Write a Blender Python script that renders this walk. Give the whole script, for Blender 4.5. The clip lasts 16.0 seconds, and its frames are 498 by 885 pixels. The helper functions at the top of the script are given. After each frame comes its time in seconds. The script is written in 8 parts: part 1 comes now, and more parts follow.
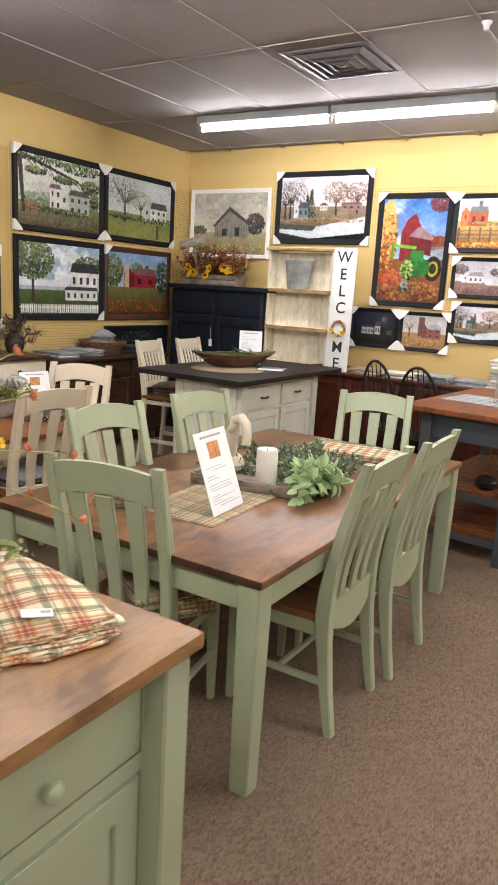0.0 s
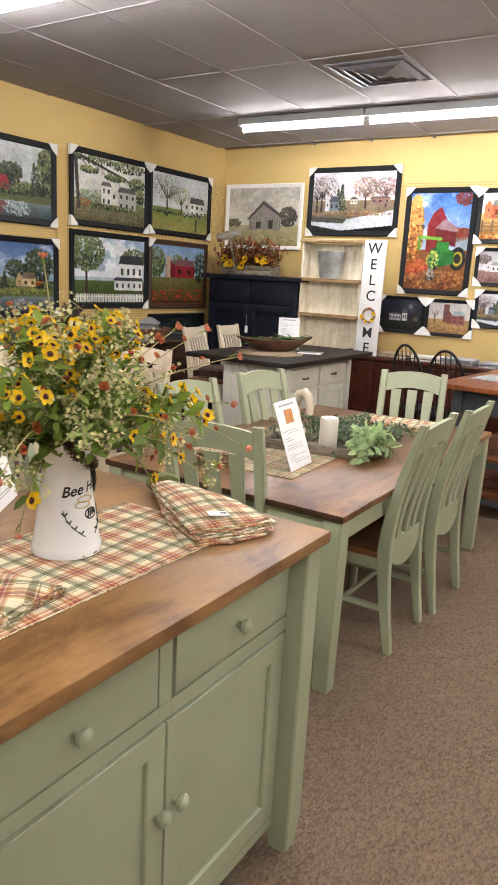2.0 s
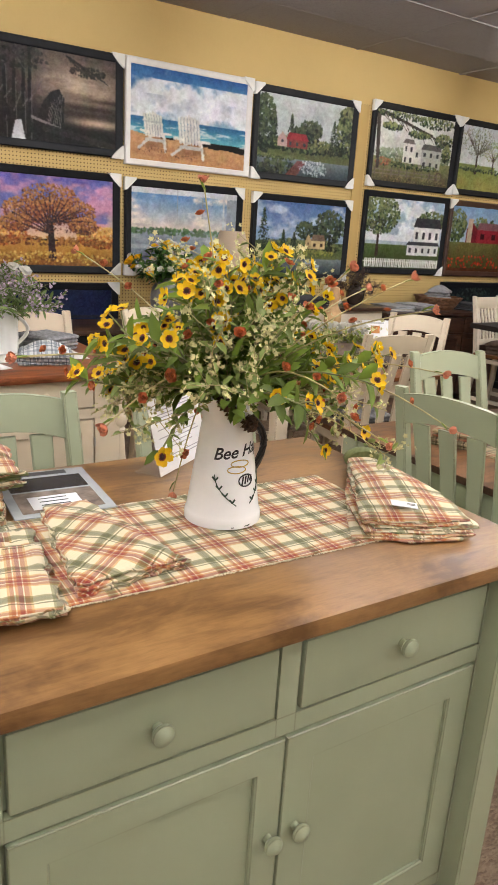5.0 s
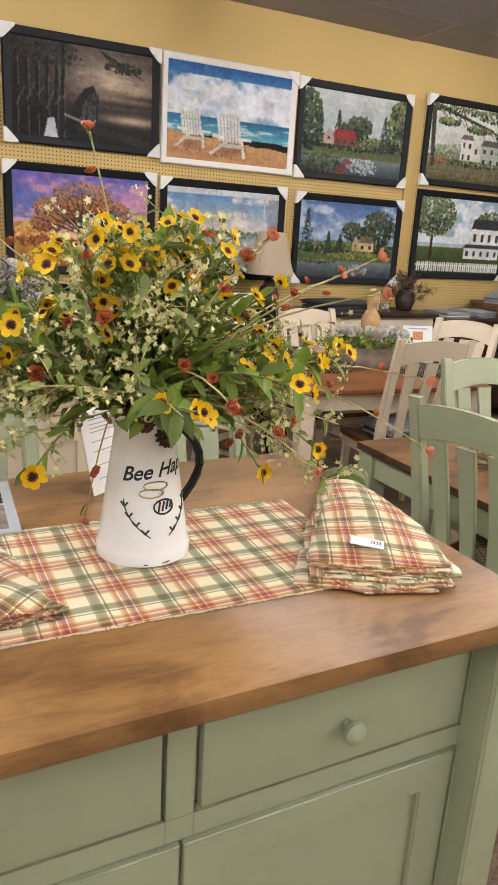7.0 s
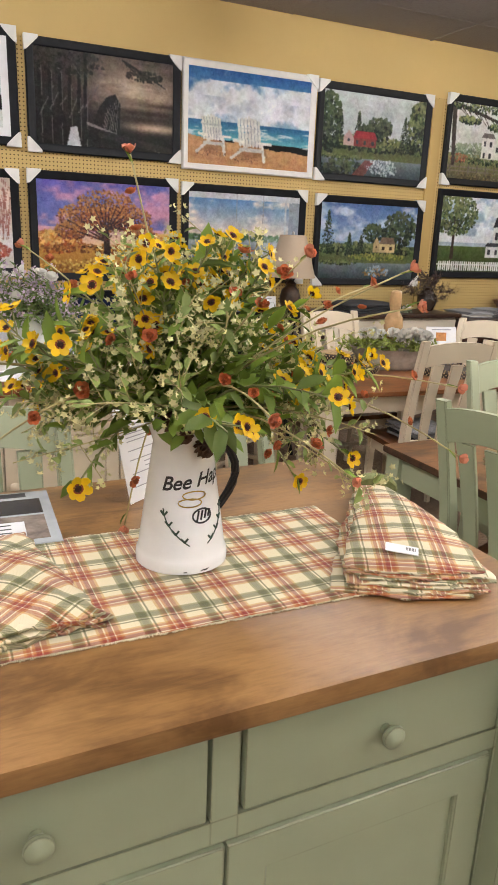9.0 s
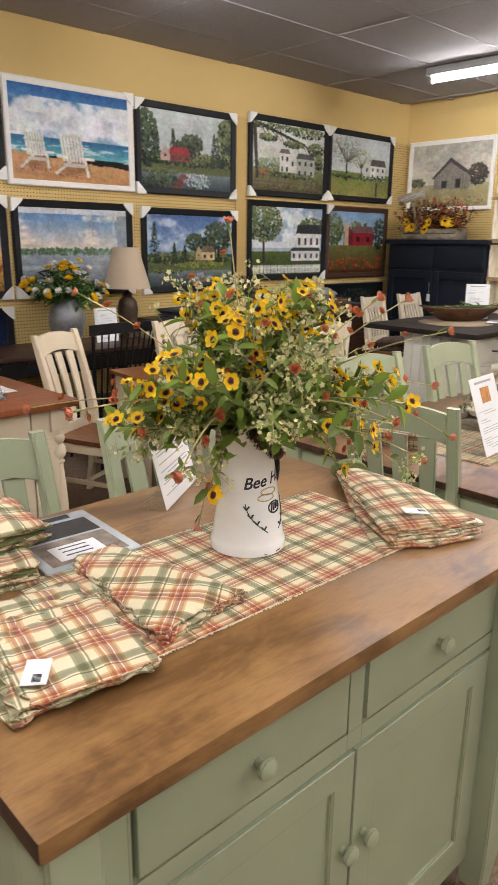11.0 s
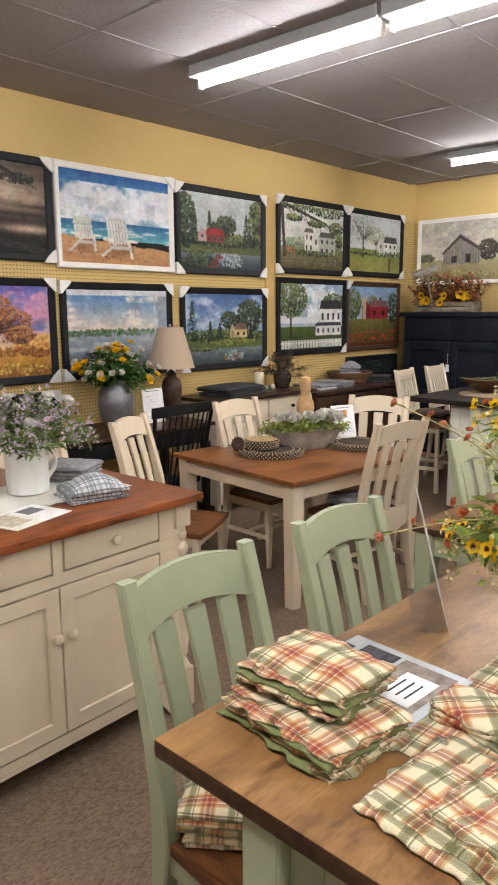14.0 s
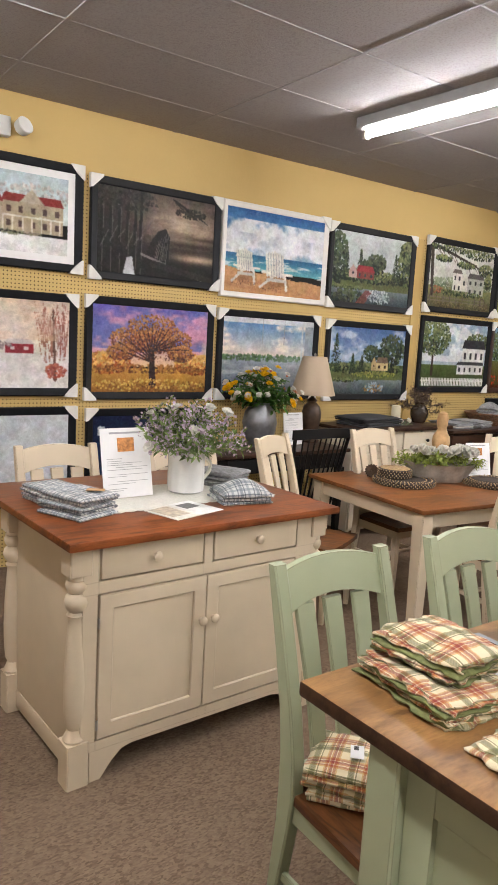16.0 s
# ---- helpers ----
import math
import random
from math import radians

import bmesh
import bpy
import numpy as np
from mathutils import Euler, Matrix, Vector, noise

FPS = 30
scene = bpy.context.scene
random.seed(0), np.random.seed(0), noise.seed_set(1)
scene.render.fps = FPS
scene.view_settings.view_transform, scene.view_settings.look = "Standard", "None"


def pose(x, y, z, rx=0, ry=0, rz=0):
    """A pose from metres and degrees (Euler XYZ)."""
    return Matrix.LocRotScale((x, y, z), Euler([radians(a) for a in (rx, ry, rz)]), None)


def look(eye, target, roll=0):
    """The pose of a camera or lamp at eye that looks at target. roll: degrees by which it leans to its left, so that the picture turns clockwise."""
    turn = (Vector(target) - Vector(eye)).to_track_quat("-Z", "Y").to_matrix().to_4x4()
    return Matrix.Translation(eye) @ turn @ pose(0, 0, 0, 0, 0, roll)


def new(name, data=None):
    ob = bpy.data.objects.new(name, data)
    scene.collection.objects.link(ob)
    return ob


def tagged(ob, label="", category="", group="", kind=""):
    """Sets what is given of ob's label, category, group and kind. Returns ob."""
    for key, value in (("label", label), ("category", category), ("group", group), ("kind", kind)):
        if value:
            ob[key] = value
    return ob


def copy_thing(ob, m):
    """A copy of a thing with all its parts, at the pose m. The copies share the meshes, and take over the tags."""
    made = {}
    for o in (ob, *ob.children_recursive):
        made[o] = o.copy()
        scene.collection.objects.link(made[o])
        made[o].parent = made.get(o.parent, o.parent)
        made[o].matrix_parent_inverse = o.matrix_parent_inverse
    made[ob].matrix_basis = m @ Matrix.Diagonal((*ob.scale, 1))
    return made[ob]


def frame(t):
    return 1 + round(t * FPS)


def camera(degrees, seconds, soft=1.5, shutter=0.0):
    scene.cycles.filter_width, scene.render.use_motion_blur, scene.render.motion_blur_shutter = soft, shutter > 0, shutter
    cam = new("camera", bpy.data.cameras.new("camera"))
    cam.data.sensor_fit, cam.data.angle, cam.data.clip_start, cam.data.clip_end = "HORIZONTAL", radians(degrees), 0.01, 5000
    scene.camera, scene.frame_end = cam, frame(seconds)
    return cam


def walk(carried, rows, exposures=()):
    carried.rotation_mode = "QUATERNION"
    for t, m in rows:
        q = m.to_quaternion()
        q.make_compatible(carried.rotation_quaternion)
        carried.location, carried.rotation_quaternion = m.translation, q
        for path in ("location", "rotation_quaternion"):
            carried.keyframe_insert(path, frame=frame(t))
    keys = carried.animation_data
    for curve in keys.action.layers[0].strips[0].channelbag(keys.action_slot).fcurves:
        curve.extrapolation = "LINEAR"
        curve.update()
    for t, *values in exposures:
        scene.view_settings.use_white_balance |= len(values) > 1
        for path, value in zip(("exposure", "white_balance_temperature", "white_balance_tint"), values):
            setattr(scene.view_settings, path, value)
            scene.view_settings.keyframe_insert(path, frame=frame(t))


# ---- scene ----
cam = camera(39.1, 16.0, shutter=0.3)
METRES, EYE, TILT, LEAN, TURN = 3.27, 1.613, 0.0, 0.0, 31.6
PATH = [
    (0, (-0.003, 0.012, 1.598), (-1.032, 1.674, 1.175), 3.4),
    (0.5, (-0.036, -0.214, 1.599), (-1.011, 1.477, 1.162), 0.9),
    (1, (-0.011, -0.365, 1.615), (-0.969, 1.345, 1.218), 1.1),
    (1.5, (0.065, -0.512, 1.595), (-0.911, 1.181, 1.17), 2.4),
    (2, (0.05, -0.582, 1.599), (-0.998, 1.059, 1.143), 3.1),
    (2.5, (-0.009, -0.611, 1.591), (-1.065, 1.019, 1.113), 1.9),
    (3, (-0.014, -0.521, 1.581), (-1.099, 1.078, 1.065), 1.2),
    (3.5, (-0.035, -0.314, 1.581), (-1.373, 1.105, 1.133), 3.2),
    (4, (0.027, -0.252, 1.553), (-1.44, 1.033, 1.11), 0.9),
    (4.5, (0.062, -0.256, 1.549), (-1.497, 0.873, 1.008), 2.3),
    (7, (-0.056, 0.129, 1.491), (-1.761, 1.008, 0.927), 3.4),
    (7.5, (-0.072, 0.135, 1.495), (-1.787, 0.987, 0.919), 2.7),
    (8, (-0.07, 0.131, 1.499), (-1.788, 0.972, 0.914), 2.1),
    (8.5, (-0.063, 0.12, 1.501), (-1.788, 0.952, 0.926), 2.2),
    (9, (-0.05, 0.096, 1.511), (-1.781, 0.924, 0.946), 2.3),
    (9.5, (-0.019, -0.001, 1.529), (-1.733, 0.874, 0.983), 2.4),
    (12, (-0.328, -0.7, 1.6), (-1.515, 0.82, 1.071), 0.3),
    (12.5, (-0.495, -0.738, 1.591), (-1.673, 0.809, 1.125), 0.9),
    (13, (-0.652, -0.73, 1.618), (-1.9, 0.792, 1.257), -0.6),
    (13.5, (-0.714, -0.778, 1.638), (-2.01, 0.706, 1.293), -0.8),
    (14, (-0.72, -0.859, 1.651), (-2.071, 0.569, 1.283), -0.3),
    (14.5, (-0.703, -0.957, 1.642), (-2.142, 0.39, 1.305), 0.5),
    (15, (-0.676, -1.048, 1.639), (-2.205, 0.206, 1.341), 0.8),
    (15.5, (-0.645, -1.099, 1.632), (-2.208, 0.113, 1.335), 2.6),
    (16, (-0.55, -1.101, 1.636), (-2.15, 0.064, 1.347), 3.2),
]
EXPOSURE = 1.25
walk(cam, [(t, look(eye, target, roll)) for t, eye, target, roll in PATH],
     exposures=[(0.0, EXPOSURE + 0.03), (3.0, EXPOSURE), (4.5, EXPOSURE + 0.06), (9.0, EXPOSURE - 0.02), (12.5, EXPOSURE - 0.12), (14.0, EXPOSURE + 0.02), (16.0, EXPOSURE + 0.12)])

# ---- room numbers ----
WX, WY, CEIL = -5.27, 6.87, 3.097      # west wall, north wall, ceiling
EX, SY = 4.6, -3.6                    # east and south walls

# ---- world ----
world = bpy.data.worlds.new("world")
scene.world = world
world.use_nodes = True
world.node_tree.nodes["Background"].inputs[0].default_value = (0.8, 0.85, 1.0, 1)
world.node_tree.nodes["Background"].inputs[1].default_value = 0.005

# ---- materials ----
def mat_base(name, rough=0.5, metal=0.0, spec=0.5):
    m = bpy.data.materials.new(name)
    m.use_nodes = True
    nt = m.node_tree
    b = nt.nodes["Principled BSDF"]
    b.inputs["Roughness"].default_value = rough
    b.inputs["Metallic"].default_value = metal
    b.inputs["Specular IOR Level"].default_value = spec
    return m, nt, b


def nd(nt, kind, **kw):
    n = nt.nodes.new(kind)
    for k, v in kw.items():
        n.inputs[k].default_value = v
    return n


def math_node(nt, op, a, b=None, c=None):
    n = nt.nodes.new("ShaderNodeMath")
    n.operation = op
    for i, v in enumerate((a, b, c)):
        if v is None:
            continue
        if isinstance(v, (int, float)):
            n.inputs[i].default_value = v
        else:
            nt.links.new(v, n.inputs[i])
    return n.outputs[0]


def ramp(nt, fac, stops, interp="LINEAR"):
    n = nt.nodes.new("ShaderNodeValToRGB")
    cr = n.color_ramp
    cr.interpolation = interp
    while len(cr.elements) < len(stops):
        cr.elements.new(0.5)
    for e, (p, c) in zip(cr.elements, stops):
        e.position, e.color = p, (*c, 1)
    nt.links.new(fac, n.inputs[0])
    return n.outputs[0]


def mixc(nt, fac, a, b, mode="MIX"):
    n = nt.nodes.new("ShaderNodeMix")
    n.data_type, n.blend_type = "RGBA", mode
    for i, v in ((0, fac), (6, a), (7, b)):
        if isinstance(v, (int, float)):
            n.inputs[i].default_value = v
        elif isinstance(v, tuple):
            n.inputs[i].default_value = (*v, 1)
        else:
            nt.links.new(v, n.inputs[i])
    return n.outputs[2]


def coords(nt, scale=(1, 1, 1), kind="Object", rot=(0, 0, 0)):
    tc = nt.nodes.new("ShaderNodeTexCoord")
    mp = nt.nodes.new("ShaderNodeMapping")
    mp.inputs["Scale"].default_value = scale
    mp.inputs["Rotation"].default_value = [radians(a) for a in rot]
    nt.links.new(tc.outputs[kind], mp.inputs[0])
    return mp.outputs[0]


def noise_tex(nt, vec, scale, detail=4, rough=0.6, dist=0.0):
    n = nd(nt, "ShaderNodeTexNoise", Scale=scale, Detail=detail, Roughness=rough, Distortion=dist)
    nt.links.new(vec, n.inputs["Vector"])
    return n.outputs["Fac"]


def bump(nt, b, height, strength=0.2, dist=0.01):
    n = nd(nt, "ShaderNodeBump", Strength=strength, Distance=dist)
    nt.links.new(height, n.inputs["Height"])
    nt.links.new(n.outputs[0], b.inputs["Normal"])


def paint(name, col, rough=0.45, vary=0.12, wear=None, grain=0.05, spec=0.5):
    """Brushed furniture paint: slow blotches, fine brush lines, worn arrises where wear is a colour."""
    m, nt, b = mat_base(name, rough, 0.0, spec)
    v = coords(nt)
    big = noise_tex(nt, v, 3.0, 3)
    fine = noise_tex(nt, coords(nt, (60, 60, 6)), 2.0, 4)
    dark = tuple(c * (1 - vary) for c in col)
    c = mixc(nt, ramp(nt, big, [(0.35, (0, 0, 0)), (0.65, (1, 1, 1))]), dark, col)
    c = mixc(nt, math_node(nt, "MULTIPLY", fine, 0.12), c, tuple(x * 0.8 for x in col))
    if wear:
        bev = nt.nodes.new("ShaderNodeBevel")
        bev.samples = 2
        bev.inputs["Radius"].default_value = 0.004
        geo = nt.nodes.new("ShaderNodeNewGeometry")
        dp = nt.nodes.new("ShaderNodeVectorMath")
        dp.operation = "DOT_PRODUCT"
        nt.links.new(bev.outputs[0], dp.inputs[0])
        nt.links.new(geo.outputs["Normal"], dp.inputs[1])
        edge = ramp(nt, dp.outputs["Value"], [(0.80, (1, 1, 1)), (0.97, (0, 0, 0))])
        spots = ramp(nt, noise_tex(nt, v, 9.0, 4), [(0.36, (0.25, 0.25, 0.25)), (0.56, (1, 1, 1))])
        c = mixc(nt, math_node(nt, "MULTIPLY", edge, spots), c, wear)
    nt.links.new(c, b.inputs["Base Color"])
    bump(nt, b, fine, grain, 0.002)
    return m


def wood(name, col, dark, rough=0.35, scale=1.0, axis="Y", rand=0.2, coat=0.0, blotch=0.5, planks=0.0):
    """Stained timber: long grain along axis, slow blotches, tone by piece."""
    m, nt, b = mat_base(name, rough)
    s = {"X": (1.8, 12, 12), "Y": (12, 1.8, 12), "Z": (12, 12, 1.8)}[axis]
    v = coords(nt, tuple(k * scale for k in s))
    g = noise_tex(nt, v, 3.0, 6, 0.65, 0.6)
    fine = noise_tex(nt, coords(nt, tuple(k * scale * 4 for k in s)), 4.0, 3)
    blot = noise_tex(nt, coords(nt, (1.0, 0.55, 1) if axis == "Y" else (1, 1, 1)), 7.0, 5, 0.62, 0.4)
    f = math_node(nt, "ADD", math_node(nt, "MULTIPLY", g, 1 - blotch), math_node(nt, "MULTIPLY", blot, blotch))
    c = ramp(nt, f, [(0.41, dark), (0.485, tuple((a * 0.55 + d * 0.45) for a, d in zip(col, dark))), (0.57, col)])
    c = mixc(nt, math_node(nt, "MULTIPLY", ramp(nt, fine, [(0.45, (0, 0, 0)), (0.7, (1, 1, 1))]), 0.25), c, tuple(x * 0.7 for x in dark))
    if planks:
        sep = nt.nodes.new("ShaderNodeSeparateXYZ")
        nt.links.new(coords(nt), sep.inputs[0])
        wn = nt.nodes.new("ShaderNodeTexWhiteNoise")
        wn.noise_dimensions = "1D"
        nt.links.new(math_node(nt, "FLOOR", math_node(nt, "MULTIPLY", sep.outputs["X" if axis == "Y" else "Y"], 1 / planks)), wn.inputs["W"])
        c = mixc(nt, math_node(nt, "MULTIPLY", wn.outputs["Value"], 0.5), c, tuple(x * 0.75 + d * 0.25 for x, d in zip(dark, col)))
    oi = nt.nodes.new("ShaderNodeObjectInfo")
    b.inputs["Specular IOR Level"].default_value = 0.32
    k = math_node(nt, "MULTIPLY_ADD", oi.outputs["Random"], rand, 1 - rand * 0.6)
    mul = nt.nodes.new("ShaderNodeVectorMath")
    mul.operation = "SCALE"
    nt.links.new(c, mul.inputs[0])
    nt.links.new(k, mul.inputs["Scale"])
    nt.links.new(mul.outputs[0], b.inputs["Base Color"])
    b.inputs["Coat Weight"].default_value = coat
    b.inputs["Coat Roughness"].default_value = 0.25
    bump(nt, b, fine, 0.08, 0.002)
    nt.links.new(math_node(nt, "MULTIPLY_ADD", blot, 0.25, rough - 0.1), b.inputs["Roughness"])
    return m


def plain(name, col, rough=0.5, metal=0.0, vary=0.15, scale=20.0, trans=0.0, bmp=0.0, spec=0.5):
    m, nt, b = mat_base(name, rough, metal, spec)
    v = coords(nt)
    n = noise_tex(nt, v, scale, 4)
    c = mixc(nt, ramp(nt, n, [(0.3, (0, 0, 0)), (0.7, (1, 1, 1))]), tuple(x * (1 - vary) for x in col), tuple(min(1, x * (1 + vary)) for x in col))
    nt.links.new(c, b.inputs["Base Color"])
    if trans:
        b.inputs["Transmission Weight"].default_value = trans
    if bmp:
        bump(nt, b, n, bmp, 0.003)
    return m


def leafy(name, col, vary=0.5):
    """Foliage, petals: tone by island, slight see-through."""
    m, nt, b = mat_base(name, 0.55)
    geo = nt.nodes.new("ShaderNodeNewGeometry")
    c = mixc(nt, geo.outputs["Random Per Island"], tuple(x * (1 - vary) for x in col), tuple(min(1, x * (1 + vary * 0.8)) for x in col))
    nt.links.new(c, b.inputs["Base Color"])
    b.inputs["Subsurface Weight"].default_value = 0.0
    tr = nt.nodes.new("ShaderNodeBsdfTranslucent")
    nt.links.new(c, tr.inputs[0])
    mx = nt.nodes.new("ShaderNodeMixShader")
    mx.inputs[0].default_value = 0.35
    nt.links.new(b.outputs[0], mx.inputs[1])
    nt.links.new(tr.outputs[0], mx.inputs[2])
    nt.links.new(mx.outputs[0], nt.nodes["Material Output"].inputs[0])
    return m


def plaid(name, ground, stripes, size=0.14, weave=260.0):
    """Woven check: the same stripe run across warp and weft, averaged thread by thread. Needs UVs in metres."""
    m, nt, b = mat_base(name, 0.9, 0, 0.2)
    tc = nt.nodes.new("ShaderNodeTexCoord")
    sep = nt.nodes.new("ShaderNodeSeparateXYZ")
    nt.links.new(tc.outputs["UV"], sep.inputs[0])
    cols = []
    for ax in ("X", "Y"):
        fr = math_node(nt, "FRACT", math_node(nt, "MULTIPLY", sep.outputs[ax], 1 / size))
        stops = []
        for p, c in stripes:
            stops.append((p, c))
        cols.append(ramp(nt, fr, stops, "CONSTANT"))
    tx = math_node(nt, "SINE", math_node(nt, "MULTIPLY", math_node(nt, "ADD", sep.outputs["X"], sep.outputs["Y"]), weave * 6.0))
    twill = math_node(nt, "MULTIPLY_ADD", tx, 0.22, 0.5)
    c = mixc(nt, twill, cols[0], cols[1])
    c = mixc(nt, 0.45, c, mixc(nt, 1.0, cols[0], cols[1], "DARKEN"))
    n = noise_tex(nt, coords(nt), 60.0, 3)
    c = mixc(nt, math_node(nt, "MULTIPLY", n, 0.15), c, tuple(x * 0.6 for x in ground))
    nt.links.new(c, b.inputs["Base Color"])
    b.inputs["Sheen Weight"].default_value = 0.15
    wv = math_node(nt, "MULTIPLY", math_node(nt, "SINE", math_node(nt, "MULTIPLY", sep.outputs["X"], 2200.0)), math_node(nt, "SINE", math_node(nt, "MULTIPLY", sep.outputs["Y"], 2200.0)))
    bump(nt, b, math_node(nt, "ADD", wv, n), 0.35, 0.002)
    return m


SAGE = paint("sage_paint", (0.365, 0.40, 0.262), 0.42, 0.10, wear=(0.085, 0.07, 0.035))
CREAM = paint("cream_paint", (0.67, 0.56, 0.41), 0.45, 0.10, wear=(0.22, 0.15, 0.09))
IVORY = paint("ivory_paint", (0.66, 0.58, 0.45), 0.45, 0.08, wear=(0.25, 0.18, 0.10))
OFFWHITE = paint("distressed_white_paint", (0.62, 0.60, 0.52), 0.5, 0.15, wear=(0.14, 0.11, 0.08), grain=0.2)
NAVY = paint("navy_paint", (0.008, 0.011, 0.019), 0.5, 0.2, wear=(0.06, 0.06, 0.06), spec=0.22)
SLATE = paint("slate_blue_paint", (0.045, 0.055, 0.066), 0.5, 0.2, wear=(0.12, 0.11, 0.10))
BLACK = paint("black_paint", (0.007, 0.007, 0.008), 0.46, 0.2, wear=(0.07, 0.05, 0.04), spec=0.25)
MAPLE = wood("maple_top", (0.41, 0.218, 0.078), (0.135, 0.063, 0.022), 0.36, axis="Y", planks=0.115, blotch=0.72, coat=0.12)
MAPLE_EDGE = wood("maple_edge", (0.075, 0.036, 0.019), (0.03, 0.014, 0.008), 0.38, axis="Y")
TABLETOP = wood("table_top_wood", (0.23, 0.108, 0.042), (0.065, 0.028, 0.011), 0.34, axis="Y", planks=0.13, blotch=0.7, coat=0.15)
SEATWOOD = wood("seat_wood", (0.21, 0.082, 0.029), (0.06, 0.022, 0.009), 0.35, axis="Y", coat=0.0)
CHERRY = wood("cherry_top", (0.30, 0.088, 0.026), (0.10, 0.026, 0.009), 0.33, axis="Y", planks=0.12)
BROWNTOP = wood("brown_table_top", (0.30, 0.112, 0.034), (0.10, 0.033, 0.011), 0.34, axis="Y", planks=0.14, blotch=0.6)
REDWOOD = wood("cherry_cabinet", (0.085, 0.020, 0.010), (0.03, 0.008, 0.005), 0.35, axis="Z", coat=0.05)
DARKWOOD = wood("dark_walnut", (0.06, 0.026, 0.014), (0.018, 0.008, 0.006), 0.4, axis="Y", coat=0.1)
EBONY = wood("ebony_top", (0.016, 0.011, 0.009), (0.006, 0.004, 0.003), 0.55, axis="X")
SLATWOOD = wood("slat_wood", (0.22, 0.075, 0.026), (0.08, 0.026, 0.01), 0.4, axis="X", coat=0.1)
RAWWOOD = wood("pale_worn_wood", (0.80, 0.73, 0.58), (0.62, 0.53, 0.39), 0.7, axis="Z")


def carpet_mat():
    m, nt, b = mat_base("carpet", 0.95, 0, 0.1)
    v = coords(nt)
    a = noise_tex(nt, v, 130.0, 4, 0.7)
    big = noise_tex(nt, v, 1.3, 4)
    vo = nd(nt, "ShaderNodeTexVoronoi", Scale=175.0)
    nt.links.new(coords(nt, (1, 0.45, 1), rot=(0, 0, 38)), vo.inputs["Vector"])
    c = ramp(nt, vo.outputs["Color"], [(0.05, (0.110, 0.074, 0.050)), (0.45, (0.200, 0.140, 0.097)), (0.75, (0.258, 0.186, 0.127)), (1.0, (0.282, 0.208, 0.145))])
    c = mixc(nt, math_node(nt, "MULTIPLY", a, 0.5), c, (0.160, 0.109, 0.075))
    c = mixc(nt, ramp(nt, big, [(0.4, (0, 0, 0)), (0.7, (0.35, 0.35, 0.35))]), c, (0.190, 0.137, 0.098))
    nt.links.new(c, b.inputs["Base Color"])
    bump(nt, b, math_node(nt, "ADD", vo.outputs["Distance"], a), 0.6, 0.008)
    return m


def wall_mat(name, col, peg=False, axis="Y"):
    m, nt, b = mat_base(name, 0.7, 0, 0.3)
    v = coords(nt)
    big = noise_tex(nt, v, 0.9, 4)
    fine = noise_tex(nt, v, 40.0, 4)
    c = mixc(nt, ramp(nt, big, [(0.35, (0, 0, 0)), (0.7, (1, 1, 1))]), tuple(x * 0.9 for x in col), col)
    c = mixc(nt, math_node(nt, "MULTIPLY", fine, 0.15), c, tuple(x * 0.8 for x in col))
    h = fine
    if peg:
        sep = nt.nodes.new("ShaderNodeSeparateXYZ")
        nt.links.new(v, sep.inputs[0])
        q = []
        for ax in (axis, "Z"):
            f = math_node(nt, "FRACT", math_node(nt, "MULTIPLY", sep.outputs[ax], 1 / 0.0254))
            q.append(math_node(nt, "POWER", math_node(nt, "SUBTRACT", f, 0.5), 2.0))
        hole = math_node(nt, "LESS_THAN", math_node(nt, "ADD", q[0], q[1]), 0.032)
        c = mixc(nt, hole, c, (0.05, 0.03, 0.01))
        h = math_node(nt, "SUBTRACT", math_node(nt, "MULTIPLY", fine, 0.1), hole)
    nt.links.new(c, b.inputs["Base Color"])
    bump(nt, b, h, 0.25, 0.004)
    return m


def ceiling_mat():
    m, nt, b = mat_base("ceiling_tile", 0.9, 0, 0.1)
    v = coords(nt)
    n = noise_tex(nt, v, 90.0, 5, 0.7)
    big = noise_tex(nt, v, 0.8, 3)
    geo = nt.nodes.new("ShaderNodeNewGeometry")
    c = ramp(nt, n, [(0.36, (0.315, 0.293, 0.295)), (0.52, (0.42, 0.398, 0.402))])
    c = mixc(nt, math_node(nt, "MULTIPLY", geo.outputs["Random Per Island"], 0.25), c, (0.33, 0.31, 0.31))
    c = mixc(nt, ramp(nt, big, [(0.45, (0, 0, 0)), (0.75, (0.4, 0.4, 0.4))]), c, (0.34, 0.305, 0.297))
    nt.links.new(c, b.inputs["Base Color"])
    bump(nt, b, n, 0.4, 0.006)
    return m


def emit_mat(name, col, strength):
    m, nt, b = mat_base(name, 0.4)
    b.inputs["Base Color"].default_value = (0.8, 0.8, 0.8, 1)
    b.inputs["Emission Color"].default_value = (*col, 1)
    b.inputs["Emission Strength"].default_value = strength
    return m


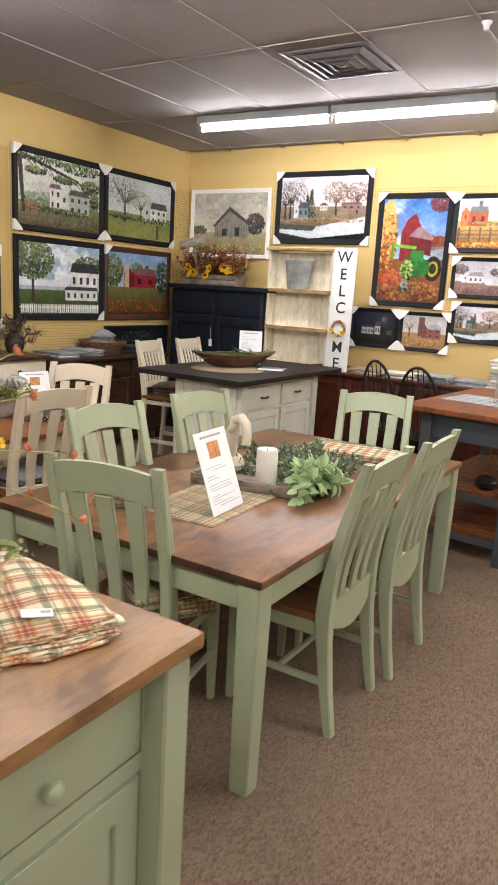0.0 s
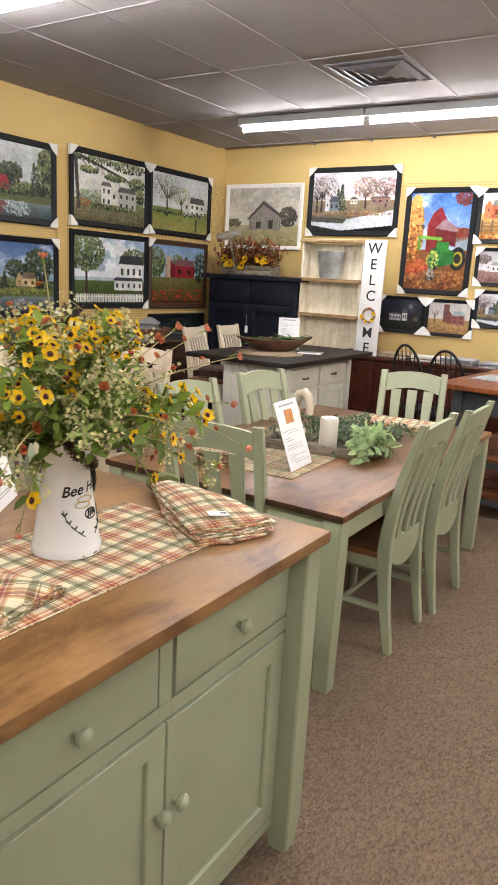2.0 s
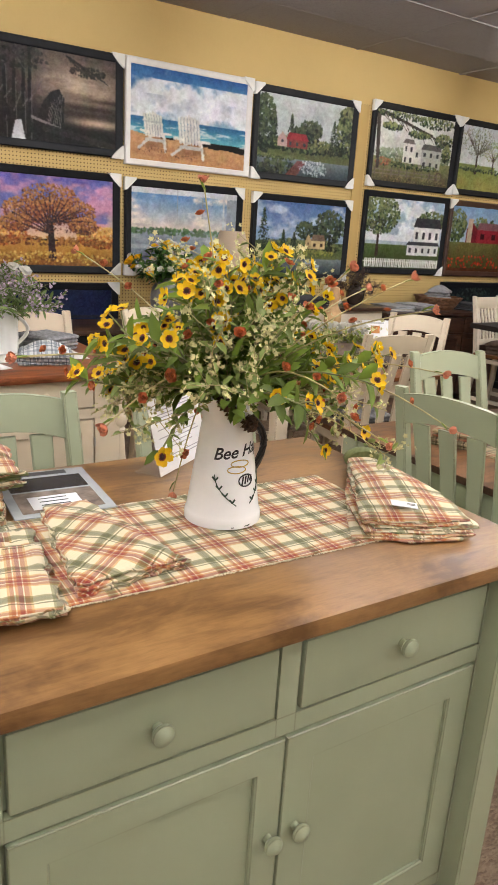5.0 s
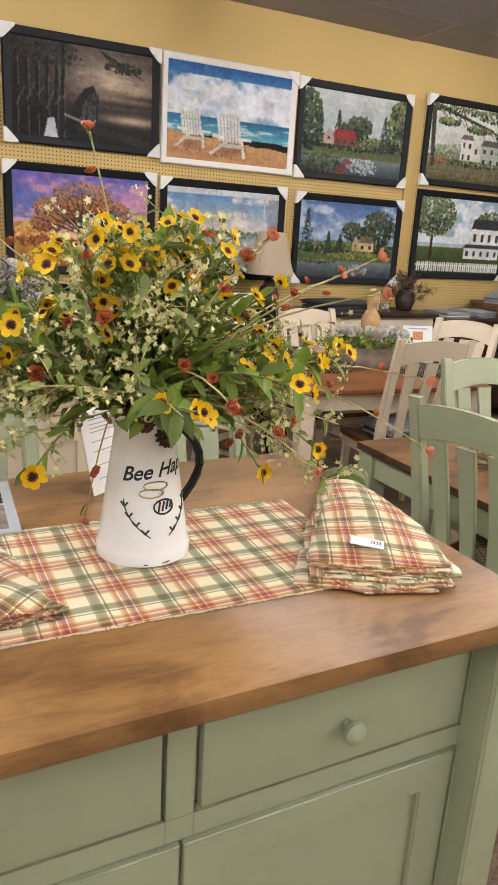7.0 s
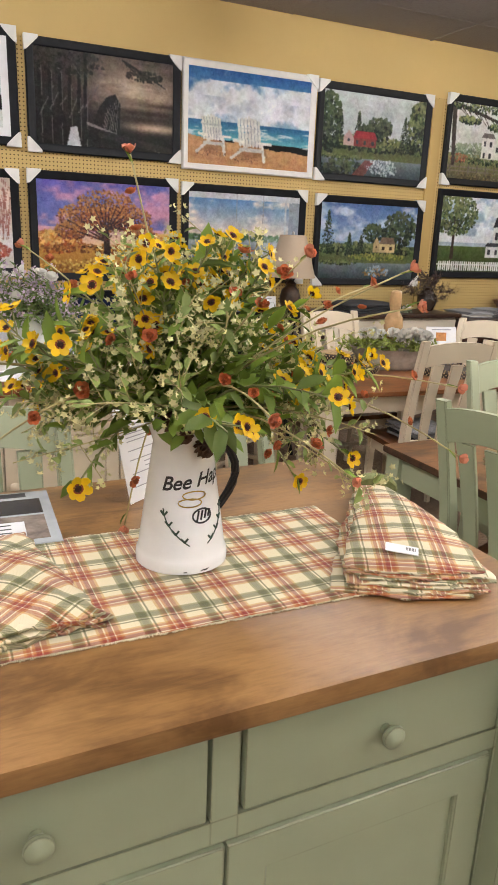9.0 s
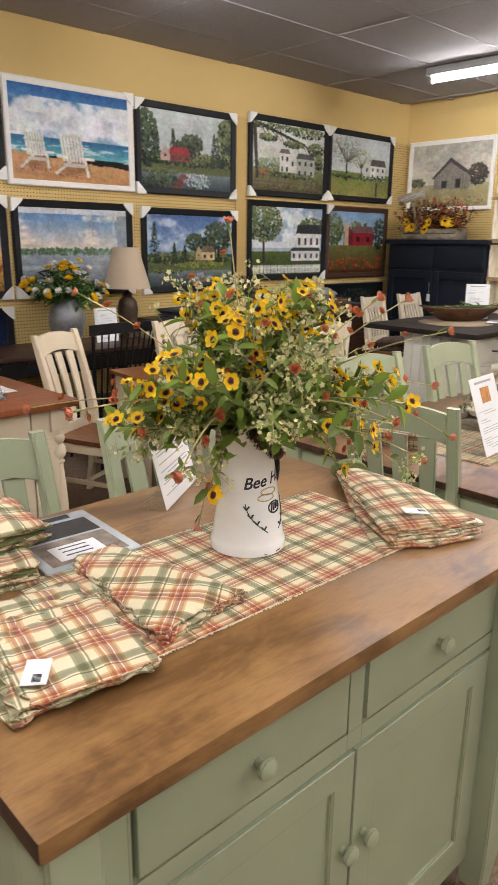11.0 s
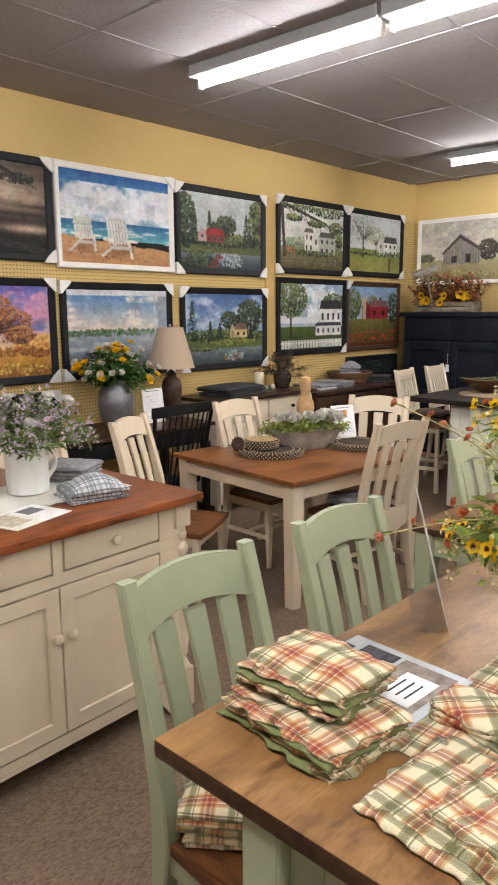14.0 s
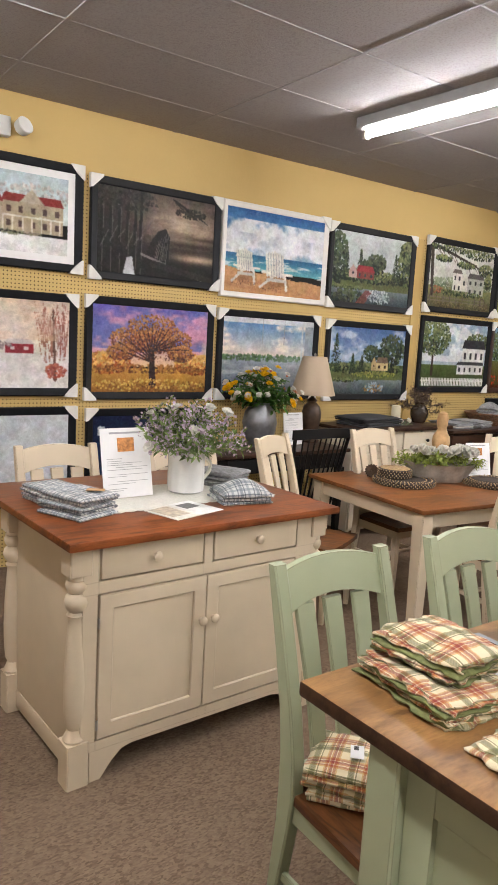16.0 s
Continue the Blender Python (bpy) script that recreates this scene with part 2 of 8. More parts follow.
CARPET = carpet_mat()
WALL = wall_mat("yellow_wall", (0.66, 0.475, 0.19))
PEG_W = wall_mat("yellow_pegboard_w", (0.64, 0.46, 0.18), True, "Y")
PEG_N = wall_mat("yellow_pegboard_n", (0.64, 0.46, 0.18), True, "X")
TRIM = wall_mat("yellow_trim", (0.55, 0.38, 0.14))
FILL_WALL = wall_mat("tan_fill_wall", (0.52, 0.47, 0.40))
TILE = ceiling_mat()
TBAR = plain("ceiling_bar_white", (0.32, 0.302, 0.306), 0.6, vary=0.05)
TUBE = emit_mat("lamp_lens", (1.0, 0.98, 0.985), 49.0)
CHANNEL = plain("channel_enamel", (0.30, 0.30, 0.30), 0.4, vary=0.06)
SOCKET = plain("socket_cream", (0.45, 0.42, 0.34), 0.5, vary=0.1)
WHITEMETAL = plain("white_enamel", (0.75, 0.75, 0.73), 0.35, vary=0.04)
CHROME = plain("brushed_steel", (0.5, 0.5, 0.5), 0.3, 1.0, 0.1)
DUCT = plain("grey_vent", (0.21, 0.21, 0.245), 0.45, 0.0, 0.1)
DARKHOLE = plain("dark_void", (0.24, 0.24, 0.27), 0.7)
FRAMEBLACK = plain("picture_frame_black", (0.007, 0.008, 0.011), 0.5, vary=0.3, spec=0.22)
FRAMEWHITE = plain("picture_frame_white", (0.80, 0.78, 0.75), 0.45, vary=0.05)
CARD = plain("corner_card_white", (0.80, 0.79, 0.76), 0.6, vary=0.05)
PAPER = plain("white_paper", (0.83, 0.83, 0.84), 0.55, vary=0.03)
INK = plain("black_ink", (0.02, 0.02, 0.022), 0.6)
GREYINK = plain("grey_ink", (0.40, 0.40, 0.42), 0.6)


# ---- mesh helpers ----
def bm_box(bm, x0, x1, y0, y1, z0, z1, bev=0.0, m=None):
    r = bmesh.ops.create_cube(bm, size=1.0)
    vs = r["verts"]
    for v in vs:
        v.co = Vector(((x0 + x1) / 2 + v.co.x * (x1 - x0), (y0 + y1) / 2 + v.co.y * (y1 - y0), (z0 + z1) / 2 + v.co.z * (z1 - z0)))
    if bev:
        es = list({e for v in vs for e in v.link_edges})
        g = bmesh.ops.bevel(bm, geom=es, offset=bev, segments=2, affect="EDGES", profile=0.6)
        vs = list({v for f in g["faces"] for v in f.verts} | {v for v in vs if v.is_valid})
    if m is not None:
        bmesh.ops.transform(bm, matrix=m, verts=vs)
    return bm


def box(x0, x1, y0, y1, z0, z1, bev=0.0, m=None):
    return bm_box(bmesh.new(), x0, x1, y0, y1, z0, z1, bev, m)


def loft(bm, rings, cap=True):
    """Skin rings of equal length."""
    vr = [[bm.verts.new(p) for p in r] for r in rings]
    n = len(vr[0])
    for a, b in zip(vr, vr[1:]):
        for i in range(n):
            bm.faces.new((a[i], a[(i + 1) % n], b[(i + 1) % n], b[i]))
    if cap:
        bm.faces.new(list(reversed(vr[0])))
        bm.faces.new(vr[-1])
    return bm


def bar(bm, path, side, up, sizes, ch=0.004):
    """A chamfered rectangular bar along path; sizes: (half along side, half along up) for each point."""
    side, up = Vector(side).normalized(), Vector(up).normalized()
    rings = []
    for p, (a, b) in zip(path, sizes):
        p = Vector(p)
        c = min(ch, a * 0.4, b * 0.4)
        rings.append([p + side * u + up * w for u, w in ((-a + c, -b), (a - c, -b), (a, -b + c), (a, b - c), (a - c, b), (-a + c, b), (-a, b - c), (-a, -b + c))])
    return loft(bm, rings)


def lathe(bm, prof, seg=24, centre=(0, 0), m=None):
    rings = []
    for r, z in prof:
        rings.append([Vector((centre[0] + r * math.cos(2 * math.pi * i / seg), centre[1] + r * math.sin(2 * math.pi * i / seg), z)) for i in range(seg)])
    if m is not None:
        rings = [[m @ p for p in r] for r in rings]
    return loft(bm, rings)


def tube(bm, pts, r, seg=6, r1=None):
    pts = [Vector(p) for p in pts]
    rings = []
    ref = Vector((0.31, 0.17, 0.93))
    for i, p in enumerate(pts):
        d = (pts[min(i + 1, len(pts) - 1)] - pts[max(i - 1, 0)]).normalized()
        a = d.cross(ref)
        if a.length < 0.05:
            a = d.cross(Vector((1, 0, 0)))
        a.normalize()
        b = d.cross(a)
        k = r if r1 is None else r + (r1 - r) * i / (len(pts) - 1)
        rings.append([p + (a * math.cos(2 * math.pi * j / seg) + b * math.sin(2 * math.pi * j / seg)) * k for j in range(seg)])
    return loft(bm, rings)


def arc_pts(fn, n):
    return [fn(i / (n - 1)) for i in range(n)]


def finish(bm, name, smooth=True):
    bmesh.ops.recalc_face_normals(bm, faces=bm.faces[:])
    if smooth:
        for f in bm.faces:
            f.smooth = True
        for e in bm.edges:
            if len(e.link_faces) == 2 and e.calc_face_angle(0) > radians(40):
                e.smooth = False
    me = bpy.data.meshes.new(name)
    bm.to_mesh(me)
    bm.free()
    return me


def part(name, bm, material, parent=None, label="", smooth=True):
    """Links a bmesh as one mesh object under a thing or a part."""
    me = finish(bm, name, smooth)
    me.materials.append(material)
    ob = new(name, me)
    if parent is not None:
        ob.parent = parent
    if label:
        ob["label"] = label
    return ob


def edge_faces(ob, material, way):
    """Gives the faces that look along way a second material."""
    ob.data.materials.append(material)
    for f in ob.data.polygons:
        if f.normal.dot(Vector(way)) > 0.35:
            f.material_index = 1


def thing(name, m, label, category, group="", kind=""):
    ob = new(name)
    ob.empty_display_size = 0.1
    ob.matrix_basis = m
    return tagged(ob, label, category, group, kind)


def structure(name, bm, material, label="", category=""):
    ob = part(name, bm, material)
    return tagged(ob, label, category or name.split("_")[0], "", "structure")


# ---- structure ----
structure("floor", box(WX - 0.2, EX + 0.2, SY - 0.2, WY + 0.2, -0.1, 0.0), CARPET, "brown flecked loop-pile carpet over the whole shop floor", "floor")
structure("wall_west", box(WX - 0.15, WX, SY, WY, 0, CEIL + 0.05), WALL, "warm yellow painted shop wall behind the framed prints", "wall")
structure("wall_north", box(WX - 0.15, EX, WY, WY + 0.15, 0, CEIL + 0.05), WALL, "warm yellow painted end wall of the shop", "wall")
# East and south walls are unseen; their tan is chosen to bounce fill light.
structure("wall_east", box(EX, EX + 0.15, SY, WY + 0.15, 0, CEIL + 0.05), FILL_WALL, "unseen tan wall added to close the shop and bounce fill light", "wall")
structure("wall_south", box(WX - 0.15, EX + 0.15, SY - 0.15, SY, 0, CEIL + 0.05), FILL_WALL, "unseen tan wall added to close the shop and bounce fill light", "wall")
structure("pegboard_west", box(WX, WX + 0.012, SY + 0.3, WY - 0.02, 0.0, 2.68, 0.002), PEG_W, "yellow painted pegboard panel fixed to the wall", "pegboard")
structure("pegboard_north", box(WX + 0.02, EX - 0.3, WY - 0.012, WY, 0.0, 2.66, 0.002), PEG_N, "yellow painted pegboard panel fixed to the wall", "pegboard")
for y in (4.22, 0.0, -2.4):
    structure("trim", box(WX + 0.012, WX + 0.027, y - 0.055, y + 0.055, 0, 2.67, 0.003), TRIM, "yellow painted upright batten over the pegboard joint", "trim")

# ceiling: lay-in tiles in one mesh, dropped bars apart
bm = bmesh.new()
GX, GY = 0.69, 1.29
xs = [-1.22 - 0.05 + GX * k for k in range(-6, 10)]
ys = [1.51 + GY * k for k in range(-4, 5)]
bm_box(bm, WX - 0.1, EX + 0.1, SY - 0.1, WY + 0.1, CEIL + 0.02, CEIL + 0.12)
rnd = random.Random(4)
for xa, xb in zip(xs, xs[1:]):
    for ya, yb in zip(ys, ys[1:]):
        x0, x1, y0, y1 = max(xa, WX) + 0.007, min(xb, EX) - 0.007, max(ya, SY) + 0.007, min(yb, WY) - 0.007
        if x1 > x0 and y1 > y0:
            dz = rnd.uniform(-0.004, 0.004)
            bm_box(bm, x0, x1, y0, y1, CEIL + 0.001 + dz, CEIL + 0.019)
structure("ceiling", bm, TILE, "suspended ceiling of grey-white mineral tiles", "ceiling")
bm = bmesh.new()
for x in xs:
    if WX < x < EX:
        bm_box(bm, x - 0.0085, x + 0.0085, SY, WY, CEIL - 0.003, CEIL + 0.015)
for y in ys:
    if SY < y < WY:
        bm_box(bm, WX, EX, y - 0.0085, y + 0.0085, CEIL - 0.0035, CEIL + 0.0145)
structure("ceiling_grid", bm, TBAR, "white metal bars of the suspended ceiling", "ceiling grid")


def strip_light(m):
    """Bare-tube batten: channel against the ceiling, one tube between end sockets below it."""
    L = 1.29
    t = thing("ceiling_light", m, "white fluorescent batten with a glowing bare tube under the ceiling", "ceiling light", "strip lights")
    bm = bmesh.new()
    prof = [(-0.082, -0.004), (0.082, -0.004), (0.082, -0.064), (0.070, -0.068), (-0.070, -0.068), (-0.082, -0.064)]
    loft(bm, [[Vector((x, y, z)) for y, z in prof] for x in (0.0, L)])
    part("housing", bm, CHANNEL, t)
    rings = []
    for x in (0.026, L - 0.026):
        rings.append([Vector((x, 0.019 * math.cos(a), -0.098 + 0.019 * math.sin(a))) for a in [2 * math.pi * i / 12 for i in range(12)]])
    part("tube", loft(bmesh.new(), rings), TUBE, t, "glowing white fluorescent tube")
    for x in (0.014, L - 0.014):
        part("socket", box(x - 0.010, x + 0.010, -0.016, 0.016, -0.124, -0.0685, 0.004), SOCKET, t, "cream plastic tube socket")


# Row at y -0.95 is unseen, added to light this end of the room.
for x0, y0 in ((-4.11, 5.50), (-4.085, 2.27), (-4.05, -0.95)):
    for k in range(6):
        strip_light(pose(x0, y0, CEIL, 0, 0, 2) @ pose(1.315 * k, 0, 0))


def ceiling_vent(x, y):
    t = thing("ceiling_vent", pose(x, y, CEIL), "grey square four-way ceiling air vent", "air vent")
    part("backing", box(-0.30, 0.30, -0.30, 0.30, 0.0005, 0.018), DARKHOLE, t)
    for k, s in enumerate((0.31, 0.245, 0.18, 0.115, 0.05)):
        bm = bmesh.new()
        z0, z1, w = -0.004 - 0.004 * k, -0.022 - 0.003 * k, 0.045
        for a in range(4):
            rot = pose(0, 0, 0, 0, 0, 90 * a)
            q = [Vector((-s, -s, z0)), Vector((s, -s, z0)), Vector((s - w, -s + w, z1)), Vector((-s + w, -s + w, z1))] if k else [Vector((-s, -s, z0)), Vector((s, -s, z0)), Vector((s - 0.03, -s + 0.03, z0 - 0.006)), Vector((-s + 0.03, -s + 0.03, z0 - 0.006))]
            lo = [bm.verts.new(rot @ p) for p in q]
            hi = [bm.verts.new(rot @ (p + Vector((0, 0, 0.004)))) for p in q]
            bm.faces.new(lo), bm.faces.new(hi[::-1])
            for i in range(4):
                bm.faces.new((lo[i], lo[(i + 1) % 4], hi[(i + 1) % 4], hi[i]))
        part("frame" if k == 0 else "louvre", bm, DUCT, t)


ceiling_vent(-2.25, 4.54)
t = thing("ceiling_hook", pose(-1.24, 4.2, CEIL), "small white plastic ceiling hook", "hook")
part("hook", lathe(bmesh.new(), [(0.002, -0.05), (0.014, -0.045), (0.018, -0.02), (0.03, -0.006), (0.03, -0.003)], 14), WHITEMETAL, t)


# ---- furniture kinds ----
def dining_chair(name, m, paintm, label, group):
    """Chair facing +y, standing on its origin."""
    t = thing(name, m, label, "chair", group)
    W = 0.215
    # rear post: (y, z, half depth), S-curved from foot to top
    prof = [(-0.245, 0.0, 0.016), (-0.215, 0.18, 0.021), (-0.192, 0.36, 0.027), (-0.186, 0.46, 0.031), (-0.190, 0.56, 0.029), (-0.208, 0.68, 0.025), (-0.240, 0.82, 0.022), (-0.280, 0.97, 0.019), (-0.302, 1.05, 0.016)]
    def back_y(z):
        for (ya, za, _), (yb, zb, _) in zip(prof, prof[1:]):
            if za <= z <= zb:
                return ya + (yb - ya) * (z - za) / (zb - za)
        return prof[-1][0]
    for s in (-1, 1):
        bm = bmesh.new()
        bar(bm, [(s * (W - 0.02), y, z) for y, z, _ in prof], (1, 0, 0), (0, 1, 0), [(0.0215, d) for _, _, d in prof], 0.005)
        part("rear_leg", bm, paintm, t)
    def curve(x):                       # hollow of the back, to the rear
        return -0.022 * (1 - (x / W) ** 2)
    # crest rail, arched above and below
    bm = bmesh.new()
    rings = []
    n = 11
    for i in range(n):
        x = -W + 0.04 + (2 * W - 0.08) * i / (n - 1)
        k = 1 - (x / (W - 0.04)) ** 2
        zl, zh = 0.915 + 0.03 * k, 1.028 + 0.022 * k
        rings.append([Vector((x, back_y(z) + curve(x) + d, z)) for z, d in ((zl, 0.011), (zh, 0.011), (zh, -0.011), (zl, -0.011))])
    loft(bm, rings)
    part("crest_rail", bm, paintm, t)
    # deep lower back rail
    bm = bmesh.new()
    rings = []
    for i in range(n):
        x = -W + 0.04 + (2 * W - 0.08) * i / (n - 1)
        k = 1 - (x / (W - 0.04)) ** 2
        rings.append([Vector((x, back_y(z) + 0.4 * curve(x) + d, z)) for z, d in ((0.415 - 0.05 * k, 0.012), (0.515, 0.012), (0.515, -0.012), (0.415 - 0.05 * k, -0.012))])
    loft(bm, rings)
    part("lower_rail", bm, paintm, t)
    for x0 in (-0.104, 0.0, 0.104):
        bm = bmesh.new()
        zs = [0.50, 0.58, 0.66, 0.74, 0.82, 0.88, 0.93]
        path = [(x0 * (0.92 + 0.1 * (z - 0.5) / 0.43), back_y(z) + curve(x0) * (0.4 + 0.6 * (z - 0.5) / 0.43), z) for z in zs]
        bar(bm, path, (1, 0, 0), (0, 1, 0), [(0.024 + 0.009 * (z - 0.5) / 0.43, 0.008) for z in zs], 0.003)
        part("slat", bm, paintm, t)
    # seat, scooped plank
    bm = bmesh.new()
    nx, ny = 9, 7
    def seat_pt(i, j, top):
        u, v = -1 + 2 * i / (nx - 1), j / (ny - 1)
        x = u * (0.205 + 0.028 * v)
        y = -0.185 + 0.415 * v + 0.012 * (1 - u * u) * v
        z = 0.462 - (0.012 * (1 - u * u) * math.sin(math.pi * min(1, v * 1.1)) if top else 0.028)
        return Vector((x, y, z))
    tg = [[bm.verts.new(seat_pt(i, j, True)) for i in range(nx)] for j in range(ny)]
    bg = [[bm.verts.new(seat_pt(i, j, False)) for i in range(nx)] for j in range(ny)]
    for j in range(ny - 1):
        for i in range(nx - 1):
            bm.faces.new((tg[j][i], tg[j][i + 1], tg[j + 1][i + 1], tg[j + 1][i]))
            bm.faces.new((bg[j][i], bg[j + 1][i], bg[j + 1][i + 1], bg[j][i + 1]))
    edge = [(0, i) for i in range(nx)] + [(j, nx - 1) for j in range(1, ny)] + [(ny - 1, i) for i in range(nx - 2, -1, -1)] + [(j, 0) for j in range(ny - 2, 0, -1)]
    for (a, b), (c, d) in zip(edge, edge[1:] + edge[:1]):
        bm.faces.new((tg[a][b], bg[a][b], bg[c][d], tg[c][d]))
    bmesh.ops.bevel(bm, geom=[e for e in bm.edges if e.calc_face_angle(0) > 1.0], offset=0.006, segments=2, affect="EDGES")
    part("seat", bm, SEATWOOD, t, "dark-stained solid wood seat")
    for s in (-1, 1):
        bm = bmesh.new()
        bar(bm, [(s * 0.205, 0.195, 0.0), (s * 0.203, 0.193, 0.25), (s * 0.200, 0.19, 0.433)], (1, 0, 0), (0, 1, 0), [(0.014, 0.014), (0.019, 0.019), (0.021, 0.021)])
        part("front_leg", bm, paintm, t)
        bm = bmesh.new()
        bar(bm, [(s * 0.193, -0.18, 0.405), (s * 0.200, 0.175, 0.405)], (1, 0, 0), (0, 0, 1), [(0.009, 0.03)] * 2)
        part("apron", bm, paintm, t)
        bm = bmesh.new()
        bar(bm, [(s * 0.195, -0.205, 0.20), (s * 0.203, 0.18, 0.20)], (1, 0, 0), (0, 0, 1), [(0.009, 0.014)] * 2)
        part("stretcher", bm, paintm, t)
    bm = bmesh.new()
    bar(bm, [(-0.18, 0.195, 0.405), (0.18, 0.195, 0.405)], (0, 1, 0), (0, 0, 1), [(0.009, 0.03)] * 2)
    part("apron", bm, paintm, t)
    bm = bmesh.new()
    bar(bm, [(-0.194, -0.01, 0.20), (0.194, -0.01, 0.20)], (0, 1, 0), (0, 0, 1), [(0.009, 0.012)] * 2)
    part("stretcher", bm, paintm, t)
    return t


def plank_top(t, name, x0, x1, y0, y1, z0, z1, mat, n=1, along="Y", edge=None, ov=0.0):
    """A solid top with eased edges."""
    bm = box(x0, x1, y0, y1, z0, z1, 0.007)
    return part(name, bm, mat, t)


def leg_table(name, m, label, w, l, h, topm, legm, leg=0.085, top=0.03, ov=0.035, taper=0.8, edge=None):
    """Rectangular table, origin on the floor at its middle; w along x, l along y."""
    t = thing(name, m, label, "table")
    part("tabletop", box(-w / 2, w / 2, -l / 2, l / 2, h - top, h, 0.009), topm, t, "stained wooden top with a dark eased edge")
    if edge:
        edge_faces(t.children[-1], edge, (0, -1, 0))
    for sx in (-1, 1):
        for sy in (-1, 1):
            x, y = sx * (w / 2 - ov - leg / 2), sy * (l / 2 - ov - leg / 2)
            bm = bmesh.new()
            a = leg / 2
            bar(bm, [(x, y, 0), (x, y, h - top - 0.13), (x, y, h - top)], (1, 0, 0), (0, 1, 0), [(a * taper, a * taper), (a, a), (a, a)], 0.005)
            part("leg", bm, legm, t)
    for s in (-1, 1):
        x = s * (w / 2 - ov - leg / 2 + 0.012)
        part("apron", box(x - 0.011, x + 0.011, -l / 2 + ov + leg, l / 2 - ov - leg, h - top - 0.095, h - top, 0.003), legm, t)
        y = s * (l / 2 - ov - leg / 2 + 0.012)
        part("apron", box(-w / 2 + ov + leg, w / 2 - ov - leg, y - 0.011, y + 0.011, h - top - 0.095, h - top, 0.003), legm, t)
    return t


def knob(parent, x, y, z, mat, r=0.019, d=1, label=""):
    """Turned knob proud along local +x (d=1) or other heading in degrees."""
    prof = [(0.45 * r, 0.0), (0.42 * r, 0.010), (0.75 * r, 0.014), (r, 0.020), (0.97 * r, 0.026), (0.6 * r, 0.032), (0.1 * r, 0.034)]
    bm = lathe(bmesh.new(), prof, 16, m=pose(x, y, z, 0, 90, 0))
    return part("knob", bm, mat, parent, label)


def panel_door(parent, fx, y0, y1, z0, z1, mat, stile=0.055, kn=None, hinges=None):
    """Frame-and-panel door whose face lies at x = fx, looking along +x."""
    bm = bmesh.new()
    s = stile
    prof = [(0.0, -0.018), (0.0, -0.002), (0.002, 0.0), (s - 0.004, 0.0), (s, -0.004), (s, -0.018)]
    cs = [(y0, z0, 1, 1), (y1, z0, -1, 1), (y1, z1, -1, -1), (y0, z1, 1, -1)]
    vr = [[bm.verts.new((fx + d, y + sy * a, z + sz * a)) for a, d in prof] for y, z, sy, sz in cs]
    for i in range(4):
        p, q = vr[i], vr[(i + 1) % 4]
        for j in range(len(prof)):
            k = (j + 1) % len(prof)
            bm.faces.new((p[j], p[k], q[k], q[j]))
    d = part("door", bm, mat, parent)
    part("door_panel", box(fx - 0.016, fx - 0.0095, y0 + s - 0.004, y1 - s + 0.004, z0 + s - 0.004, z1 - s + 0.004), mat, d)
    if kn:
        knob(d, fx, kn[0], kn[1], mat)
    if hinges:
        for z in (z0 + 0.06, z1 - 0.10):
            bm = lathe(bmesh.new(), [(0.004, z - 0.02), (0.005, z - 0.018), (0.005, z + 0.018), (0.004, z + 0.02)], 8, (fx + 0.004, hinges))
            part("hinge", bm, CHROME, d)
    return d


def drawer(parent, fx, y0, y1, z0, z1, mat, kn=True, pull=None):
    d = part("drawer", box(fx - 0.018, fx, y0, y1, z0, z1, 0.004), mat, parent)
    if kn:
        knob(d, fx, (y0 + y1) / 2, (z0 + z1) / 2, mat)
    if pull is not None:
        bm = bmesh.new()
        yc, zc = (y0 + y1) / 2, (z0 + z1) / 2
        tube(bm, [(fx, yc - 0.045, zc), (fx + 0.022, yc - 0.035, zc), (fx + 0.026, yc, zc - 0.003), (fx + 0.022, yc + 0.035, zc), (fx, yc + 0.045, zc)], 0.006, 8)
        part("pull", bm, pull, d, "black iron pull")
    return d


def face_frame(bm, fx, y0, y1, z0, z1, holes, depth=0.02):
    """Flat front between y0..y1, z0..z1 with rectangular recesses; built of strips."""
    ysn = sorted({y0, y1, *[h[0] for h in holes], *[h[1] for h in holes]})
    zsn = sorted({z0, z1, *[h[2] for h in holes], *[h[3] for h in holes]})
    for ya, yb in zip(ysn, ysn[1:]):
        for za, zb in zip(zsn, zsn[1:]):
            c = ((ya + yb) / 2, (za + zb) / 2)
            inside = any(h[0] < c[0] < h[1] and h[2] < c[1] < h[3] for h in holes)
            bm_box(bm, fx - depth, fx - (0.0185 if inside else 0.0), ya, yb, za, zb)
    return bm


# ---- green island ----
t = thing("kitchen_island", pose(0, 0, 0), "sage green painted kitchen island with a brown maple top", "kitchen island")
ZT = 0.963
part("worktop", box(-1.553, -0.698, -0.213, 1.020, ZT - 0.034, ZT, 0.008), MAPLE, t, "brown stained maple top")
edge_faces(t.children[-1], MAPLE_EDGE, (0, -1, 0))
FX = -0.757
dr = [(-0.050, 0.394, 0.745, 0.881), (0.449, 0.908, 0.745, 0.881)]
do = [(-0.055, 0.4225, 0.130, 0.692), (0.4265, 0.908, 0.130, 0.692)]
gap = 0.007
bm = bmesh.new()
face_frame(bm, FX - 0.004, -0.13, 0.925, 0.09, ZT - 0.036, [(a - gap, b + gap, c - gap, d + gap) for a, b, c, d in dr] + [(do[0][0] - gap, do[1][1] + gap, 0.130 - gap, 0.692 + gap)])
part("face_frame", bm, SAGE, t, smooth=False)
part("back_board", box(-1.345, -1.325, -0.125, 0.92, 0.12, ZT - 0.036, 0.002), SAGE, t)
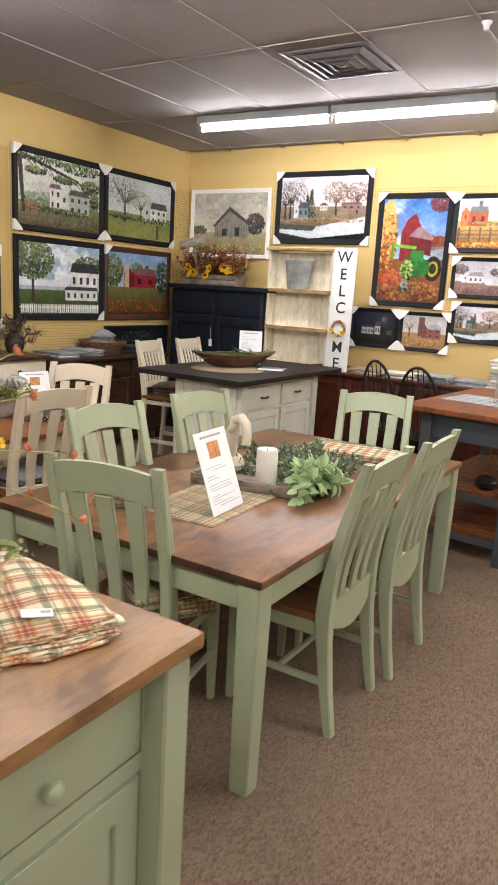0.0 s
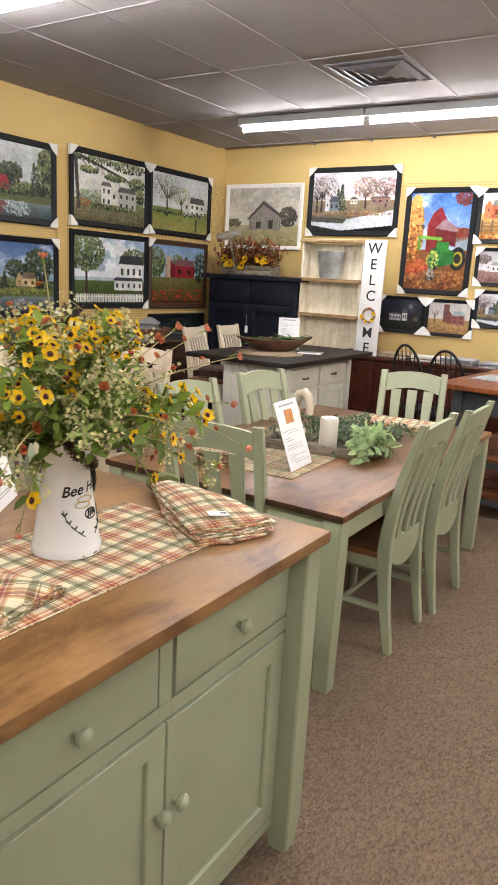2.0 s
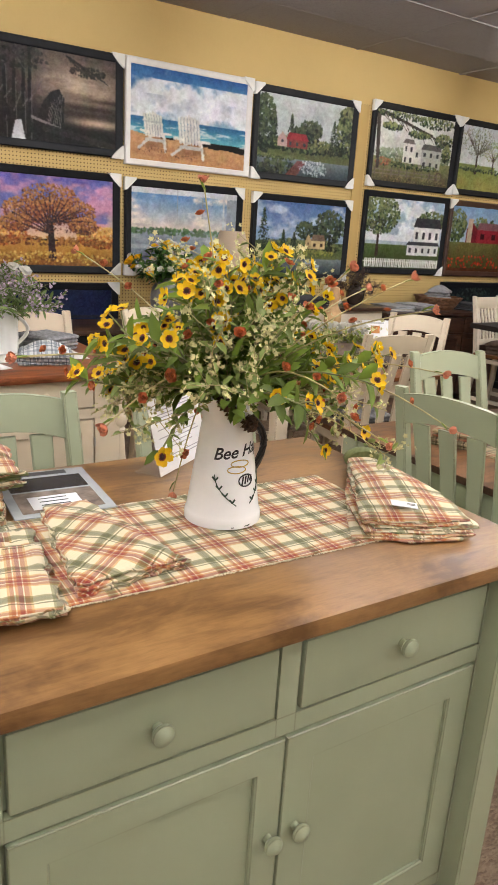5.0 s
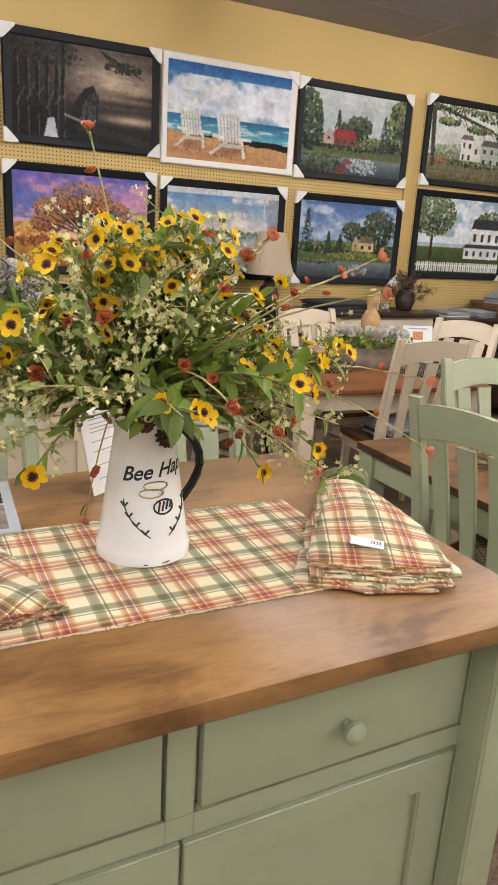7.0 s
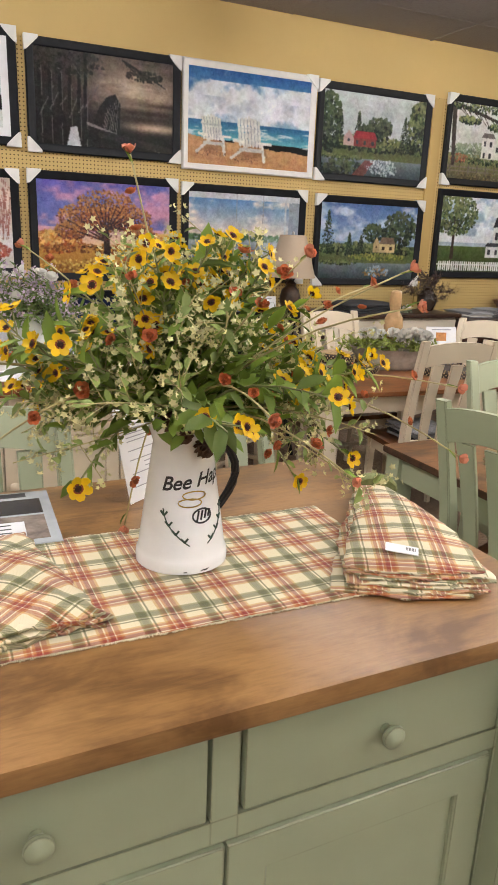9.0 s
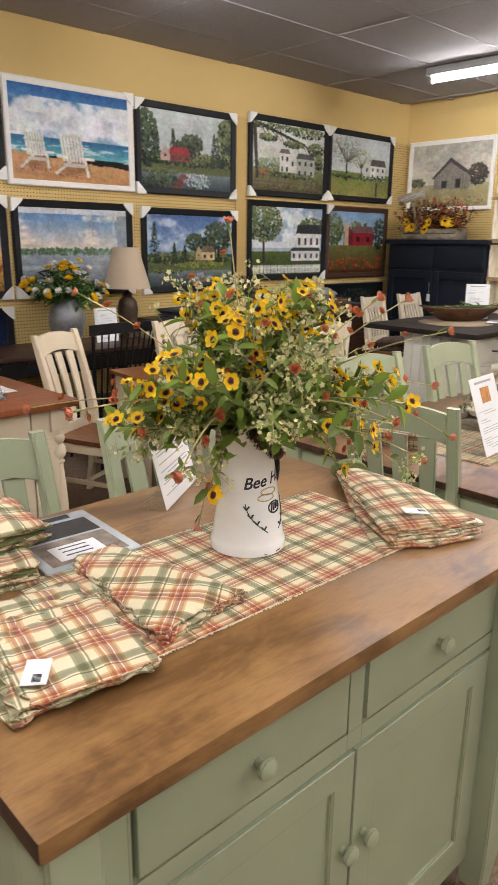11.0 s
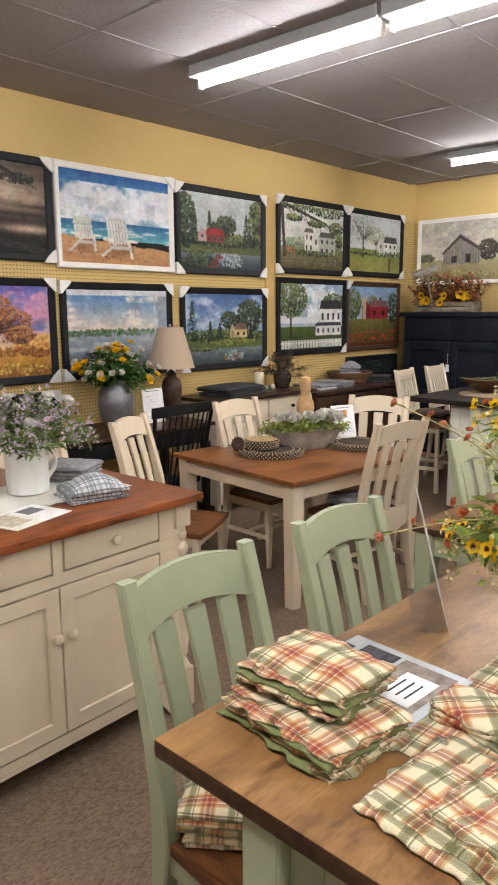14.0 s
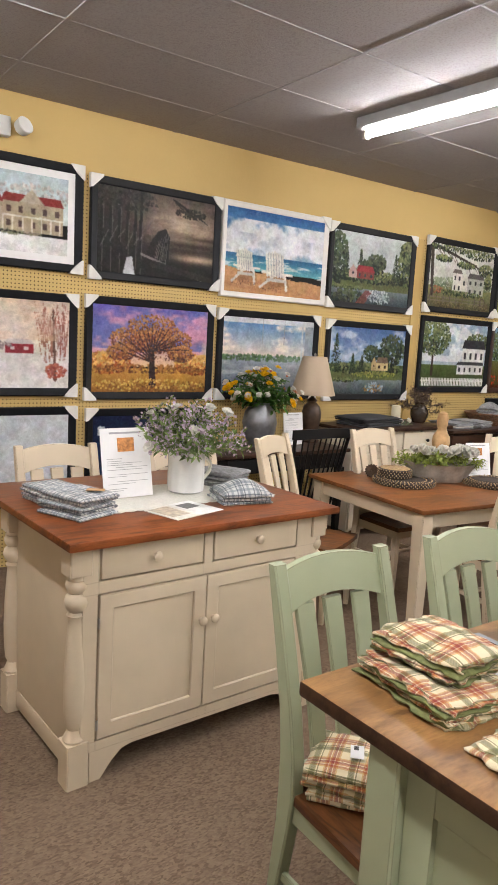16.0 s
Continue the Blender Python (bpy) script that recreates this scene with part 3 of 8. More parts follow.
part("bottom_board", box(-1.322, FX - 0.028, -0.125, 0.92, 0.12, 0.14, 0.002), SAGE, t)
for ye, s in ((-0.178, 1), (0.973, -1)):
    ya, yb = sorted((ye, ye + s * 0.02))
    part("end_panel", box(-1.30, -0.78, *sorted((ye + s * 0.013, ye + s * 0.022)), 0.12, ZT - 0.037), SAGE, t)
    for x0, x1 in ((-1.288, -1.225), (-1.045, -0.99), (-0.86, -0.79)):
        part("stile", box(x0, x1, ya, yb, 0.12, ZT - 0.037, 0.002), SAGE, t)
    for xa, xb in ((-1.225, -1.045), (-0.99, -0.86)):
        part("rail", box(xa, xb, ya, yb, 0.12, 0.20, 0.002), SAGE, t)
        part("rail", box(xa, xb, ya, yb, 0.85, ZT - 0.037, 0.002), SAGE, t)
for x in (-1.327, -0.749):
    for y in (-0.163, 0.958):
        bm = bmesh.new()
        bar(bm, [(x, y, 0), (x, y, 0.10), (x, y, ZT - 0.036)], (1, 0, 0), (0, 1, 0), [(0.029, 0.029), (0.038, 0.038), (0.038, 0.038)], 0.005)
        part("post", bm, SAGE, t)
for a in dr:
    drawer(t, FX, *a, SAGE)
panel_door(t, FX, *do[0], SAGE, 0.060, kn=(0.398, 0.487))
panel_door(t, FX, *do[1], SAGE, 0.066, kn=(0.459, 0.487))

# ---- green table and its chairs ----
TX, TY = (-2.19 - 0.972) / 2, (1.697 + 3.80) / 2
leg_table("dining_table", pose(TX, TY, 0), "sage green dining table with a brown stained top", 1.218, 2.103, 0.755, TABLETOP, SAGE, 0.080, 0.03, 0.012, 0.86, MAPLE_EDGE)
LBL = "sage green slat-back dining chair with a dark wood seat"
GRP = "sage green chairs"
chair = dining_chair("dining_chair", pose(-1.165, 2.375, 0, 0, 0, 90), SAGE, LBL, GRP)
for x, y, a in ((-1.135, 2.895, 90), (-1.575, 1.88, 12), (-1.944, 2.32, -98), (-1.92, 3.02, -98), (-1.47, 3.62, 195), (-1.655, 0.85, -90), (-1.655, 0.235, -90)):
    copy_thing(chair, pose(x, y, 0, 0, 0, a))

# ---- white island ----
def turned_post(parent, x, y, h, mat):
    bm = bmesh.new()
    a = 0.042
    bar(bm, [(x, y, 0), (x, y, 0.17)], (1, 0, 0), (0, 1, 0), [(a, a)] * 2, 0.005)
    prof = [(0.030, 0.16), (0.040, 0.185), (0.028, 0.215), (0.024, 0.225), (0.033, 0.245), (0.038, 0.30), (0.040, 0.40), (0.036, 0.52), (0.029, 0.62), (0.026, 0.66), (0.034, 0.672), (0.026, 0.685), (0.038, 0.70), (0.044, 0.722), (0.038, 0.744), (0.026, 0.756), (0.036, 0.768), (0.040, 0.785), (0.036, 0.80), (0.024, 0.815), (0.030, 0.825), (0.034, h - 0.09)]
    k = h / 0.93
    lathe(bm, [(r, z * k if z < 0.82 else z) for r, z in prof], 20, (x, y))
    bar(bm, [(x, y, h - 0.10), (x, y, h)], (1, 0, 0), (0, 1, 0), [(a, a)] * 2, 0.005)
    part("turned_post", bm, mat, parent)


t = thing("kitchen_island", pose(-2.708, -0.241, 0, 0, 0, 2) @ pose(2.69, 0.241, 0), "cream painted kitchen island with turned posts and cherry top", "kitchen island")
ZW = 0.93
part("worktop", box(-3.72, -2.69, -0.241, 1.022, ZW - 0.032, ZW, 0.008), CHERRY, t, "reddish cherry-stained top")
FX = -2.735
dr = [(-0.100, 0.330, 0.770, 0.892), (0.384, 0.812, 0.770, 0.892)]
do = [(-0.104, 0.3535, 0.163, 0.712), (0.3575, 0.812, 0.163, 0.712)]
bm = bmesh.new()
face_frame(bm, FX - 0.003, -0.168, 0.935, 0.12, ZW - 0.034, [(a - gap, b + gap, c - gap, d + gap) for a, b, c, d in dr] + [(do[0][0] - gap, do[1][1] + gap, do[0][2] - gap, do[0][3] + gap)])
part("face_frame", bm, CREAM, t, smooth=False)
# arched plinth rail
bm = bmesh.new()
n = 24
ring0, ring1 = [], []
for d, rg in ((0.0, ring0), (-0.02, ring1)):
    rg.append(Vector((FX - 0.003 + d, -0.13, 0.12)))
    for i in range(n + 1):
        y = -0.13 + 1.03 * i / n
        e = min(y + 0.13, 0.90 - y)
        z = 0.0 if e < 0.05 else 0.105 * min(1.0, ((e - 0.05) / 0.09)) ** 0.7
        rg.append(Vector((FX - 0.003 + d, y, z)))
    rg.append(Vector((FX - 0.003 + d, 0.90, 0.12)))
loft(bm, [ring0, ring1])
part("plinth_rail", bm, CREAM, t)
for ye in (-0.175, 0.925):
    part("end_panel", box(-3.37, FX - 0.03, ye, ye + 0.018, 0.10, ZW - 0.034, 0.002), CREAM, t)
    part("skirting", box(-3.37, FX - 0.03, ye - 0.004, ye + 0.020, 0.02, 0.0995, 0.004), CREAM, t)
part("back_board", box(-3.40, -3.38, -0.13, 0.90, 0.10, ZW - 0.034, 0.002), CREAM, t)
part("bottom_board", box(-3.375, FX - 0.026, -0.13, 0.90, 0.12, 0.14), CREAM, t)
for x in (-3.40, FX - 0.035):
    for y in (-0.178, 0.942):
        turned_post(t, x, y, ZW - 0.034, CREAM)
for a in dr:
    drawer(t, FX, *a, CREAM)
panel_door(t, FX, *do[0], CREAM, 0.058, kn=(0.330, 0.535), hinges=-0.108)
panel_door(t, FX, *do[1], CREAM, 0.058, kn=(0.388, 0.535), hinges=0.816)

# ---- cream table and chairs ----
leg_table("dining_table", pose(-3.545, 2.60, 0, 0, 0, -5), "cream painted dining table with a brown stained top", 1.11, 1.22, 0.75, BROWNTOP, CREAM, 0.085, 0.028, 0.03)
cchair = dining_chair("dining_chair", pose(-3.04, 2.58, 0, 0, 0, 80), CREAM, "cream painted slat-back dining chair with a dark wood seat", "cream chairs")
for x, y, a in ((-3.82, 2.60, -90), (-3.36, 3.14, 203), (-3.72, 1.71, -64), (-3.71, 0.19, -91), (-3.55, 0.84, -90)):
    copy_thing(cchair, pose(x, y, 0, 0, 0, a))

# ---- black-top island ----
t = thing("kitchen_island", pose(0, 0, 0), "distressed white island with a black top and small drawers", "kitchen island")
ZI = 0.95
part("worktop", box(-3.74, -2.72, 4.25, 5.95, ZI - 0.04, ZI, 0.008), EBONY, t, "near-black stained top")
FX = -2.80
bm = bmesh.new()
bm_box(bm, -3.40, FX - 0.02, 4.36, 5.60, 0.06, ZI - 0.042, 0.003)
part("carcass", bm, OFFWHITE, t)
for k in range(7):
    x0 = -3.40 + k * 0.083
    part("board", box(x0 + 0.002, x0 + 0.081, 4.348, 4.362, 0.06, ZI - 0.045, 0.003), OFFWHITE, t)
for y in (4.40, 5.56):
    bm = bmesh.new()
    bar(bm, [(FX - 0.01, y, 0), (FX - 0.01, y, ZI - 0.042)], (1, 0, 0), (0, 1, 0), [(0.03, 0.04)] * 2, 0.004)
    part("post", bm, OFFWHITE, t)
for a in ((4.46, 4.97, 0.70, 0.87), (5.0, 5.51, 0.70, 0.87)):
    drawer(t, FX, *a, OFFWHITE, kn=False, pull=BLACK)
for (a, b, k) in ((4.46, 4.97, 4.93), (5.0, 5.51, 5.04)):
    d = panel_door(t, FX, a, b, 0.10, 0.675, OFFWHITE, 0.06)
    knob(d, FX, k, 0.47, BLACK, 0.014)


# ---- framed prints ----
def lin(c):
    a = np.asarray(c, float) / 255.0
    return np.where(a <= 0.04045, a / 12.92, ((a + 0.055) / 1.055) ** 2.4)


class Canvas:
    """A small painting: colours on a grid, u to the right, v up, both 0 to 1."""

    def __init__(self, w, h, seed):
        self.w, self.h = w, h
        self.r = np.random.default_rng(seed)
        self.u, self.v = np.meshgrid((np.arange(w) + 0.5) / w, (np.arange(h) + 0.5) / h)
        self.c = np.zeros((h, w, 3))
        self.asp = w / h

    def fbm(self, f, oct=4, sx=1.0, sy=1.0):
        out = np.zeros_like(self.u)
        amp, tot = 1.0, 0.0
        for o in range(oct):
            g = self.r.random((64, 64))
            x, y = self.u * f * sx * self.asp, self.v * f * sy
            i, j = np.floor(x).astype(int), np.floor(y).astype(int)
            a, b = x - i, y - j
            a, b = a * a * (3 - 2 * a), b * b * (3 - 2 * b)
            q = lambda p, k: g[k % 64, p % 64]
            out += amp * ((q(i, j) * (1 - a) + q(i + 1, j) * a) * (1 - b) + (q(i, j + 1) * (1 - a) + q(i + 1, j + 1) * a) * b)
            tot += amp
            amp *= 0.55
            f *= 2.1
        return out / tot

    def put(self, mask, col, k=1.0):
        m = np.clip(mask, 0, 1)[..., None] * k
        self.c = self.c * (1 - m) + np.asarray(col, float) * m

    def grad(self, lo, hi, v0=0.0, v1=1.0):
        f = np.clip((self.v - v0) / (v1 - v0), 0, 1)[..., None]
        m = ((self.v >= v0) & (self.v <= v1 + 1e-6))[..., None]
        self.c = np.where(m, np.asarray(lo, float) * (1 - f) + np.asarray(hi, float) * f, self.c)

    def clouds(self, v0, col, amt=0.5, f=3, k=0.9):
        n = self.fbm(f, 4, 1.0, 1.8)
        self.put(np.clip((n - 1 + amt) * 6, 0, 1) * (self.v > v0), col, k)

    def poly(self, pts, col, k=1.0):
        ins = np.zeros(self.u.shape, bool)
        n = len(pts)
        for i in range(n):
            (x0, y0), (x1, y1) = pts[i], pts[(i + 1) % n]
            if y0 == y1:
                continue
            c = (self.v > min(y0, y1)) & (self.v <= max(y0, y1)) & (self.u < (self.v - y0) * (x1 - x0) / (y1 - y0) + x0)
            ins ^= c
        self.put(ins.astype(float), col, k)

    def rect(self, x0, x1, y0, y1, col, k=1.0):
        self.put(((self.u >= x0) & (self.u <= x1) & (self.v >= y0) & (self.v <= y1)).astype(float), col, k)

    def dots(self, cx, cy, rx, ry, cols, n, r=0.02, cut=0.0):
        """Many small dabs in an ellipse, dark ones first, lighter ones towards its top."""
        cols = sorted(cols, key=sum)
        for k in range(int(n * 2.6)):
            a, d = self.r.random() * 6.283, self.r.random() ** 0.5
            x, y = cx + rx * d * math.cos(a), cy + ry * d * math.sin(a)
            rr = r * 0.62 * (0.5 + self.r.random())
            i0, i1 = max(0, int((x - rr / self.asp) * self.w)), min(self.w, int((x + rr / self.asp) * self.w) + 2)
            j0, j1 = max(0, int((y - rr) * self.h)), min(self.h, int((y + rr) * self.h) + 2)
            if i1 <= i0 or j1 <= j0:
                continue
            q = (k / (n * 2.6) + 0.5 * math.sin(a) * d + self.r.random() - 0.5) * len(cols)
            col = np.asarray(cols[min(len(cols) - 1, max(0, int(q)))], float) * (0.85 + 0.3 * self.r.random())
            m = (((self.u[j0:j1, i0:i1] - x) * self.asp) ** 2 + (self.v[j0:j1, i0:i1] - y) ** 2 < rr * rr)[..., None] * 0.85
            self.c[j0:j1, i0:i1] = self.c[j0:j1, i0:i1] * (1 - m) + col * m

    def line(self, x0, y0, x1, y1, w, col, w1=None):
        dx, dy = (x1 - x0) * self.asp, y1 - y0
        L = dx * dx + dy * dy
        t = np.clip((((self.u - x0) * self.asp) * dx + (self.v - y0) * dy) / L, 0, 1)
        d = np.hypot((self.u - x0) * self.asp - t * dx, self.v - y0 - t * dy)
        self.put((d < (w + ((w1 if w1 is not None else w) - w) * t)).astype(float), col)

    def tree(self, x, y, h, cols, trunk=(60, 45, 38), n=120, spread=0.32, r=0.022):
        self.line(x, y, x, y + h * 0.6, 0.018 * h / 0.5, trunk, 0.008)
        for k in (-1, 1, -0.5, 0.6):
            self.line(x, y + h * 0.35, x + k * h * 0.28 / self.asp, y + h * (0.62 + 0.15 * self.r.random()), 0.009, trunk, 0.004)
        if n:
            self.dots(x, y + h * 0.68, h * spread, h * 0.34, cols, n, r)

    def pine(self, x, y, h, cols):
        for k in range(14):
            f = k / 14
            self.dots(x, y + h * (0.1 + 0.88 * f), h * 0.20 * (1 - f) / self.asp + 0.004, h * 0.04, cols, 9, 0.013)

    def house(self, x0, x1, y0, y1, wall, roof, side=None, nwin=3, rows=2, gable=0.5, win=(60, 60, 66)):
        h = y1 - y0
        self.rect(x0, x1, y0, y1, wall)
        self.poly([(x0 - 0.01, y1), (x1 + 0.01, y1), (x1 - 0.02, y1 + h * gable), (x0 + 0.02, y1 + h * gable)], roof)
        for r in range(rows):
            for i in range(nwin):
                a = x0 + (x1 - x0) * (i + 0.32) / nwin
                b = y0 + h * (r + 0.3) / rows
                self.rect(a, a + (x1 - x0) * 0.34 / nwin, b, b + h * 0.42 / rows, win)
        if side:
            w = (x1 - x0) * 0.45
            self.poly([(x0 - w, y0), (x0, y0), (x0, y1), (x0 - w / 2, y1 + h * gable), (x0 - w, y1)], side)
            self.rect(x0 - w * 0.6, x0 - w * 0.4, y0 + h * 0.55, y0 + h * 0.8, win)

    def grain(self, k=14):
        """Brushwork: uneven tone at two scales, softened edges, fine canvas noise."""
        x, y = np.meshgrid(np.arange(self.w), np.arange(self.h))
        xi = np.clip(np.rint(x + (self.fbm(30, 2) - 0.5) * 1.6), 0, self.w - 1).astype(int)
        yi = np.clip(np.rint(y + (self.fbm(30, 2) - 0.5) * 1.6), 0, self.h - 1).astype(int)
        self.c = self.c[yi, xi]
        grey = self.c.mean(-1, keepdims=True)
        self.c = grey + (self.c - grey) * 0.86
        tone = 0.80 + 0.36 * self.fbm(5, 3) * 0.5 + 0.36 * self.fbm(18, 3) * 0.5
        hue = np.stack([self.fbm(8, 2), self.fbm(9, 2), self.fbm(7, 2)], -1) - 0.5
        c = self.c * tone[..., None] + hue * 12
        q = np.pad(c, ((1, 1), (1, 1), (0, 0)), "edge")
        c = 0.4 * c + 0.15 * (q[:-2, 1:-1] + q[2:, 1:-1] + q[1:-1, :-2] + q[1:-1, 2:])
        self.c = np.clip(c + (self.fbm(40, 2) - 0.5)[..., None] * k * 3 + self.r.normal(0, k * 0.4, self.u.shape)[..., None], 0, 255)


GREENS = [(38, 50, 30), (62, 80, 44), (92, 108, 62), (118, 128, 78)]
DARKGR = [(20, 32, 26), (36, 52, 40), (56, 74, 52), (78, 92, 62)]
AUTUMN = [(196, 110, 40), (170, 84, 34), (214, 150, 62), (130, 62, 30), (226, 176, 90)]


def art_country_house(c):
    c.grad((206, 208, 200), (226, 228, 222), 0.3, 1.0)
    c.grad((92, 84, 56), (132, 134, 84), 0.0, 0.34)
    c.dots(0.5, 0.40, 0.5, 0.10, [(120, 134, 104), (150, 160, 130), (96, 112, 84)], 150, 0.03)
    c.house(0.60, 0.86, 0.24, 0.52, (176, 178, 170), (92, 90, 88), (218, 216, 206), 3, 2, 0.3)
    c.house(0.36, 0.5, 0.26, 0.58, (226, 224, 214), (110, 104, 98), None, 2, 2, 0.2)
    c.rect(0.34, 0.62, 0.24, 0.30, (150, 140, 122))
    c.dots(0.45, 0.25, 0.4, 0.04, DARKGR + GREENS, 90, 0.02)
    c.dots(0.12, 0.28, 0.10, 0.06, [(150, 70, 50), (110, 120, 70), (176, 110, 70)], 60, 0.016)
    c.line(0.02, 0.98, 0.70, 0.74, 0.026, (62, 54, 46), 0.014)
    c.line(0.40, 0.84, 0.98, 0.62, 0.014, (62, 54, 46), 0.006)
    c.line(0.02, 1.0, 0.06, 0.2, 0.04, (70, 60, 52), 0.03)
    for k in range(14):
        x, y = 0.06 * k + 0.05, 0.95 - 0.018 * k
        c.line(x, y, x + 0.10, y - 0.10 - 0.05 * (k % 3), 0.007, (60, 52, 44), 0.003)
    for x, y, rx, ry in ((0.3, 0.95, 0.3, 0.06), (0.75, 0.92, 0.25, 0.09), (0.2, 0.78, 0.12, 0.05), (0.55, 0.72, 0.14, 0.05), (0.88, 0.68, 0.12, 0.10), (0.93, 0.5, 0.06, 0.12)):
        c.dots(x, y, rx, ry, DARKGR + GREENS + [(140, 146, 92)], 90, 0.022)
    for v in (0.10, 0.15):
        c.rect(0.0, 0.9, v, v + 0.018, (120, 110, 92))
    for k in range(9):
        c.rect(0.03 + 0.1 * k, 0.045 + 0.1 * k, 0.05, 0.20, (104, 94, 78))
    c.put((((c.u - 0.86) * c.asp) ** 2 + (c.v - 0.14) ** 2 < 0.0064) * (((c.u - 0.86) * c.asp) ** 2 + (c.v - 0.14) ** 2 > 0.0036), (84, 70, 58))
    c.dots(0.5, 0.05, 0.5, 0.05, [(128, 116, 76), (96, 96, 58), (70, 66, 46)], 120, 0.018)


def art_white_farm(c):
    c.grad((202, 206, 206), (196, 204, 208), 0.35, 1)
    c.grad((150, 146, 70), (122, 134, 64), 0, 0.4)
    c.tree(0.25, 0.28, 0.75, [(112, 118, 84), (140, 140, 96), (96, 104, 78)], n=150, r=0.012)
    c.tree(0.5, 0.3, 0.5, [(150, 160, 90), (128, 140, 80)], n=90, r=0.014)
    c.house(0.66, 0.93, 0.3, 0.55, (226, 226, 218), (88, 84, 82), (204, 206, 202), 3, 2, 0.45)
    c.dots(0.2, 0.33, 0.2, 0.03, GREENS, 40, 0.018)
    for k in range(26):
        c.line(0.25, 0.55, 0.25 + 0.2 * math.sin(k * 1.7) , 0.72 + 0.22 * math.cos(k * 0.9) ** 2, 0.004, (98, 94, 84), 0.002)
    c.dots(0.5, 0.33, 0.5, 0.035, DARKGR + GREENS, 90, 0.02)
    c.line(0.78, 0.05, 0.78, 0.24, 0.03, (66, 62, 48))


def art_porch_house(c):
    c.grad((176, 190, 204), (150, 178, 206), 0.3, 1)
    c.clouds(0.4, (236, 238, 240), 0.62, 4)
    c.grad((44, 58, 26), (86, 104, 48), 0, 0.35)
    c.tree(0.16, 0.2, 0.85, GREENS + [(96, 110, 70)], n=330, spread=0.30, r=0.026)
    c.dots(0.85, 0.72, 0.18, 0.14, GREENS, 90, 0.03)
    c.house(0.62, 0.98, 0.38, 0.62, (230, 230, 226), (52, 52, 58), None, 4, 1, 0.55)
    c.house(0.55, 0.98, 0.2, 0.36, (222, 222, 220), (60, 60, 66), None, 5, 1, 0.3)
    for k in range(40):
        c.rect(0.02 + k * 0.0245, 0.037 + k * 0.0245, 0.02, 0.14, (232, 232, 228))
    c.rect(0.0, 1.0, 0.09, 0.11, (226, 226, 222))


def art_red_barn(c):
    c.grad((170, 186, 206), (120, 158, 200), 0.4, 1)
    c.grad((70, 66, 30), (108, 104, 50), 0, 0.45)
    c.dots(0.1, 0.7, 0.14, 0.25, GREENS, 120, 0.03)
    c.dots(0.92, 0.65, 0.12, 0.25, DARKGR, 90, 0.03)
    c.dots(0.5, 0.72, 0.2, 0.12, GREENS, 60, 0.03)
    c.house(0.42, 0.8, 0.45, 0.66, (150, 32, 40), (128, 84, 84), (124, 24, 32), 2, 1, 0.5, (60, 14, 18))
    c.rect(0.26, 0.34, 0.45, 0.82, (196, 170, 140))
    for _ in range(90):
        x, y = c.r.random(), 0.05 + 0.2 * c.r.random()
        c.dots(x, y, 0.008, 0.012, [(190, 40, 24), (220, 70, 30), (160, 24, 20)], 2, 0.018)
    c.rect(0, 1, 0, 0.05, (84, 44, 24))


def art_cottage_lake(c, red=True):
    if red:
        c.grad((176, 186, 190), (196, 204, 206), 0.3, 1)
    else:
        c.grad((150, 176, 206), (72, 106, 170), 0.35, 1)
        c.clouds(0.5, (186, 198, 220), 0.5, 3)
    c.grad((96, 104, 60), (70, 84, 48), 0.22, 0.45)
    c.grad((52, 66, 72), (116, 128, 136), 0.0, 0.22)
    c.dots(0.5, 0.4, 0.5, 0.09, DARKGR + GREENS, 200, 0.03)
    for x, h in ((0.05, 0.75), (0.15, 0.6), (0.34, 0.5), (0.9, 0.7), (0.8, 0.5)) if red else ((0.08, 0.62), (0.3, 0.32), (0.42, 0.3)):
        c.pine(x, 0.3, h, DARKGR)
    c.dots(0.55, 0.62, 0.12, 0.12, DARKGR, 90, 0.025)
    c.dots(0.82, 0.68, 0.18, 0.24, DARKGR, 170, 0.03) if not red else c.dots(0.97, 0.8, 0.12, 0.2, GREENS, 100, 0.03)
    if red:
        c.dots(0.06, 0.62, 0.12, 0.36, DARKGR, 160, 0.03)
        c.dots(0.95, 0.66, 0.12, 0.34, DARKGR + GREENS, 170, 0.03)
        c.dots(0.5, 0.55, 0.16, 0.1, DARKGR, 90, 0.03)
        c.dots(0.2, 0.08, 0.24, 0.1, DARKGR, 90, 0.03)
        c.house(0.3, 0.52, 0.36, 0.46, (140, 56, 52), (164, 40, 48), (188, 156, 148), 3, 1, 0.9)
        c.poly([(0.3, 0.0), (0.42, 0.2), (0.52, 0.2), (0.42, 0.0)], (128, 48, 46), 0.7)
        c.dots(0.6, 0.12, 0.16, 0.1, [(190, 200, 206), (150, 165, 172)], 60, 0.02)
    else:
        c.house(0.62, 0.78, 0.36, 0.48, (214, 186, 130), (120, 96, 78), (190, 160, 110), 2, 1, 0.8, (60, 40, 26))
        c.dots(0.6, 0.3, 0.3, 0.05, [(128, 136, 54), (90, 104, 44), (150, 150, 70)], 120, 0.02)
        c.dots(0.6, 0.1, 0.14, 0.08, [(170, 120, 60), (150, 170, 190)], 50, 0.02)
    c.dots(0.2, 0.22, 0.2, 0.03, GREENS, 70, 0.018)


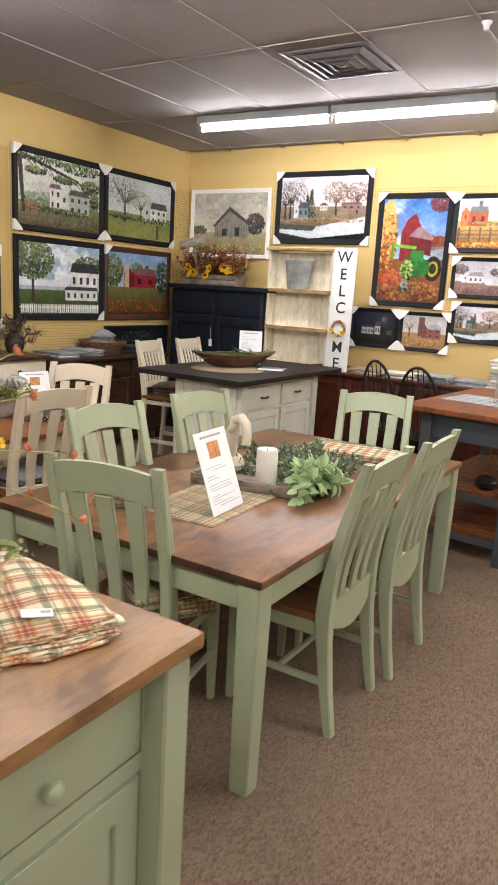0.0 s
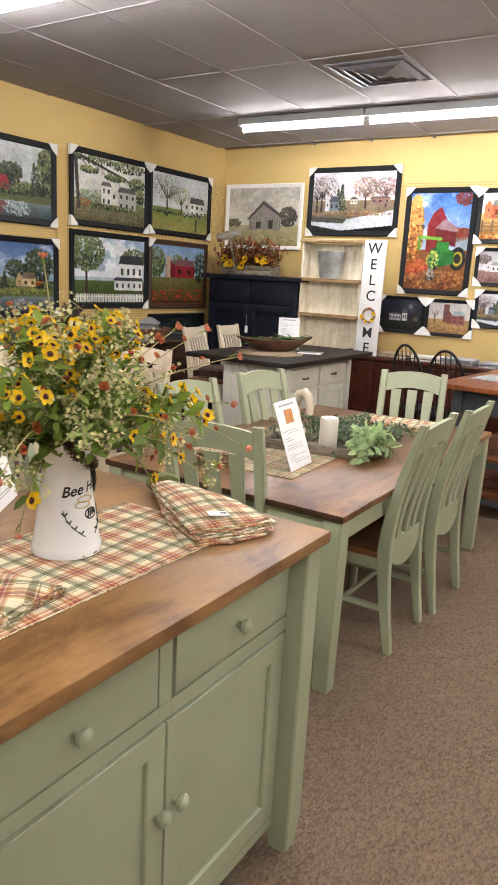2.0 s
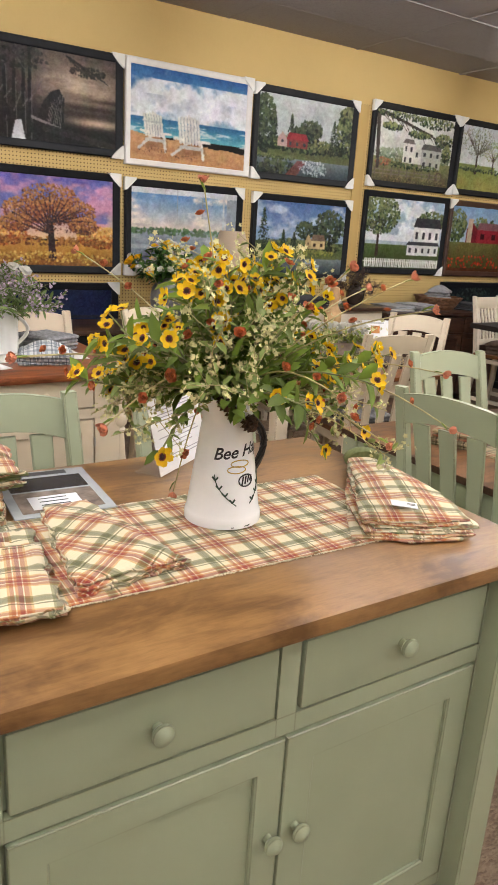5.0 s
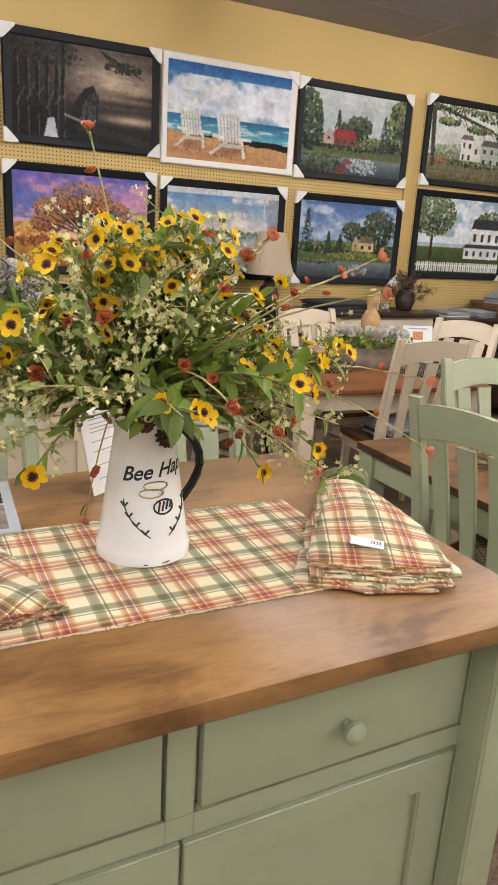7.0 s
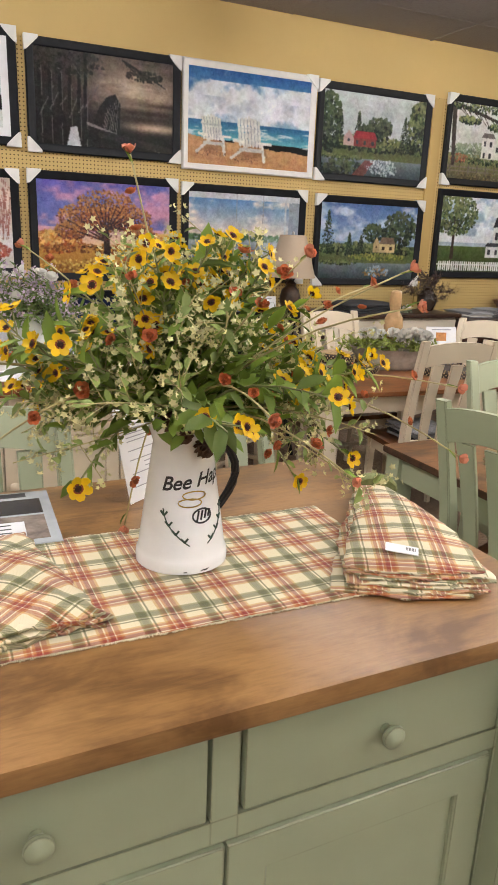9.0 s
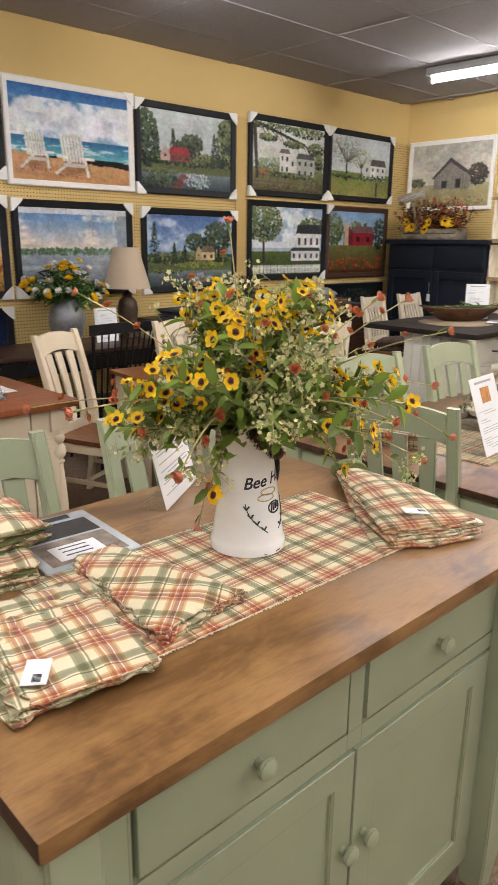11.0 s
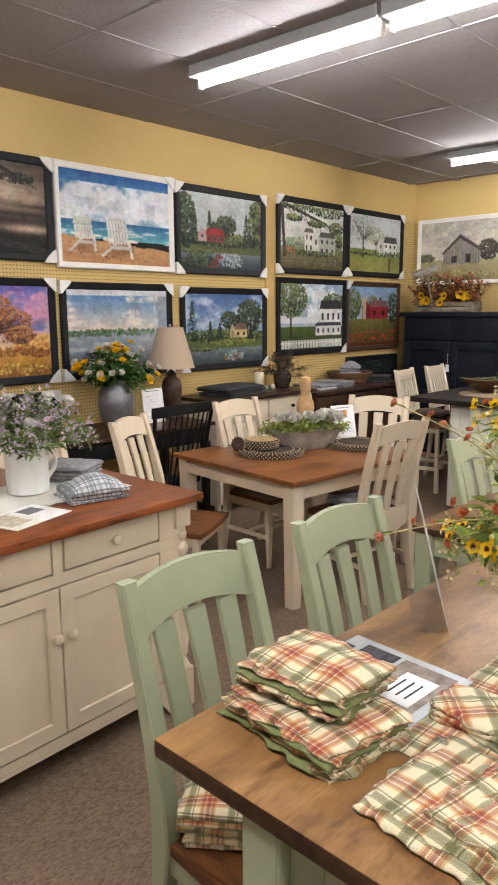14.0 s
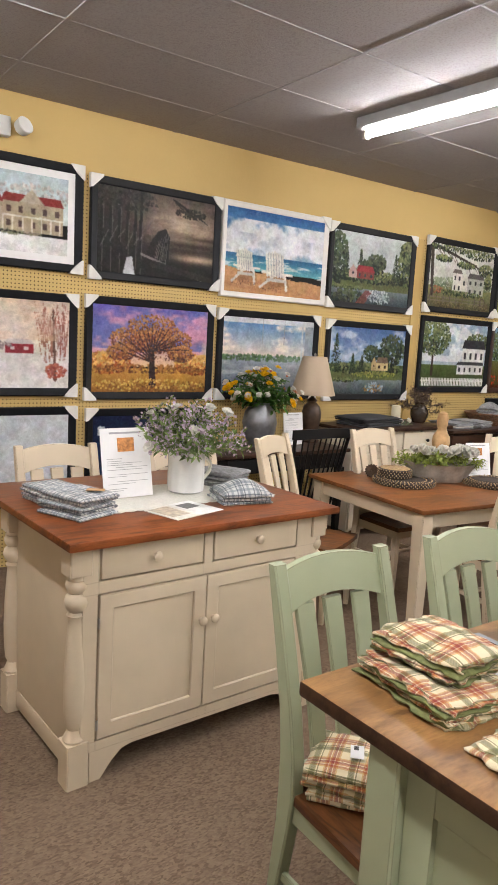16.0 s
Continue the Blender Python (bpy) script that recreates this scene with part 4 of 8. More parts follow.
def art_beach(c):
    c.grad((150, 190, 222), (30, 96, 170), 0.45, 1)
    c.put(np.clip((c.fbm(2.5, 5) - 0.42 + 0.35 * np.exp(-((c.v - 0.66) / 0.14) ** 2) - 0.25 * (c.v > 0.88)) * 7, 0, 1) * (c.v > 0.47), (238, 240, 244), 0.95)
    c.put(np.clip((c.fbm(4, 4) - 0.55) * 8, 0, 1) * (c.v > 0.5) * (c.v < 0.72), (176, 190, 212), 0.6)
    c.grad((96, 186, 200), (34, 104, 160), 0.27, 0.47)
    c.put(np.clip((c.fbm(9, 3, 0.5, 3) - 0.56) * 9, 0, 1) * (c.v > 0.25) * (c.v < 0.42), (230, 240, 240), 0.8)
    c.put((c.v < 0.30 - 0.12 * c.u + 0.05 * (c.fbm(3, 2) - 0.5)).astype(float), (206, 150, 98))
    c.put(np.clip((c.fbm(7, 3, 0.5, 2) - 0.5) * 5, 0, 1) * (c.v < 0.2), (184, 124, 78), 0.6)
    for x, y, s in ((0.13, 0.26, 0.85), (0.42, 0.22, 1.05)):
        c.poly([(x - 0.05 * s, y - 0.12), (x + 0.22 * s, y - 0.10), (x + 0.2 * s, y), (x, y + 0.02)], (150, 104, 70), 0.6)
        for k in range(7):
            c.line(x + 0.026 * k * s, y + 0.02, x + (0.026 * k - 0.02) * s, y + (0.30 - 0.012 * abs(k - 3)) * s, 0.017, (224, 222, 214))
        for k in range(6):
            c.line(x + (0.026 * k + 0.013) * s, y + 0.02, x + (0.026 * k - 0.007) * s, y + 0.28 * s, 0.004, (150, 160, 166))
        c.line(x - 0.05 * s, y + 0.06, x + 0.02, y + 0.05, 0.016, (236, 232, 224))
        c.line(x + 0.15 * s, y + 0.05, x + 0.24 * s, y + 0.05, 0.016, (236, 232, 224))
        c.line(x - 0.07 * s, y - 0.13, x + 0.06 * s, y + 0.02, 0.016, (216, 212, 204))
        c.line(x + 0.19 * s, y - 0.14, x + 0.17 * s, y + 0.04, 0.018, (226, 222, 214))
        c.line(x + 0.0, y - 0.03, x + 0.17 * s, y - 0.03, 0.018, (204, 200, 192))
        c.line(x - 0.01, y + 0.19 * s, x + 0.14 * s, y + 0.19 * s, 0.008, (184, 188, 188))
        c.dots(x + 0.05, y - 0.14, 0.12, 0.03, [(166, 116, 76), (120, 84, 60)], 14, 0.012)


def art_dusk_woods(c):
    c.grad((20, 18, 18), (44, 38, 36), 0, 1)
    glow = np.exp(-(((c.u - 0.72) / 0.34) ** 2 + ((c.v - 0.66) / 0.24) ** 2))
    c.put(glow * (0.65 + 0.7 * c.fbm(3, 4, 0.6, 2.0)), (236, 204, 172), 1.0)
    c.put(np.clip((c.fbm(3, 4, 0.4, 2.6) - 0.5) * 6, 0, 1) * (c.v > 0.5) * (c.u > 0.4), (120, 98, 86), 0.55)
    for x, y, rx, ry in ((0.86, 0.43, 0.34, 0.035), (0.78, 0.35, 0.34, 0.03), (0.98, 0.52, 0.2, 0.03)):
        c.put(np.exp(-(((c.u - x) / rx) ** 2 + ((c.v - y) / ry) ** 2)) * (c.u > 0.5), (52, 36, 30), 0.9)
    c.put(np.exp(-(((c.u - 0.86) / 0.22) ** 2 + ((c.v - 0.27) / 0.05) ** 2)), (214, 182, 152), 0.95)
    for k, x in enumerate((0.03, 0.10, 0.17, 0.235, 0.30, 0.345)):
        c.line(x, 0, x + 0.01, 1.0, 0.03, (26, 24, 24), 0.018)
        c.line(x + 0.012, 0.0, x + 0.022, 1.0, 0.004, (92, 88, 84), 0.003)
        c.line(x, 0.3 + 0.06 * (k % 3), x + 0.10, 0.62 + 0.06 * (k % 2), 0.006, (98, 94, 90), 0.003)
        c.line(x + 0.02, 0.75, x - 0.06, 0.92, 0.005, (84, 80, 78), 0.002)
    c.poly([(0.36, 0.0), (0.62, 0.0), (0.595, 0.26), (0.60, 0.50), (0.565, 0.60), (0.50, 0.56), (0.43, 0.40)], (26, 24, 24))
    for k in range(10):
        c.line(0.46 + 0.012 * k, 0.12 + 0.03 * (k % 4), 0.50 + 0.010 * k, 0.44 + 0.014 * k, 0.005, (104, 98, 94), 0.002)
    c.line(0.36, 0.26, 1.0, -0.04, 0.016, (128, 124, 120), 0.009)
    c.line(0.46, 0.16, 1.0, 0.02, 0.04, (40, 37, 36), 0.04)
    c.poly([(0.21, 0.0), (0.31, 0.0), (0.285, 0.22), (0.24, 0.2)], (196, 200, 208))
    for k in range(9):
        c.line(0.62, 0.97, 0.70 + 0.03 * k, 0.86 - 0.02 * (k % 3) - 0.012 * k, 0.009, (34, 31, 28), 0.004)
    c.dots(0.78, 0.83, 0.14, 0.06, [(26, 25, 22), (48, 44, 38)], 60, 0.018)
    c.dots(0.2, 0.88, 0.3, 0.12, [(34, 32, 30), (56, 52, 48)], 80, 0.03)


def art_autumn_oak(c):
    c.grad((240, 196, 150), (96, 92, 196), 0.3, 1)
    c.clouds(0.45, (222, 150, 178), 0.52, 3, 0.8)
    c.clouds(0.5, (92, 104, 190), 0.50, 3, 0.85)
    c.grad((150, 96, 36), (220, 160, 62), 0, 0.28)
    c.dots(0.12, 0.34, 0.2, 0.12, AUTUMN + [(180, 90, 40)], 220, 0.024)
    c.dots(0.9, 0.34, 0.2, 0.12, AUTUMN + [(180, 90, 40)], 220, 0.024)
    c.dots(0.5, 0.28, 0.5, 0.05, [(120, 70, 36), (170, 110, 50)], 140, 0.018)
    LV = [(150, 84, 46), (176, 104, 52), (110, 60, 50), (92, 56, 54), (196, 132, 72), (130, 74, 44)]
    for x, y, rx, ry in ((0.5, 0.76, 0.22, 0.16), (0.32, 0.62, 0.18, 0.14), (0.68, 0.62, 0.18, 0.15), (0.24, 0.47, 0.12, 0.10), (0.76, 0.47, 0.12, 0.10), (0.5, 0.6, 0.2, 0.14)):
        c.dots(x, y, rx, ry, LV, 210, 0.016)
    c.line(0.51, 0.1, 0.5, 0.5, 0.045, (52, 36, 40), 0.028)
    for k in range(15):
        c.line(0.5, 0.36 + 0.01 * k, 0.16 + 0.048 * k, 0.52 + 0.3 * math.sin(math.pi * k / 14), 0.011, (60, 42, 46), 0.003)
    c.dots(0.5, 0.6, 0.34, 0.24, LV, 160, 0.012)
    c.dots(0.5, 0.08, 0.5, 0.08, [(206, 160, 66), (150, 100, 40), (226, 190, 90), (120, 76, 34)], 200, 0.016)


def art_lake_porch(c):
    c.grad((226, 206, 190), (64, 126, 198), 0.5, 1)
    c.clouds(0.55, (246, 230, 212), 0.48, 3)
    c.grad((96, 108, 124), (150, 164, 176), 0.0, 0.5)
    c.dots(0.5, 0.47, 0.55, 0.04, [(66, 100, 62), (84, 120, 74)], 110, 0.025)
    c.put(np.clip((c.fbm(6, 3, 0.5, 3) - 0.52) * 5, 0, 1) * (c.v < 0.42), (206, 210, 214), 0.5)
    c.rect(0.9, 1.0, 0, 1, (150, 160, 172))
    c.rect(0.86, 0.88, 0.0, 1.0, (190, 196, 204))
    c.rect(0.0, 1.0, 0.93, 1.0, (206, 210, 216))
    c.put(np.exp(-(((c.u - 0.75) / 0.16) ** 2 + ((c.v - 0.25) / 0.22) ** 2)), (200, 204, 208), 0.7)
    for x in (0.42, 0.66):
        c.line(x, 0.66, x, 1.0, 0.004, (150, 150, 154))


def art_brick_inn(c):
    c.grad((214, 226, 228), (190, 212, 220), 0.4, 1)
    c.dots(0.75, 0.75, 0.3, 0.12, [(196, 190, 188), (180, 178, 178)], 60, 0.03)
    c.rect(0, 1, 0, 0.22, (240, 240, 240))
    c.house(0.5, 0.96, 0.26, 0.62, (180, 164, 134), (150, 48, 46), None, 5, 2, 0.28, (92, 72, 66))
    c.house(0.1, 0.5, 0.26, 0.6, (190, 176, 148), (154, 56, 52), None, 3, 2, 0.3, (92, 72, 66))
    c.poly([(0.62, 0.62), (0.72, 0.8), (0.82, 0.62)], (190, 176, 150))
    for k in range(7):
        c.rect(0.5 + 0.072 * k, 0.512 + 0.072 * k, 0.26, 0.44, (226, 218, 196))
    c.rect(0.5, 0.96, 0.43, 0.46, (226, 220, 200))
    c.dots(0.4, 0.24, 0.4, 0.03, [(150, 140, 120), (120, 124, 96)], 60, 0.02)


def art_snow_barn(c):
    c.grad((232, 226, 220), (226, 200, 178), 0.3, 1)
    c.rect(0, 1, 0, 0.4, (232, 226, 224))
    c.house(0.55, 0.74, 0.4, 0.5, (160, 40, 52), (206, 196, 194), None, 2, 1, 0.6, (220, 200, 196))
    c.dots(0.3, 0.48, 0.3, 0.06, [(170, 150, 150), (150, 128, 130)], 90, 0.02)
    for _ in range(70):
        x = 0.78 + 0.2 * c.r.random()
        c.line(x, 0.3 + 0.4 * c.r.random(), x + 0.12 * (c.r.random() - 0.5), 0.65 + 0.35 * c.r.random(), 0.004, (164, 104, 90), 0.002)
    c.line(0.9, 0.1, 0.88, 0.9, 0.02, (110, 74, 66), 0.008)
    c.dots(0.9, 0.2, 0.08, 0.08, [(170, 70, 56), (190, 104, 80)], 50, 0.02)
    c.clouds(0.55, (222, 178, 150), 0.55, 3, 0.5)


# Pale fill: the white reflection on this print is painted in.
def art_white_reflection(c):
    c.grad((196, 200, 210), (206, 210, 218))


def art_night_blue(c):
    c.grad((20, 40, 84), (12, 26, 64))
    c.rect(0, 1, 0.62, 0.66, (30, 34, 44))
    c.dots(0.3, 0.5, 0.3, 0.3, [(24, 56, 110), (16, 36, 80)], 60, 0.04)
    c.rect(0.04, 0.1, 0.75, 0.86, (210, 214, 220))


def art_grey_barn(c):
    c.grad((214, 206, 188), (196, 190, 176), 0.3, 1)
    c.clouds(0.45, (166, 160, 150), 0.5, 3, 0.7)
    c.grad((150, 134, 88), (176, 164, 122), 0, 0.36)
    c.dots(0.85, 0.5, 0.12, 0.16, [(60, 60, 52), (84, 80, 66)], 90, 0.03)
    c.dots(0.08, 0.4, 0.1, 0.06, [(112, 108, 86), (90, 88, 70)], 40, 0.03)
    c.poly([(0.3, 0.28), (0.3, 0.48), (0.5, 0.74), (0.76, 0.5), (0.76, 0.28)], (146, 138, 128))
    c.poly([(0.27, 0.46), (0.5, 0.78), (0.8, 0.5), (0.77, 0.47), (0.5, 0.71), (0.3, 0.45)], (84, 78, 72))
    for k in range(14):
        c.line(0.31 + 0.033 * k, 0.28, 0.31 + 0.033 * k, 0.5, 0.003, (104, 96, 88))
    c.rect(0.4, 0.47, 0.3, 0.42, (66, 60, 56))
    c.rect(0.58, 0.64, 0.3, 0.44, (60, 56, 52))
    c.dots(0.5, 0.08, 0.5, 0.08, [(178, 162, 110), (128, 116, 74)], 120, 0.02)


def art_river_village(c):
    c.grad((222, 212, 214), (214, 208, 220), 0.5, 1)
    c.grad((110, 96, 74), (140, 118, 92), 0.18, 0.52)
    c.poly([(0.0, 0.22), (0.45, 0.2), (1.0, 0.36), (1.0, 0.1), (0.35, 0.0), (0.0, 0.05)], (206, 212, 222))
    c.poly([(0.0, 0.1), (0.4, 0.0), (0.0, 0.0)], (40, 40, 36))
    c.poly([(0, 0.25), (0.45, 0.21), (0.4, 0.13), (0, 0.16)], (74, 76, 66))
    for x, h in ((0.12, 0.95), (0.06, 0.8)):
        c.tree(x, 0.35, h * 0.62, [(120, 104, 104), (150, 134, 130), (60, 52, 52)], (52, 44, 44), 160, 0.34, 0.012)
    c.pine(0.37, 0.32, 0.5, DARKGR)
    c.pine(0.32, 0.32, 0.42, DARKGR)
    c.tree(0.66, 0.4, 0.5, [(160, 118, 100), (130, 96, 84), (176, 140, 118)], n=150, r=0.016)
    c.tree(0.9, 0.42, 0.46, [(150, 110, 104), (120, 90, 88)], n=130, r=0.016)
    c.house(0.22, 0.34, 0.34, 0.5, (112, 124, 138), (74, 82, 96), (206, 212, 218), 2, 1, 0.6)
    c.house(0.48, 0.56, 0.46, 0.54, (206, 196, 186), (84, 78, 84), None, 2, 1, 0.5)
    c.house(0.72, 0.95, 0.46, 0.55, (150, 110, 100), (118, 88, 92), None, 3, 1, 0.4)
    c.dots(0.5, 0.3, 0.5, 0.04, [(166, 120, 70), (120, 84, 54), (190, 150, 96)], 110, 0.014)


def art_tractor(c):
    c.grad((170, 196, 226), (50, 104, 196), 0.4, 1)
    c.clouds(0.55, (226, 234, 244), 0.5, 3)
    c.grad((112, 60, 30), (150, 90, 44), 0, 0.42)
    c.dots(0.85, 0.58, 0.2, 0.06, [(130, 36, 34), (150, 60, 40), (84, 60, 40)], 110, 0.02)
    c.poly([(0.32, 0.4), (0.32, 0.68), (0.4, 0.8), (0.52, 0.86), (0.62, 0.74), (0.62, 0.4)], (140, 34, 38))
    c.poly([(0.45, 0.52), (0.45, 0.64), (0.62, 0.72), (0.8, 0.62), (0.8, 0.45)], (112, 26, 32))
    c.poly([(0.44, 0.64), (0.6, 0.74), (0.84, 0.63), (0.8, 0.6)], (150, 120, 124))
    c.dots(0.1, 0.62, 0.14, 0.36, AUTUMN + [(120, 84, 30)], 260, 0.024)
    c.dots(0.9, 0.95, 0.16, 0.08, [(120, 44, 44), (90, 40, 40)], 60, 0.018)
    c.rect(0.8, 1.0, 0.42, 0.54, (150, 156, 150), 0.6)
    for cx, cy, r, col in ((0.86, 0.33, 0.12, (34, 36, 34)), (0.86, 0.33, 0.075, (190, 170, 40)), (0.86, 0.33, 0.05, (40, 44, 36))):
        c.put((((c.u - cx) * c.asp / 0.72) ** 2 + (c.v - cy) ** 2 < r * r).astype(float), col)
    c.poly([(0.4, 0.26), (0.4, 0.42), (0.6, 0.46), (0.8, 0.4), (0.8, 0.28), (0.6, 0.24)], (34, 112, 44))
    c.rect(0.5, 0.7, 0.4, 0.5, (44, 130, 54))
    c.line(0.2, 0.55, 0.56, 0.53, 0.016, (120, 190, 50))
    c.line(0.2, 0.55, 0.2, 0.42, 0.014, (90, 160, 44))
    c.dots(0.45, 0.3, 0.1, 0.1, [(30, 90, 40), (50, 140, 60), (190, 200, 90), (24, 40, 28)], 70, 0.018)
    c.dots(0.2, 0.22, 0.2, 0.1, [(150, 40, 30), (190, 90, 40), (170, 60, 36)], 120, 0.018)
    c.dots(0.5, 0.1, 0.5, 0.1, [(130, 70, 34), (170, 110, 56), (96, 48, 26)], 160, 0.02)
    c.dots(0.44, 0.16, 0.06, 0.06, [(60, 52, 50), (150, 140, 132)], 30, 0.02)


def art_autumn_farm(c):
    c.grad((236, 226, 206), (206, 212, 216), 0.45, 1)
    c.grad((150, 84, 34), (226, 180, 90), 0, 0.55)
    c.dots(0.75, 0.35, 0.14, 0.3, AUTUMN + [(226, 130, 40)], 200, 0.03)
    c.house(0.16, 0.42, 0.45, 0.72, (198, 92, 54), (130, 128, 124), (214, 120, 70), 2, 1, 0.45, (120, 50, 34))
    c.rect(0.28, 0.33, 0.84, 0.95, (120, 120, 120))
    c.dots(0.5, 0.5, 0.4, 0.04, [(176, 140, 96), (120, 104, 84)], 70, 0.02)
    for k in range(7):
        c.rect(0.02 + 0.15 * k, 0.045 + 0.15 * k, 0.14, 0.42, (104, 84, 62))
    for v in (0.18, 0.26, 0.34):
        c.rect(0, 1, v, v + 0.035, (124, 100, 74))
    c.dots(0.5, 0.06, 0.5, 0.06, AUTUMN, 100, 0.03)


def art_white_village(c):
    c.grad((214, 208, 212), (176, 172, 180), 0.4, 1)
    c.dots(0.85, 0.7, 0.2, 0.14, [(110, 92, 92), (76, 66, 66)], 110, 0.03)
    c.dots(0.1, 0.75, 0.15, 0.14, [(84, 72, 72), (130, 110, 106)], 90, 0.03)
    c.grad((128, 92, 88), (150, 116, 106), 0, 0.4)
    c.poly([(0.5, 0.42), (1.0, 0.5), (1.0, 0.3), (0.6, 0.3)], (208, 204, 212))
    c.house(0.26, 0.52, 0.36, 0.55, (226, 222, 222), (150, 140, 146), (206, 202, 206), 3, 1, 0.7)
    c.dots(0.5, 0.15, 0.5, 0.14, [(128, 84, 84), (160, 120, 110), (96, 66, 66)], 150, 0.025)


def art_blue_house(c):
    art_river_village(c)


def art_night_church(c):
    c.grad((24, 24, 34), (30, 34, 50))
    c.grad((26, 26, 22), (40, 40, 34), 0, 0.35)
    c.put(np.exp(-(((c.u - 0.72) / 0.05) ** 2 + ((c.v - 0.78) / 0.08) ** 2)), (236, 226, 190), 1.0)
    c.put(np.exp(-(((c.u - 0.72) / 0.25) ** 2 + ((c.v - 0.78) / 0.3) ** 2)), (70, 70, 84), 0.6)
    c.house(0.22, 0.5, 0.3, 0.5, (166, 168, 172), (64, 64, 74), None, 4, 1, 0.4, (30, 30, 34))
    c.house(0.52, 0.66, 0.3, 0.56, (190, 190, 186), (70, 70, 80), None, 2, 1, 0.6, (40, 40, 40))
    c.house(0.8, 0.92, 0.32, 0.44, (96, 82, 66), (50, 46, 46), None, 2, 1, 0.4)


def art_dirt_road(c):
    c.grad((206, 196, 188), (190, 184, 184), 0.4, 1)
    c.grad((150, 110, 60), (176, 136, 84), 0, 0.45)
    c.rect(0.36, 0.5, 0.35, 0.95, (112, 74, 66))
    c.house(0.58, 0.88, 0.32, 0.6, (150, 84, 74), (150, 170, 176), (128, 66, 60), 2, 2, 0.5)
    c.tree(0.16, 0.35, 0.55, [(130, 110, 100)], (70, 58, 52), 30, 0.34, 0.01)
    c.dots(0.5, 0.16, 0.5, 0.14, [(166, 122, 70), (130, 90, 54), (190, 150, 96)], 120, 0.02)


def art_dark_leaves(c):
    c.grad((14, 18, 20), (20, 26, 28))
    c.dots(0.5, 0.5, 0.5, 0.5, [(30, 44, 44), (20, 28, 30), (54, 66, 62), (12, 14, 16)], 300, 0.03)


PRINT = bpy.data.materials.new("printed_picture")
PRINT.use_nodes = True
_b = PRINT.node_tree.nodes["Principled BSDF"]
_a = PRINT.node_tree.nodes.new("ShaderNodeVertexColor")
_a.layer_name = "print"
PRINT.node_tree.links.new(_a.outputs[0], _b.inputs["Base Color"])
_b.inputs["Roughness"].default_value = 0.5
_b.inputs["Specular IOR Level"].default_value = 0.2
FRAMEBROWN = plain("picture_frame_brown", (0.06, 0.028, 0.018), 0.4, vary=0.3)


def framed_picture(m, w, h, fn, label, seed, fw=0.055, mat=None, cards="abcd", res=0.0055, mount=0.0):
    """Print in a moulded frame; local x right, z up, faces -y; origin at the bottom middle of its back."""
    mat = mat or FRAMEBLACK
    t = thing("framed_picture", m, label, "picture", "framed prints")
    # mitred moulding
    prof = [(0.0, 0.0), (0.0, -0.026), (0.008, -0.034), (fw * 0.45, -0.028), (fw * 0.8, -0.024), (fw, -0.016), (fw, 0.0)]
    bm = bmesh.new()
    cs = [(-w / 2, 0, 1, 1), (w / 2, 0, -1, 1), (w / 2, h, -1, -1), (-w / 2, h, 1, -1)]
    rings = [[Vector((x + sx * a, d, z + sz * a)) for a, d in prof] for x, z, sx, sz in cs]
    vr = [[bm.verts.new(p) for p in r] for r in rings]
    k = len(prof)
    for i in range(4):
        a, b = vr[i], vr[(i + 1) % 4]
        for j in range(k):
            bm.faces.new((a[j], a[(j + 1) % k], b[(j + 1) % k], b[j]))
    part("frame", bm, mat, t)
    iw, ih = w - 2 * fw + 0.004, h - 2 * fw + 0.004
    if mount:
        part("mount", box(-iw / 2, iw / 2, -0.012, -0.006, fw - 0.002, h - fw + 0.002), PAPER, t)
        iw, ih = iw - 2 * mount, ih - 2 * mount
    nx, ny = max(12, int(iw / res)), max(10, int(ih / res))
    c = Canvas(nx, ny, seed)
    fn(c)
    c.grain(9)
    gx, gz = np.meshgrid(np.linspace(-iw / 2, iw / 2, nx + 1), np.linspace(h / 2 - ih / 2, h / 2 + ih / 2, ny + 1))
    co = np.stack([gx, np.full_like(gx, -0.0135), gz], -1).reshape(-1, 3)
    ii = np.arange(ny)[:, None] * (nx + 1) + np.arange(nx)[None, :]
    faces = np.stack([ii, ii + 1, ii + nx + 2, ii + nx + 1], -1).reshape(-1, 4)
    me = bpy.data.meshes.new("print")
    me.from_pydata(co.tolist(), [], faces.tolist())
    col = me.color_attributes.new("print", "FLOAT_COLOR", "CORNER")
    rgba = np.ones((nx * ny, 4, 4))
    rgba[:, :, :3] = (lin(c.c) * 0.9).reshape(-1, 1, 3)
    col.data.foreach_set("color", rgba.reshape(-1).astype(np.float32))
    me.materials.append(PRINT)
    p = new("print", me)
    p.parent = t
    L = 0.088
    for key, (x, z, sx, sz) in zip("abcd", cs):
        if key not in cards:
            continue
        bm = bmesh.new()
        o = 0.006
        pts = [(x - sx * o, z - sz * o), (x + sx * L, z - sz * o), (x + sx * L * 0.96, z + sz * L * 0.12), (x + sx * L * 0.12, z + sz * L * 0.96), (x - sx * o, z + sz * L)]
        loft(bm, [[Vector((a, d, b)) for a, b in pts] for d in (-0.001, -0.037)])
        part("corner_card", bm, CARD, t, "white folded card corner protector")
    return t


def west(y0, y1, z0, z1):
    return pose(WX + 0.0125, (y0 + y1) / 2, z0, 0, 0, 90), y1 - y0, z1 - z0


def north(x0, x1, z0, z1):
    return pose((x0 + x1) / 2, WY - 0.0125, z0), x1 - x0, z1 - z0


